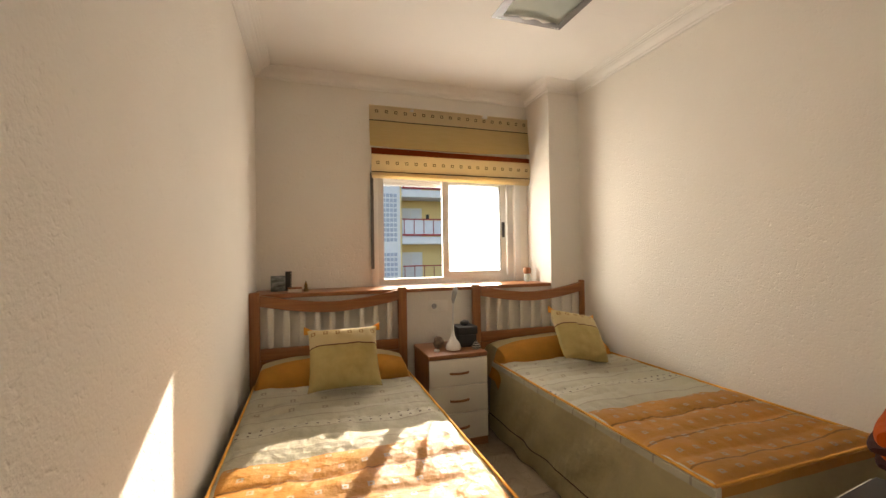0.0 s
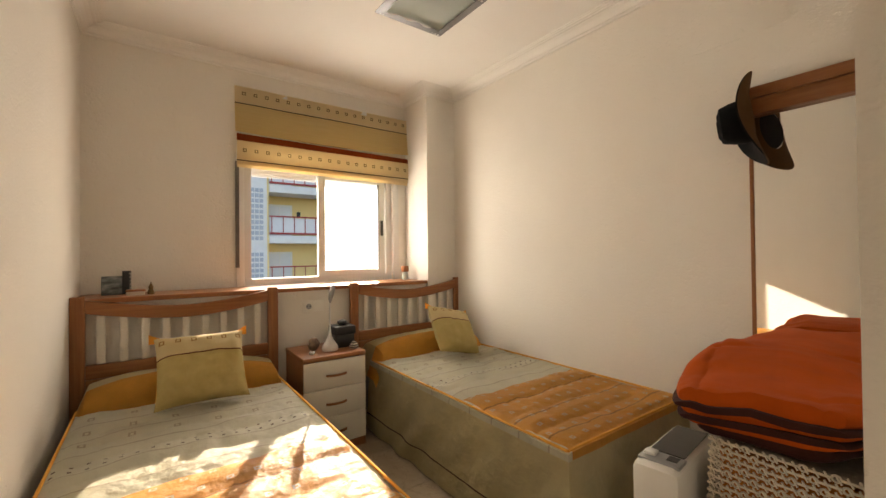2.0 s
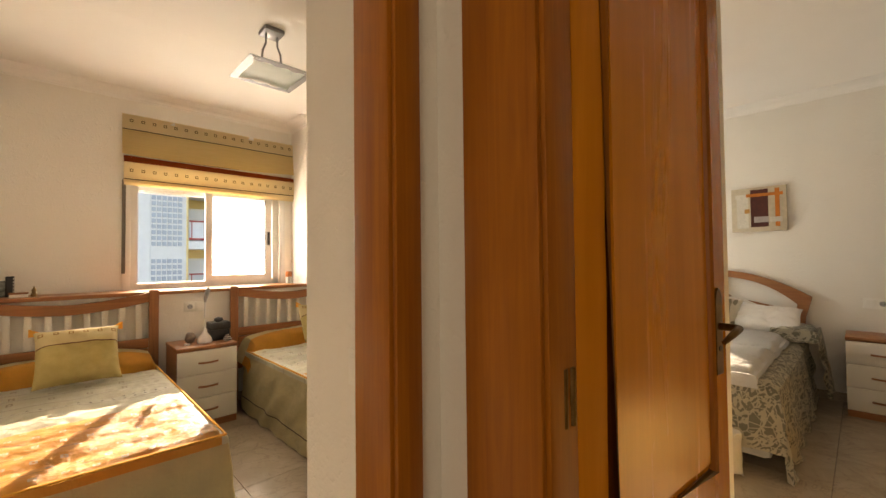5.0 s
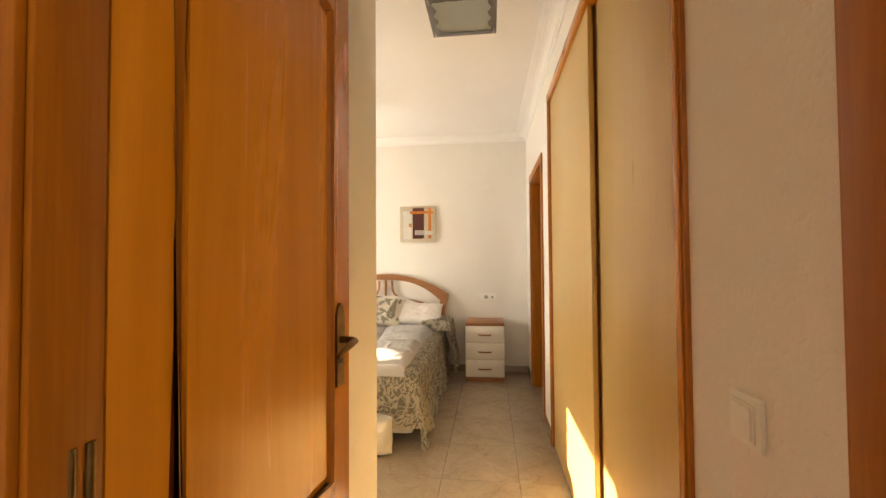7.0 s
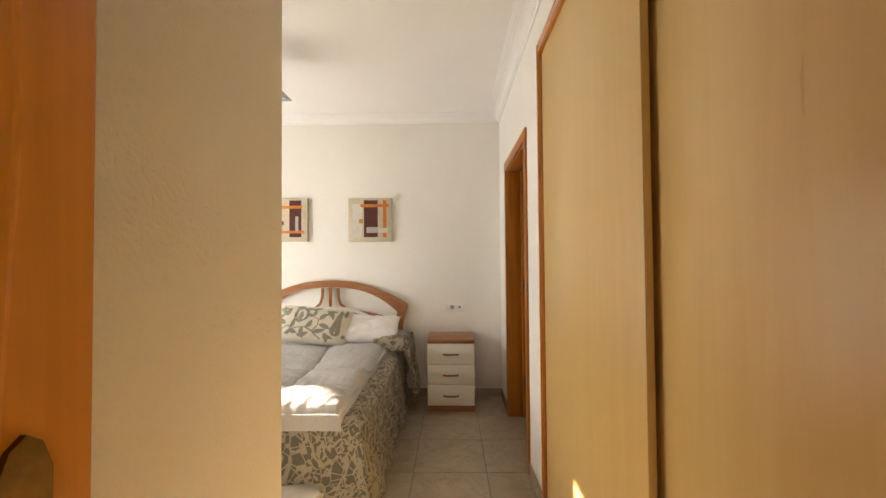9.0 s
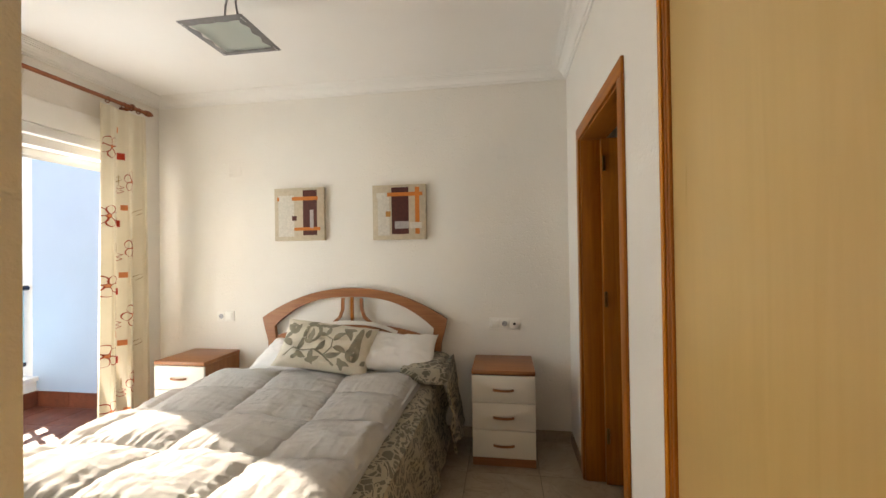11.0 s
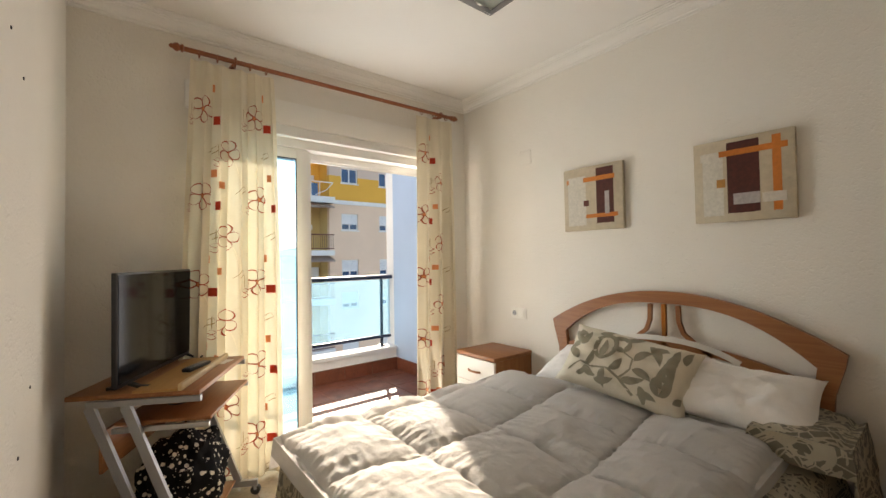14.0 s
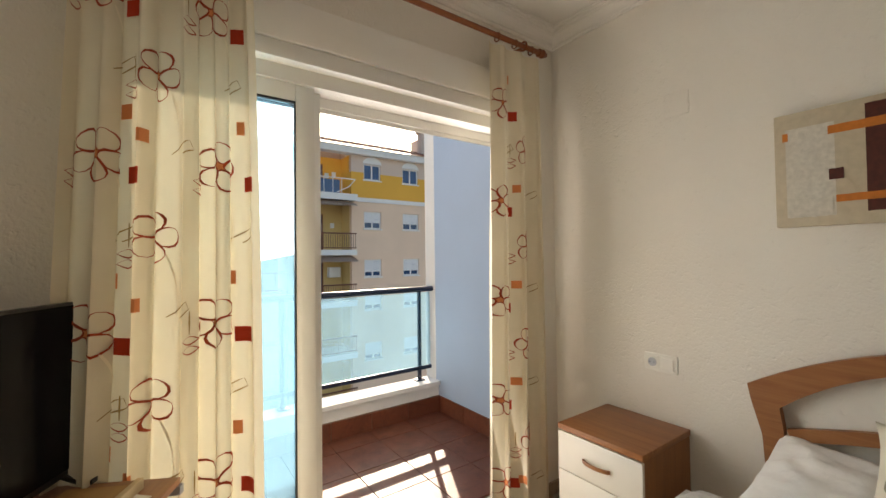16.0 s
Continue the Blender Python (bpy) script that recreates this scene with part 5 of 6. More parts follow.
hb = bmesh.new()
N = 28
out = [(-0.745 + 1.49 * k / N, arc(-0.745 + 1.49 * k / N, 0.745, 0.885, 0.232, 2.1)) for k in range(N + 1)]
inn = [(-0.645 + 1.29 * k / N, arc(-0.645 + 1.29 * k / N, 0.645, 0.815, 0.235, 2.6)) for k in range(N + 1)]
extrude_xz(hb, out + [(0.735, 0.83), (0.70, 0.70), (0.685, 0.45), (0.62, 0.45), (0.635, 0.74)] + inn[::-1] + [(-0.635, 0.74), (-0.62, 0.45), (-0.685, 0.45), (-0.70, 0.70), (-0.735, 0.83)], -0.018, 0.018)
hb.transform(pose(BL + 0.035, 0, 0, 0, 0, -90))
part("headboard_arch", hb, CHERRY_Y, bed, "arched cherry headboard frame")
for s in (-1, 0, 1):
    bm = bmesh.new()
    if s:
        pts = [(BL + 0.035, s * 0.075, 1.04), (BL + 0.035, s * 0.078, 0.95), (BL + 0.035, s * 0.10, 0.89), (BL + 0.035, s * 0.17, 0.83), (BL + 0.035, s * 0.24, 0.79)]
    else:
        pts = [(BL + 0.035, 0, 1.045), (BL + 0.035, 0, 0.78)]
    bar(bm, pts, 0.022, 0.022, (1, 0, 0))
    part("splat", bm, DARK_WOOD if s == 0 else CHERRY_Z, bed)
bm = bmesh.new()
pts = [(BL + 0.035, -0.62 + 1.24 * k / 20, 0.72 + 0.105 * (1 - abs(-1 + 2 * k / 20) ** 2)) for k in range(21)]
bar(bm, pts, 0.022, 0.045, (1, 0, 0))
part("low_arch", bm, CHERRY_Y, bed)
bm = bmesh.new()
pts = [(BL + 0.030, -0.36 + 0.72 * k / 16, 0.775 + 0.075 * (1 - abs(-1 + 2 * k / 16) ** 2.5)) for k in range(17)]
bar(bm, pts, 0.016, 0.03, (1, 0, 0))
part("inner_arch", bm, CREAM, bed, "cream inner arch")
for s in (-0.653, 0.653):
    part("headboard_leg", boxes((BL + 0.018, BL + 0.052, s - 0.03, s + 0.03, 0, 0.452), bevel=0.003), CHERRY_Z, bed)

# pillows under the duvet, and the loose ones
pl = thing("pillow_cover", "damask spread bulging over a pillow at the headboard", "bed cover", (6.67, -0.06, 0.53))
drape("cover", -0.20, 0.19, -0.10, 0.14, 0.13, (0.10, 0.0, 0.50, 0.12), pl, DAMASK, (40, 60), 0.03, lambda a, b: -0.25 * (a * a + (b - 0.1) ** 2), 0.005, -0.50, 0.07, 2.0)
gp = thing("pillow", "plain grey pillow leaning on the headboard", "pillow", (6.7, 0.25, 0.55))
gp.matrix_world = pose(6.50, 0.17, 0.605, -60, 4, -84)
part("cover", pillow_mesh(0.54, 0.38, 0.14, 30, 0.04, 5.0), DUVET, gp)
gp2 = thing("pillow", "plain grey pillow leaning on the headboard", "pillow", (6.7, 1.0, 0.55))
gp2.matrix_world = pose(6.60, 1.02, 0.535, -64, 0, -96)
part("cover", pillow_mesh(0.60, 0.38, 0.15, 30, 0.03, 8.0), DUVET, gp2)
dp = thing("cushion", "cushion with grey damask scrolls propped on the pillows", "cushion", (6.4, 0.68, 0.58))
dp.matrix_world = pose(6.42, 0.66, 0.605, -38, 7, -86)
part("cover", pillow_mesh(0.66, 0.36, 0.15, 30, 0.0, 11.0), fabric("cream_linen", (0.70, 0.64, 0.52), 0.9, 0.9, 420.0, 14.0, 0.3), dp)
part("scrolls", damask_scrolls(0.66, 0.36, 0.15, 11.0), fabric("grey_green_weave", (0.30, 0.275, 0.205), 0.88, 0.85, 420.0, 14.0, 0.2), dp, "grey-green woven damask scrolls")

# duvet with stitched boxes
duvet = thing("duvet", "rumpled grey quilted duvet over the bed, partly sunlit", "duvet", (BEDX, BEDY, 0.53))


def duvet_puff(a, b):
    u, v = a / 0.37, (b + 0.16 + 0.07 * math.sin(a * 2.6)) / 0.46
    p = (abs(math.sin(math.pi * u)) ** 0.42) * (abs(math.sin(math.pi * v)) ** 0.34)
    wr = noise.noise((a * 2.2, b * 1.8, 2.0))
    nu, nv = 1 - abs(math.sin(math.pi * u)), 1 - abs(math.sin(math.pi * v))
    along = abs(noise.noise((a * 5, b * 26 + a * 3, 0.7))) * (0.25 + nu)
    across = abs(noise.noise((a * 26 + b * 3, b * 5, 4.7))) * (0.25 + nv)
    soft = abs(noise.noise((a * 6 + b * 4, b * 9 - a * 3, 9.1)))
    return 0.047 * p + 0.006 * wr - 0.012 * along - 0.012 * across - 0.005 * soft


drape("cover", 0.0, 1.50, -0.60, 0.80, 0.045, (0.08, 0.0, 0.05, 0.14), duvet, DUVET, (210, 220), 0.012, duvet_puff, 0.012, -0.40, 0.05, 4.0)

# pillow-like bundle under the foot of the bed
roll_ = thing("floor_cushion", "white stuffed cushion under the bedspread's corner", "cushion", (5.10, -0.02, 0))
roll_.matrix_world = pose(4.95, 0.27, 0.0, 0, 0, 80)
part("cover", pillow_mesh(0.46, 0.25, 0.26, 22, 0.0, 9.0), fabric("white_cotton", (0.72, 0.68, 0.60)), roll_)

# ---- pictures ----
LINEN = fabric("raw_linen", (0.60, 0.52, 0.39), 0.85, 0.9, 260.0, 30.0, 0.3)
P_WHITE = mottled("chalky_white_paint", (0.70, 0.66, 0.58), 0.8, 60.0, 0.8, bump=0.5, bscale=120.0)
P_ORANGE = mottled("orange_paint", (0.62, 0.19, 0.025), 0.8, 50.0, 0.7, bump=0.4, bscale=120.0)
P_MAROON = mottled("maroon_paint", (0.095, 0.018, 0.010), 0.6, 50.0, 0.7, bump=0.4, bscale=120.0)
P_GREY = mottled("lilac_grey_paint", (0.48, 0.44, 0.43), 0.75, 70.0, 0.8, bump=0.5, bscale=120.0)
P_OCHRE = mottled("ochre_paint", (0.52, 0.25, 0.06), 0.8, 50.0, 0.7, bump=0.3)


def picture(at, label, patches, tilt):
    """A deep canvas on the headboard wall; patches in picture units, u to the right, v up."""
    root = thing("canvas_picture", label, "picture", at, 0, "canvas pictures")
    root.matrix_world = pose(*at, tilt, 0, -90)
    s = 0.21
    part("canvas", boxes((-s, s, -0.036, -0.002, -s, s), bevel=0.004), LINEN, root)
    for k, (mat, u0, u1, v0, v1) in enumerate(patches):
        d = 0.0362 + 0.0004 * (k + 1)
        n = 14
        bm = bmesh.new()
        rag = [(-s + 2 * s * (u0 + (u1 - u0) * i / n), -s + 2 * s * (v0 + 0.012 * noise.noise((i * 1.7, k * 3.1, at[1])) * (v1 - v0 > 0.2))) for i in range(n + 1)]
        rag += [(-s + 2 * s * (u1 - (u1 - u0) * i / n), -s + 2 * s * (v1 + 0.004 * noise.noise((i * 1.7, k * 5.1, 2)))) for i in range(n + 1)]
        extrude_xz(bm, rag, -d, -0.0361)
        part("paint_patch", bm, mat, root)
    return root


picture((R2_R, 1.043, 1.703), "square abstract canvas, off-centre maroon bar and orange bands", [
    (P_WHITE, 0.08, 0.40, 0.08, 0.86), (P_MAROON, 0.58, 0.86, 0.10, 0.95), (P_ORANGE, 0.06, 0.88, 0.76, 0.83), (P_WHITE, 0.10, 0.36, 0.74, 0.85),
    (P_ORANGE, 0.40, 0.92, 0.19, 0.25), (P_MAROON, 0.36, 0.45, 0.38, 0.47), (P_GREY, 0.72, 0.79, 0.24, 0.58), (P_WHITE, 0.12, 0.38, 0.10, 0.24)], 0.6)
picture((R2_R, 0.226, 1.697), "square abstract canvas, central maroon bar and orange bands", [
    (P_WHITE, 0.10, 0.32, 0.08, 0.85), (P_MAROON, 0.36, 0.68, 0.10, 0.95), (P_ORANGE, 0.28, 0.94, 0.79, 0.86), (P_ORANGE, 0.80, 0.88, 0.10, 0.95),
    (P_WHITE, 0.08, 0.27, 0.76, 0.86), (P_OCHRE, 0.25, 0.34, 0.42, 0.52), (P_GREY, 0.42, 0.68, 0.20, 0.33), (P_WHITE, 0.70, 0.92, 0.20, 0.31)], 0.4)

single("cover_plate", boxes((R1_R - 0.004, R1_R - 0.0005, 1.06, 1.45, 2.25, 2.47), bevel=0.001), WALL, "painted-over cover plate high on the bedroom wall", "cover plate")
# blank cover plates painted over
for yy, zz in ((1.62, 2.09), (-0.58, 2.13)):
    single("cover_plate", boxes((R2_R - 0.004, R2_R - 0.0005, yy - 0.055, yy + 0.055, zz - 0.055, zz + 0.055), bevel=0.001), WALL, "painted-over junction box cover on the wall", "cover plate")

# ---- curtain rod and curtains ----
ROD_Y, ROD_Z = 2.235, 2.524
RODWOOD = wood("dark_red_rod_wood", (0.32, 0.10, 0.035), (0.20, 0.055, 0.018), "X", 1.5, 0.3)
rod = thing("curtain_rod", "dark red wooden curtain rod with turned finials", "curtain rod", (4.70, ROD_Y, ROD_Z))
bm = bmesh.new()
tube(bm, [(0.07, 0, 0), (2.015, 0, 0)], 0.014, 14)
part("pole", bm, RODWOOD, rod)
for x0, s in ((0.07, -1), (2.015, 1)):
    bm = bmesh.new()
    lathe(bm, [(0.014, 0), (0.022, 0.005), (0.022, 0.012), (0.014, 0.018), (0.024, 0.032), (0.020, 0.045), (0.012, 0.055), (0.014, 0.06), (0.004, 0.072)], (0, 0, 0), 16)
    bm.transform(pose(x0, 0, 0, 0, 90 * s, 0))
    part("finial", bm, RODWOOD, rod, "turned finial")
for x0 in (0.33, 1.90):
    bm = bmesh.new()
    tube(bm, [(x0, R2_N - ROD_Y - 0.001, -0.01), (x0, 0.03, -0.01)], [0.02, 0.012], 12)
    tube(bm, [(x0 + 0.0, 0.022 * math.cos(a * math.tau / 12), 0.022 * math.sin(a * math.tau / 12)) for a in range(12)], 0.006, 8, True)
    part("bracket", bm, RODWOOD, rod)

CURTAIN = Nodes("cream_curtain_cotton", 0.85, spec=0.15)
cv = CURTAIN.coords()
CURTAIN.color(CURTAIN.ramp(CURTAIN.noise(cv, 6.0, 4.0), [(0.3, (0.74, 0.665, 0.52)), (0.7, (0.80, 0.73, 0.59))]))
CURTAIN.bump(CURTAIN.noise(cv, 380.0, 2.0), 0.12, 0.002)
tr = CURTAIN.t.nodes.new("ShaderNodeBsdfTranslucent")
tr.inputs[0].default_value = (0.84, 0.76, 0.56, 1)
mxs = CURTAIN.t.nodes.new("ShaderNodeMixShader")
mxs.inputs[0].default_value = 0.10
CURTAIN.t.links.new(CURTAIN.b.outputs[0], mxs.inputs[1])
CURTAIN.t.links.new(tr.outputs[0], mxs.inputs[2])
CURTAIN.t.links.new(mxs.outputs[0], CURTAIN.t.nodes["Material Output"].inputs[0])
CURTAIN = CURTAIN.m


def print_ink(name, c):
    """Dye on the cloth: lets light through as the cloth does."""
    n = Nodes("print_" + name, 0.9, spec=0.1)
    n.color(n.ramp(n.noise(n.coords(), 40.0, 4.0), [(0.3, tuple(k * 0.9 for k in c)), (0.7, c)]))
    t = n.t.nodes.new("ShaderNodeBsdfTranslucent")
    t.inputs[0].default_value = (*c, 1)
    m = n.t.nodes.new("ShaderNodeMixShader")
    m.inputs[0].default_value = 0.10
    n.t.links.new(n.b.outputs[0], m.inputs[1])
    n.t.links.new(t.outputs[0], m.inputs[2])
    n.t.links.new(m.outputs[0], n.t.nodes["Material Output"].inputs[0])
    return n.m


INKS = {k: print_ink(k, c) for k, c in
        {"red": (0.55, 0.06, 0.03), "coral": (0.80, 0.30, 0.13), "sand": (0.92, 0.83, 0.66), "line": (0.42, 0.075, 0.035), "brown": (0.40, 0.26, 0.10)}.items()}


def curtain(label, x0, top, bottom, length, folds, lean, seed, rows):
    """x0: the west edge at the rod; top and bottom: the widths there; the cloth folds in y."""
    root = thing("curtain", label, "curtain", (x0, ROD_Y, 0), 0, "curtains")
    rnd = random.Random(seed)
    ph = [rnd.uniform(-0.7, 0.7) for _ in range(folds + 2)]
    zt, zb = ROD_Z - 0.045, ROD_Z - 0.045 - length

    def at(u, v, off=0.0):
        """u: across the cloth; v: 0 at the top, 1 at the hem."""
        k = u * folds
        i = min(int(k), folds - 1)
        ps = ph[i] * (1 - (k - i)) + ph[i + 1] * (k - i)
        ang = (k + 0.22 * ps) * math.tau
        grow = min(1.0, 0.35 + v * 1.6)
        amp = 0.042 * grow * (0.7 + 0.6 * abs(ps))
        wdt = top + (bottom - top) * v ** 0.8
        x = lean * v + u * wdt + 0.010 * grow * math.sin(ang * 2 + 1.0 + ps)
        y = amp * math.sin(ang) + 0.005 * math.sin(3.1 * ang + v * 2) * grow
        z = zt + (zb - zt) * v
        dy = math.cos(ang)
        n = Vector((amp * dy * folds * math.tau / max(wdt, 0.1) * 1.0, -1.0, 0)).normalized()
        return Vector((x, y, z)) + n * off

    bm = bmesh.new()
    sheet(bm, lambda u, v: at(u, v), 30 * folds, 60)
    part("cloth", bm, CURTAIN, root, "cream cotton with printed flowers and squares")
    cloth_w = bottom * 1.35

    def uv(cx, cz, dx, dz):
        return min(max((cx + dx) / cloth_w, 0.002), 0.998), min(max((cz + dz) / length, 0.002), 0.998)

    def patch(ink, cx, cz, w, h, name, off):
        bm = bmesh.new()
        sheet(bm, lambda a, b: at(*uv(cx, cz, (a - 0.5) * w, (b - 0.5) * h), off), max(3, int(w / 0.008)), max(2, int(h / 0.02)))
        part(name, bm, INKS[ink], root)

    def stroke(ink, pts, wid, name):
        bm = bmesh.new()
        vs = []
        m = len(pts)
        for i, (a, b) in enumerate(pts):
            c, d = pts[min(i + 1, m - 1)], pts[max(i - 1, 0)]
            t = Vector((c[0] - d[0], c[1] - d[1])).normalized()
            w2 = wid * (0.6 + 0.4 * math.sin(i * 0.9))
            vs.append([bm.verts.new(at(*uv(a + s * t.y * w2, b - s * t.x * w2, 0, 0), 0.0042)) for s in (-1, 1)])
        for p, q in zip(vs, vs[1:]):
            bm.faces.new((p[0], q[0], q[1], p[1]))
        part(name, bm, INKS[ink], root)

    def flower(cx, cz, r, petals, a0):
        for k in range(petals):
            a = a0 + k * math.tau / petals
            pts = []
            for j in range(15):
                t = math.pi + j / 14 * math.tau
                lx, ly = r * (0.56 + 0.42 * math.cos(t)), r * 0.36 * math.sin(t) * (1 + 0.25 * math.cos(t))
                pts.append((cx + lx * math.cos(a) - ly * math.sin(a), cz + lx * math.sin(a) + ly * math.cos(a)))
            stroke("line", pts, 0.0040, "petal")
        patch("coral", cx, cz, r * 0.3, r * 0.3, "flower_heart", 0.0036)

    def leafy(cx, cz, s):
        stroke("sand", [(cx + s * 0.03 * math.sin(j * 0.25), cz + 0.022 * j) for j in range(9)], 0.0028, "stem")
        pts = [(cx + s * (0.06 * math.sin(j / 10 * math.pi) + 0.05 * j / 10), cz + 0.185 - 0.05 * math.sin(j / 10 * math.pi) * (1 if j < 5 else 0.5)) for j in range(11)]
        stroke("brown", pts, 0.0022, "leaf")

    def twig(cx, cz):
        stroke("brown", [(cx, cz + 0.018 * j) for j in range(5)], 0.0016, "twig")
        for j in range(2):
            flower_ = [(cx + 0.016 * math.cos(t * math.tau / 8) * (1 + 0.3 * math.cos(t * math.tau / 2)), cz + 0.09 + j * 0.03 + 0.013 * math.sin(t * math.tau / 8)) for t in range(9)]
            stroke("line", flower_, 0.0022, "bud")

    for zc in rows:
        n = max(2, round(cloth_w / 0.235))
        for c in range(n):
            cx = 0.115 + c * 0.235 + rnd.uniform(-0.02, 0.02)
            jz = zc + (0.17 if c % 2 else 0.0)
            if c % 2:
                jz += 0.06
            flower(cx, jz, 0.082, 5, rnd.uniform(0, 2))
            leafy(cx + 0.05, jz + 0.06, 1)
            twig(cx - 0.10, jz - 0.04)
            if c % 2 == 0:
                patch("red", cx + 0.13, jz + 0.05, 0.046, 0.050, "red_square", 0.0034)
                patch("coral", cx + 0.10, jz - 0.14, 0.022, 0.045, "coral_square", 0.0034)
            else:
                patch("coral", cx - 0.07, jz + 0.20, 0.044, 0.04, "coral_square", 0.0034)
    nring = folds
    for k in range(nring):
        u = (k + 0.5) / nring
        p = at(u, 0.0)
        bm = bmesh.new()
        tube(bm, [(p.x, 0.020 * math.cos(a * math.tau / 14), ROD_Z - 0.008 + 0.022 * math.sin(a * math.tau / 14)) for a in range(14)], 0.0035, 6, True)
        part("ring", bm, RODWOOD, root, "dark wooden ring")
    return root


curtain("long cream curtain with red squares and flowers, drawn aside", 4.80, 0.45, 0.58, 2.46, 5, -0.09, 7, (0.28, 0.78, 1.28, 1.78, 2.2))
curtain("narrow cream curtain with red squares and flowers, drawn aside", 6.345, 0.37, 0.42, 2.45, 3, -0.035, 21, (0.30, 0.80, 1.30, 1.80, 2.2))

# ---- desk, television and clutter ----
desk = thing("computer_desk", "computer desk with cherry top and slanted grey steel legs on castors", "desk", (4.66, 1.93, 0))
desk.matrix_world = pose(4.706, 1.947, 0, 0, 0, 62)
bm = bmesh.new()
outline = [(-0.31, -0.22), (0.31, -0.22), (0.31, 0.19), (0.22, 0.29), (-0.29, 0.29)]
lo, hi = [[bm.verts.new((x, y, z)) for x, y in outline] for z in (0.765, 0.785)]
bm.faces.new(lo[::-1]), bm.faces.new(hi)
for k in range(5):
    bm.faces.new((lo[k], lo[(k + 1) % 5], hi[(k + 1) % 5], hi[k]))
bmesh.ops.bevel(bm, geom=bm.edges[:], offset=0.003, segments=2, profile=0.5, affect="EDGES")
desk_top = part("top", bm, CHERRY_X, desk)
part("keyboard_shelf", boxes((-0.27, 0.27, -0.25, 0.12, 0.645, 0.660), bevel=0.003), CHERRY_X, desk, "pull-out cherry keyboard shelf")
part("back_panel", boxes((-0.285, 0.285, 0.155, 0.17, 0.46, 0.63), bevel=0.003), CHERRY_X, desk)
part("lower_shelf", boxes((-0.285, 0.285, -0.18, 0.18, 0.085, 0.10), bevel=0.003), CHERRY_X, desk)
for s in (-1, 1):
    bm = bmesh.new()
    bar(bm, [(s * 0.305, -0.225, 0.752), (s * 0.305, 0.20, 0.752)], 0.02, 0.024, (1, 0, 0))
    bar(bm, [(s * 0.305, 0.19, 0.74), (s * 0.305, -0.06, 0.08)], 0.02, 0.036, (1, 0, 0))
    bar(bm, [(s * 0.305, 0.06, 0.74), (s * 0.305, -0.19, 0.08)], 0.02, 0.036, (1, 0, 0))
    bar(bm, [(s * 0.305, -0.29, 0.065), (s * 0.305, 0.20, 0.065)], 0.022, 0.032, (1, 0, 0))
    part("leg_frame", bm, GREY_PAINT, desk, "grey painted steel side frame")
    part("shelf_rail", boxes((s * 0.285 - 0.008, s * 0.285 + 0.008, -0.25, 0.12, 0.622, 0.644), bevel=0.002), STEEL, desk)
    for yy in (-0.28, 0.21):
        bm = bmesh.new()
        tube(bm, [(s * 0.305 - 0.012, yy, 0.026), (s * 0.305 + 0.012, yy, 0.026)], 0.026, 14)
        cw = part("castor", bm, BLACK, desk)
        part("castor_fork", boxes((s * 0.305 - 0.016, s * 0.305 + 0.016, yy - 0.008, yy + 0.008, 0.03, 0.055)), GREY_PAINT, cw)

TVM = mottled("tv_screen", (0.008, 0.008, 0.010), 0.9, 3.0, 0.12, bump=0.0, spec=0.08)
tv = thing("television", "black flat-screen television standing switched off on the desk", "television", (4.62, 2.02, 0.785))
tv.matrix_world = pose(4.65, 2.02, 0.7855, 0, 0, 61)
part("casing", boxes((-0.37, 0.37, -0.012, 0.010, 0.026, 0.50), bevel=0.004), BLACK, tv)
part("screen", boxes((-0.361, 0.361, -0.0145, -0.0123, 0.045, 0.491)), TVM, tv, "dark glossy screen")
part("rear_housing", boxes((-0.22, 0.22, 0.0105, 0.05, 0.09, 0.36), bevel=0.012), BLACK, tv)
for s in (-1, 1):
    bm = bmesh.new()
    bar(bm, [(s * 0.27, -0.08, 0.008), (s * 0.27, -0.04, 0.012), (s * 0.27, 0.0, 0.028)], 0.022, 0.012, (1, 0, 0))
    bar(bm, [(s * 0.27, 0.0, 0.028), (s * 0.27, 0.04, 0.012), (s * 0.27, 0.08, 0.008)], 0.022, 0.012, (1, 0, 0))
    part("foot", bm, BLACK, tv)
plank = thing("wooden_board", "pale wooden board lying on the desk", "board", (4.72, 1.93, 0.7855))
plank.matrix_world = pose(4.745, 1.915, 0.786, 0, 0, 62)
part("plank", boxes((-0.30, 0.27, -0.085, 0.085, 0.0, 0.012), bevel=0.002), wood("raw_pine", (0.46, 0.26, 0.09), (0.36, 0.18, 0.055), "X", 1.2, 0.5), plank)
part("raised_edge", boxes((-0.30, 0.27, -0.103, -0.0855, 0.0, 0.03), bevel=0.003), wood("pale_edge", (0.62, 0.48, 0.28), (0.5, 0.36, 0.19), "X", 1.2, 0.5), plank)
rc = thing("remote_control", "black remote control on the board", "remote control", (4.80, 1.93, 0.799))
rc.matrix_world = pose(4.79, 1.93, 0.7985, 0, 0, 50)
part("case", boxes((-0.085, 0.085, -0.022, 0.022, 0.0, 0.018), bevel=0.006), BLACK, rc)
for i in range(6):
    for j in (-1, 0, 1):
        part("button", boxes((-0.065 + 0.022 * i, -0.055 + 0.022 * i, j * 0.012 - 0.004, j * 0.012 + 0.004, 0.0182, 0.0198)), GREY_PAINT, rc)
single("paper_slip", boxes((-0.045, 0.045, -0.025, 0.025, 0.0, 0.002)), CREAM, "small cream paper slip on the desk", "paper", (4.93, 2.03, 0.7858), 45)
bm = bmesh.new()
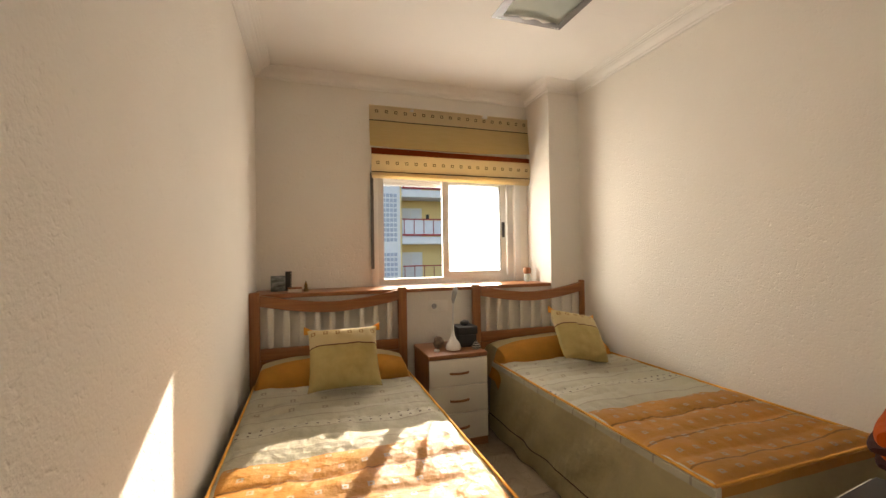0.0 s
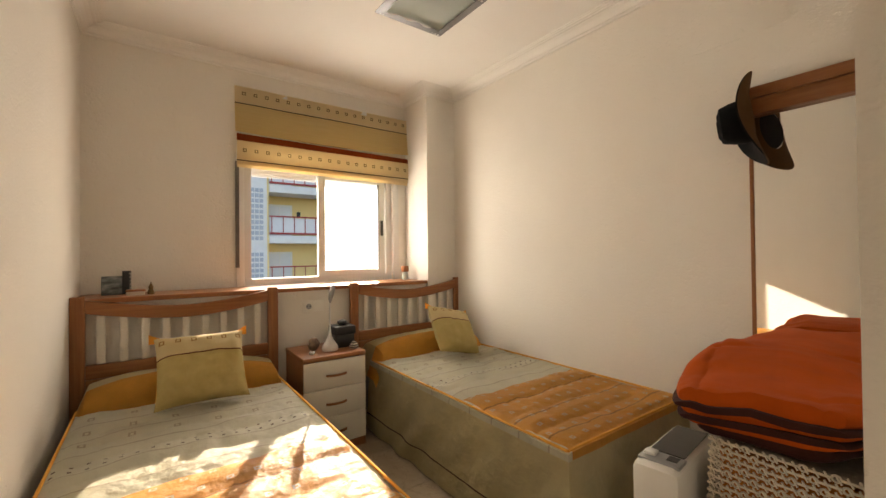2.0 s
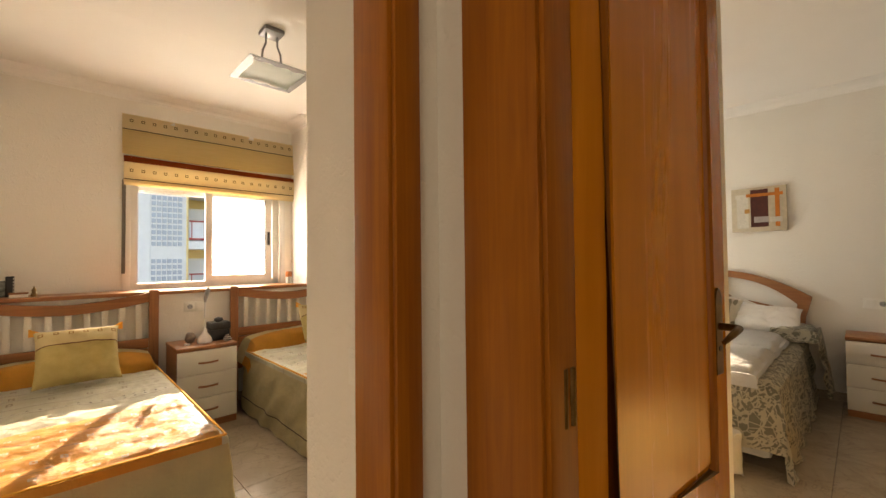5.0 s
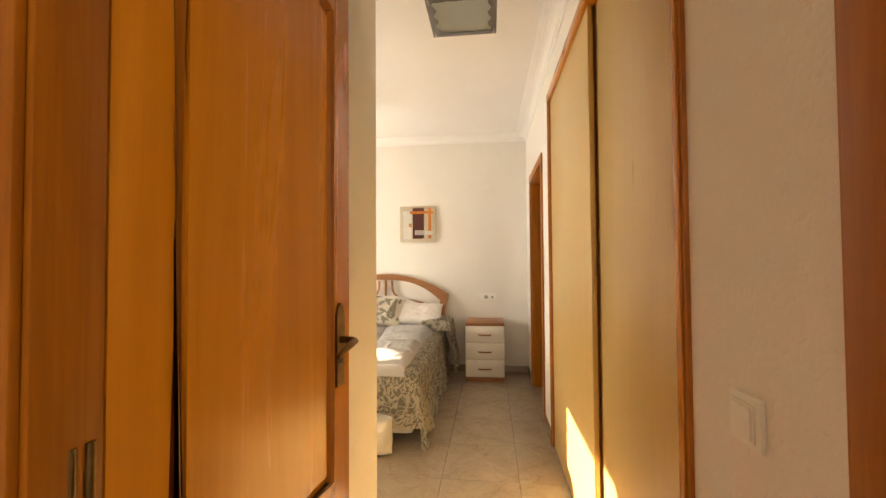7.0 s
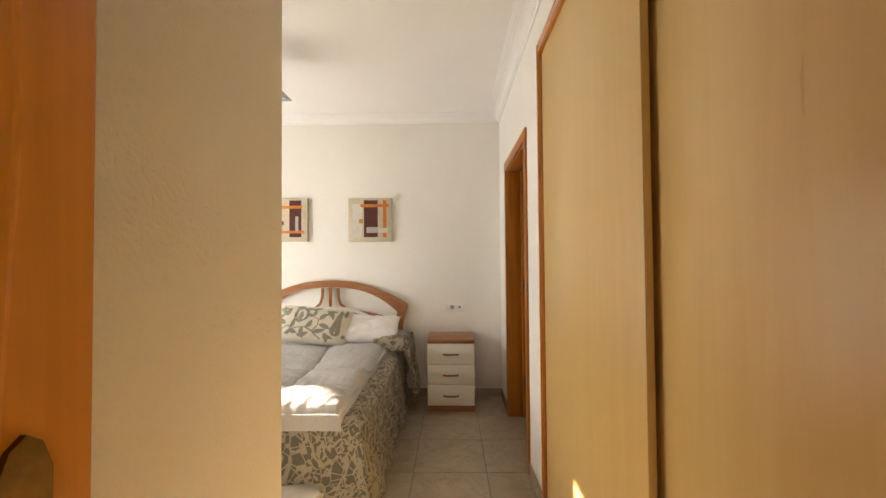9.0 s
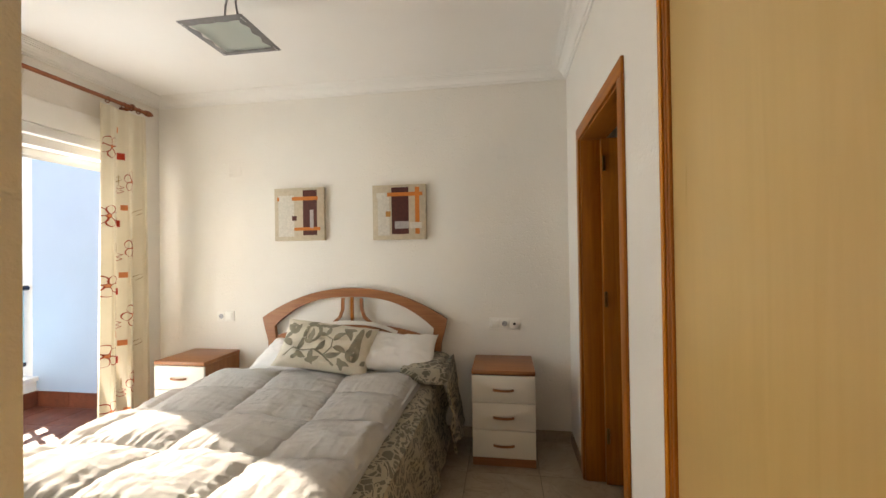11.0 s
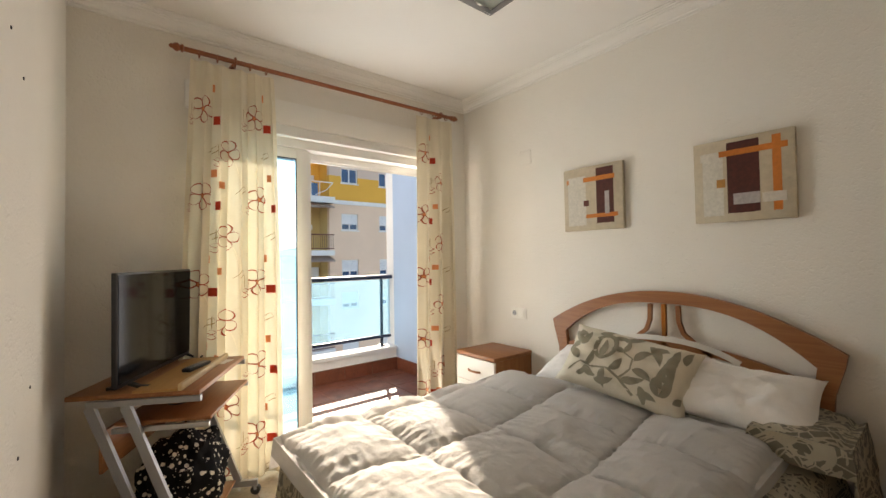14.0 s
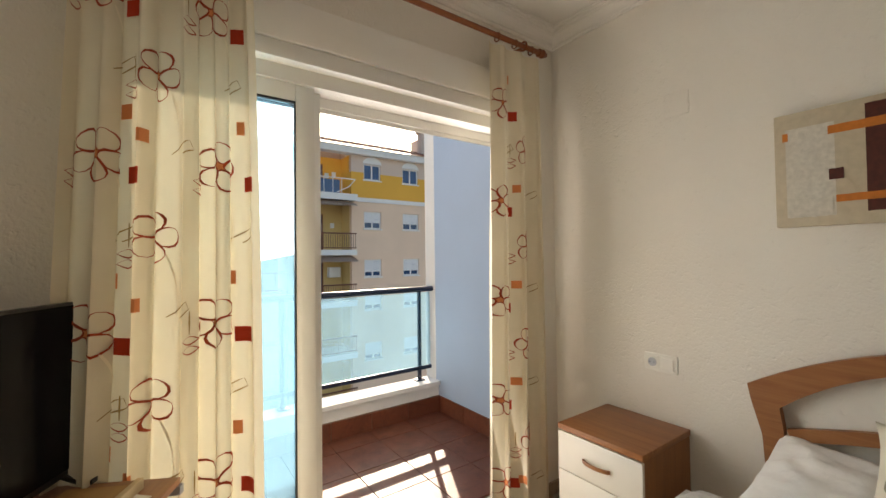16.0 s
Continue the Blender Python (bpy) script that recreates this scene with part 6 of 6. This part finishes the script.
tube(bm, [(0.12 * math.cos(k * 0.5) * (1 - k * 0.02), 0.06 * math.sin(k * 0.5), 0.004 + 0.0007 * k) for k in range(30)], 0.003, 6)
single("cable_coil", bm, BLACK, "coiled black cable on the keyboard shelf", "cable", (4.74, 1.92, 0.6605), 62)

PAW = Nodes("paw_print_fleece", 0.95, spec=0.1)
pv = PAW.coords()
spots = PAW.math("LESS_THAN", PAW.voronoi(pv, 26.0, "F1", 0, 0.8), 0.27)
toes = PAW.math("LESS_THAN", PAW.voronoi(pv, 60.0, "F1", 0, 1.0), 0.20)
PAW.color(PAW.mix(PAW.math("MAXIMUM", spots, PAW.math("MULTIPLY", toes, PAW.math("GREATER_THAN", PAW.noise(pv, 9.0), 0.5))), (0.010, 0.010, 0.011), (0.62, 0.58, 0.50)))
PAW.bump(PAW.noise(pv, 16.0, 4.0), 0.4, 0.015)
bag = thing("pet_blanket", "black fleece pet blanket with paw prints heaped on a box", "blanket", (4.72, 1.90, 0.1005))
bag.matrix_world = pose(4.73, 1.93, 0.1005, 0, 0, 62)
bm = bmesh.new()
bmesh.ops.create_icosphere(bm, subdivisions=5, radius=1.0)
for v in bm.verts:
    c = v.co
    k = 1 + 0.22 * fbm(c.x, c.y, 2.2, c.z * 2.2)
    v.co = Vector((c.x * 0.24 * k, c.y * 0.17 * k, max(0.0, 0.17 + c.z * 0.235 * k)))
part("heap", bm, PAW.m, bag)
tub = thing("storage_box", "grey plastic storage box under the desk", "box", (4.42, 1.62, 0))
tub.matrix_world = pose(4.40, 1.66, 0.0, 0, 0, 28)
part("box", boxes((-0.085, 0.085, -0.12, 0.14, 0.0, 0.28), bevel=0.012), mottled("clear_grey_plastic", (0.42, 0.43, 0.42), 0.9, 8.0, 0.3), tub)
bm = bmesh.new()
tube(bm, [(4.285, 1.55, 0.30), (4.32, 1.57, 0.33), (4.36, 1.60, 0.28), (4.38, 1.63, 0.12), (4.36, 1.68, 0.012), (4.40, 1.78, 0.008)], 0.004, 8)
single("power_cable", bm, BLACK, "black power cable hanging from the wall socket", "cable")
bm = bmesh.new()
tube(bm, [(4.285, 1.47, 0.22), (4.33, 1.50, 0.235), (4.38, 1.53, 0.19), (4.39, 1.56, 0.08), (4.36, 1.60, 0.010), (4.32, 1.66, 0.008)], 0.004, 8)
single("aerial_cable", bm, PVC, "white aerial cable hanging from the wall", "cable")
outlet("wall_socket", "cream wall socket behind the desk", (R2_L, 1.52, 0.30), 90, "o")
bm = bmesh.new()
for yy, zz in ((1.05, 1.93), (1.22, 1.86), (1.35, 0.95), (1.17, 0.80)):
    tube(bm, [(R2_L + 0.0005, yy, zz), (R2_L + 0.003, yy, zz)], 0.005, 8)
single("wall_plug_holes", bm, BLACK, "four dark screw plugs in the plaster wall", "screw plug")

# ---- outside ----
# out of view; its pale colour is chosen to throw sunlight onto the facades
setting("ground", boxes((-400, 400, 4.6, 900, -9.2, -9.0)), mottled("bounce_ground", (0.50, 0.48, 0.44), 0.85, 0.4, 0.9, bump=0.2), "unseen ground between the buildings, pale to bounce sun onto the facades", "ground")
F_PINK = mottled("pink_render", (0.80, 0.60, 0.46), 0.93, 0.6, 0.9, bump=0.2, spec=0.1)
F_ORANGE = mottled("orange_render", (0.80, 0.43, 0.085), 0.93, 0.6, 0.9, bump=0.2, spec=0.1)
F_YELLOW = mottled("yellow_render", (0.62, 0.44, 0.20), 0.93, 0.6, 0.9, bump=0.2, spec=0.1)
F_ROSE = mottled("pale_rose_render", (0.66, 0.52, 0.44), 0.95, 0.6, 0.9, bump=0.2, spec=0.1)
ROOF = Nodes("clay_roof_tiles", 0.85)
rv = ROOF.coords("Object", (1, 1, 1))
ROOF.color(ROOF.ramp(ROOF.wave(rv, 1.6, 0.6, 2.0, 2.0), [(0.2, (0.12, 0.04, 0.025)), (0.7, (0.30, 0.11, 0.07))]))
ROOF = ROOF.m
SHUTTER = mottled("white_shutter", (0.72, 0.73, 0.76), 0.95, 3.0, 0.5, bump=0.1)
BLUE_GLASS = mottled("dark_blue_glass", (0.03, 0.09, 0.22), 0.6, 2.0, 0.08, bump=0.0)
RED_METAL = mottled("red_painted_rail", (0.40, 0.035, 0.030), 0.8, 9.0, 0.45, bump=0.1)
BROWN_METAL = mottled("brown_painted_rail", (0.14, 0.04, 0.025), 0.8, 9.0, 0.45, bump=0.1)
AWNING = Nodes("striped_awning", 0.9)
AWNING.color(AWNING.ramp(AWNING.wave(AWNING.coords(), 2.2), [(0.45, (0.70, 0.66, 0.58)), (0.55, (0.30, 0.12, 0.08))]))
AWNING = AWNING.m

FY = 23.0
house = thing("apartment_building", "orange and pink apartment block with a clay tile roof", "building", (17.0, FY, -9.0))
HX0, HX1, COR = -5.9, 6.0, -2.68                     # local west end, east end, corner beside the loggias


def hbox(name, mat, *rows, parent=house, bevel=0.0, label=""):
    return part(name, boxes(*[(a, b, c, d, e + 9.0, f + 9.0) for a, b, c, d, e, f in rows], bevel=bevel), mat, parent, label, False)


# solid front east of the corner, split round the windows
WIN = [(COR + 0.78, COR + 1.90), (COR + 3.42, COR + 4.58)]
LEVELS = [(-4.65, -3.65), (-1.7, -0.7), (0.25, 1.28), (3.12, 4.14), (6.05, 7.0)]
rows_pink, rows_orange = [], []
edges = [COR] + [e for w in WIN for e in w] + [HX1]
cols = [(edges[i], edges[i + 1]) for i in range(0, len(edges), 2)]
for a, b in cols:
    rows_pink.append((a, b, 0, 0.3, -9.0, 4.70))
    rows_orange.append((a, b, 0, 0.3, 4.95, 6.45))
zs = [-9.0] + [z for l in LEVELS[:4] for z in l] + [4.70]
for a, b in WIN:
    for i in range(0, len(zs), 2):
        rows_pink.append((a, b, 0, 0.3, zs[i], zs[i + 1]))
    rows_orange += [(a, b, 0, 0.3, 4.95, 6.05)]
hbox("wall", F_PINK, *rows_pink, label="pink rendered wall")
hbox("upper_wall", F_ORANGE, *rows_orange, label="orange rendered top storey")
hbox("frieze", F_ROSE, *[(a, b, 0, 0.3, 6.45, 7.45) for a, b in cols], *[(a, b, 0, 0.3, 7.0, 7.45) for a, b in WIN], label="pale rose band")
hbox("cornice", EXTERIOR_WHITE, (HX0, HX1, -0.35, 0.3, 7.45, 7.85), (COR, HX1, -0.06, 0.3, 4.70, 4.95), (HX0, COR, -0.9, -0.78, 4.62, 4.98), label="white cornice bands")
bm = bmesh.new()
sheet(bm, lambda u, v: (HX0 - 0.3 + (HX1 - HX0 + 0.6) * u, -0.5 + 3.2 * v, 7.86 + 9.0 + 1.15 * v + 0.04 * abs(math.sin(u * 150))), 300, 2, 0.05)
part("roof", bm, ROOF, house, "red clay tile roof")
ch = hbox("chimney", F_ROSE, (3.0, 3.6, 1.2, 1.8, 8.4, 10.0), label="rendered chimney")
hbox("chimney_cap", F_ROSE, (2.9, 3.7, 1.1, 1.9, 10.0, 10.15), parent=ch)
hbox("back_volume", F_ROSE, (HX0, 6, 1.7, 9, -9.0, 8.0), (COR, 6, 0.9, 1.699, -9.0, 8.0), label="building core")
hbox("stair_tower", F_ROSE, (4.4, 6.0, 2.0, 5.0, 8.0, 10.4))
for lv, (z0, z1) in enumerate(LEVELS):
    for a, b in WIN:
        wn = hbox("window", EXTERIOR_WHITE, (a, a + 0.07, 0.08, 0.16, z0, z1), (b - 0.07, b, 0.08, 0.16, z0, z1), (a + 0.07, b - 0.07, 0.08, 0.16, z1 - 0.07, z1), (a + 0.07, b - 0.07, 0.08, 0.16, z0, z0 + 0.07),
                  ((a + b) / 2 - 0.04, (a + b) / 2 + 0.04, 0.08, 0.16, z0 + 0.07, z1 - 0.07))
        hbox("pane", BLUE_GLASS, (a + 0.07, b - 0.07, 0.13, 0.15, z0 + 0.07, z1 - 0.07), parent=wn)
        hbox("sill", EXTERIOR_WHITE, (a - 0.05, b + 0.05, -0.06, 0.08, z0 - 0.07, z0), parent=wn)
        if lv < 4:
            hbox("shutter", SHUTTER, *[(a + 0.03, b - 0.03, 0.05, 0.075, z1 - 0.06 - 0.075 * k - 0.07, z1 - 0.06 - 0.075 * k) for k in range(9 if lv != 3 else 8)], parent=wn, label="white roller shutter")
        else:
            bm = bmesh.new()
            pts = [((a + b) / 2 + 0.62 * math.cos(k * math.pi / 12), z1 + 9.0 + 0.42 * math.sin(k * math.pi / 12)) for k in range(13)]
            extrude_xz(bm, pts, -0.03, 0.0)
            part("arch_hood", bm, EXTERIOR_WHITE, wn)
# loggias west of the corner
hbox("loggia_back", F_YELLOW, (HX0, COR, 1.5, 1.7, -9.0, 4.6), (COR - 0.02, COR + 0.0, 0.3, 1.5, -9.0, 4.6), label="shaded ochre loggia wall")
hbox("loggia_top_back", F_ORANGE, (HX0, COR, 1.5, 1.7, 4.9, 7.45), (COR - 0.02, COR + 0.0, 0.3, 1.5, 4.9, 7.45), label="orange loggia wall")
for z in (-7.1, -4.2, -1.3, 1.55, 4.62):
    sl = hbox("loggia_slab", EXTERIOR_WHITE, (HX0, COR - 0.03, -0.85, 1.5, z, z + 0.3))
    if z < 4:
        hbox("handrail", BROWN_METAL, (HX0, COR - 0.05, -0.82, -0.76, z + 1.18, z + 1.25), (HX0, COR - 0.05, -0.81, -0.77, z + 0.38, z + 0.43), parent=sl)
        hbox("baluster", BROWN_METAL, *[(COR - 0.12 - 0.13 * k, COR - 0.10 - 0.13 * k, -0.80, -0.78, z + 0.43, z + 1.18) for k in range(24)], parent=sl)
    else:
        bm = bmesh.new()
        tube(bm, [(HX0, -0.8, z + 10.2), (COR - 0.1, -0.8, z + 10.2)], 0.03, 6)
        tube(bm, [(COR - 0.1, -0.8, z + 10.2), (COR - 0.5, -0.85, z + 9.75), (COR - 1.2, -0.9, z + 9.4)], 0.025, 6)
        for k in range(8):
            tube(bm, [(COR - 0.9 - 0.5 * k, -0.8, z + 10.2), (COR - 0.9 - 0.5 * k, -0.8, z + 9.35)], 0.02, 6)
        part("curved_railing", bm, EXTERIOR_WHITE, sl, "white curved railing")
        hbox("glass_screen", BLUE_GLASS, (HX0, COR - 1.0, -0.79, -0.77, z + 0.35, z + 1.1), parent=sl)
for z in (1.30, 4.40):
    bm = bmesh.new()
    sheet(bm, lambda u, v: (HX0 + (COR - 0.1 - HX0) * u, -0.3 - 0.85 * v, z + 9.0 + 0.22 - 0.30 * v - (0.05 * abs(math.sin(u * 60)) if v > 0.9 else 0)), 120, 8, 0.02)
    part("awning", bm, AWNING, house, "striped canvas awning")
for z0, z1 in ((1.9, 4.0), (5.0, 7.0), (-0.9, 1.2)):
    ld = hbox("loggia_door", BROWN_METAL, (COR - 2.6, COR - 1.2, 1.44, 1.5, z0, z1))
    hbox("pane", BLUE_GLASS, (COR - 2.5, COR - 1.95, 1.42, 1.44, z0 + 0.1, z1 - 0.1), (COR - 1.85, COR - 1.3, 1.42, 1.44, z0 + 0.1, z1 - 0.1), parent=ld)
hbox("air_conditioner", EXTERIOR_WHITE, (COR - 0.95, COR - 0.25, 1.1, 1.5, 0.25, 0.85), bevel=0.03, label="white air conditioner unit")
for k, (x, z) in enumerate(((-0.5, 6.3), (-0.95, 6.2), (-0.62, 3.2))):
    hbox("wall_plaque", EXTERIOR_WHITE, (COR + x - 0.12, COR + x + 0.12, 1.46, 1.5, z, z + 0.3), label="small framed plaque")

# block seen from the twin bedroom
house2 = thing("apartment_building", "white tower with glass blocks beside yellow balconies", "building", (7.1, 24.0, -9.0))


def gbox(name, mat, *rows, parent=house2, bevel=0.0, label=""):
    return part(name, boxes(*[(a, b, c, d, e + 9.0, f + 9.0) for a, b, c, d, e, f in rows], bevel=bevel), mat, parent, label, False)


gbox("stair_tower", EXTERIOR_WHITE, (-9.5, 0.0, 0.1, 3.0, -9.0, 7.6), label="white rendered stair tower")
GLASSBLOCK = mottled("grey_glass_block", (0.42, 0.46, 0.54), 0.85, 5.0, 0.2, bump=0.1)
gb = gbox("glass_block_field", EXTERIOR_WHITE, (-1.55, -0.15, 0.06, 0.1, -9.0, 5.0))
for j in range(22):
    if j in (10, 11):
        continue
    for i in range(6):
        gbox("glass_block", GLASSBLOCK, (-1.50 + 0.225 * i, -1.33 + 0.225 * i, 0.02, 0.058, -1.4 + 0.29 * j, -1.2 + 0.29 * j), parent=gb, bevel=0.0)
F_LEMON = mottled("lemon_render", (0.86, 0.66, 0.32), 0.95, 0.6, 0.9, bump=0.2, spec=0.1)
gbox("balcony_back", F_LEMON, (0.0, 3.75, 1.6, 1.8, -9.0, 7.6), (0.0, 0.10, 0.1, 1.6, -9.0, 7.6), label="yellow balcony wall")
for z in (-6.4, -3.6, -0.85, 1.93, 4.72):
    sl = gbox("balcony_slab", EXTERIOR_WHITE, (0.101, 3.75, -0.1, 1.6, z, z + 0.42 if z > 0 else z + 0.3), label="pale blue-white balcony slab")
    gbox("handrail", RED_METAL, (0.1, 3.75, -0.10, -0.03, z + 1.43, z + 1.50), (0.1, 3.75, -0.09, -0.04, z + 0.48, z + 0.58), parent=sl)
    for k in range(6):
        gbox("baluster", RED_METAL, (0.2 + 0.6 * k, 0.235 + 0.6 * k, -0.085, -0.045, z + 0.58, z + 1.43), parent=sl)
    if z > 0:
        gbox("screen", SHUTTER, (0.12, 3.75, -0.02, 0.0, z + 0.58, z + 1.40), parent=sl, label="white balcony screen")
    dw = gbox("balcony_door", EXTERIOR_WHITE, (0.30, 0.40, 1.5, 1.6, z + 0.42, z + 2.3), (1.62, 1.72, 1.5, 1.6, z + 0.42, z + 2.3), (0.40, 1.62, 1.5, 1.6, z + 2.2, z + 2.3), (0.97, 1.03, 1.5, 1.6, z + 0.42, z + 2.2))
    gbox("shutter", SHUTTER, (0.40, 0.97, 1.52, 1.56, z + 0.42, z + 2.2), (1.03, 1.62, 1.52, 1.56, z + 0.42, z + 2.2), parent=dw, label="white shutter")
for cx, cz in ((2.1, 3.55), (3.75, 3.6)):
    gbox("wall_lantern", BLACK, (cx - 0.09, cx + 0.09, 1.4, 1.6, cz, cz + 0.3), bevel=0.03, label="dark wall lantern")
gbox("roof", EXTERIOR_WHITE, (-9.5, 3.75, 0.0, 5.0, 7.6, 7.8))

# ---- floor tiles, laid last ----
def tile_mesh(name, s, h, material):
    bm = bmesh.new()
    box(bm, -s / 2, s / 2, -s / 2, s / 2, -h, 0.0)
    top = [e for e in bm.edges if all(v.co.z > -0.0001 for v in e.verts)]
    bmesh.ops.bevel(bm, geom=top, offset=0.0015, segments=1, profile=0.5, affect="EDGES")
    me = bpy.data.meshes.new(name)
    bm.to_mesh(me)
    bm.free()
    me.materials.append(material)
    return me


def lay(parent, me, pitch, x0, x1, y0, y1, inside):
    i = 0
    nx, ny = int((x1 - x0) / pitch) + 1, int((y1 - y0) / pitch) + 1
    for a in range(nx):
        for b in range(ny):
            x, y = x0 + (a + 0.5) * pitch, y0 + (b + 0.5) * pitch
            if not inside(x, y):
                continue
            ob = new("tile", me)
            ob.parent = parent
            ob.location = (x, y, 0.0)
            ob.rotation_euler = (0, 0, random.Random(a * 91 + b).choice((0, 1, 2, 3)) * math.pi / 2)


PITCH = 0.452
lay(floor, tile_mesh("tile", PITCH - 0.0022, 0.0118, TILE), PITCH, 0.13, 7.1, -2.12, 3.95,
    lambda x, y: (y < 2.32) or (x < 4.3))
lay(bfloor, tile_mesh("terracotta", 0.335, 0.0118, TERRACOTTA), 0.34, 4.35, 7.15, R2_N + 0.225, BALY + 0.1, lambda x, y: True)
skirt = setting("baseboard_balcony", boxes((BAL0 + 0.45, BAL1, BALY + 0.005, BALY + 0.0195, -0.005, 0.14)), GROUT, "terracotta skirting under the parapet", "skirting")
for k in range(8):
    ob = part("tile", boxes((BAL1 - 0.335 - 0.34 * k, BAL1 - 0.34 * k, BALY - 0.004, BALY + 0.0045, 0.0, 0.14), bevel=0.0015), TERRACOTTA, skirt, "", False)
for k in range(3):
    part("tile", boxes((BAL1 - 0.009, BAL1 - 0.0005, BALY - 0.345 - 0.34 * k, BALY - 0.010 - 0.34 * k, 0.0, 0.14), bevel=0.0015), TERRACOTTA, skirt, "", False)
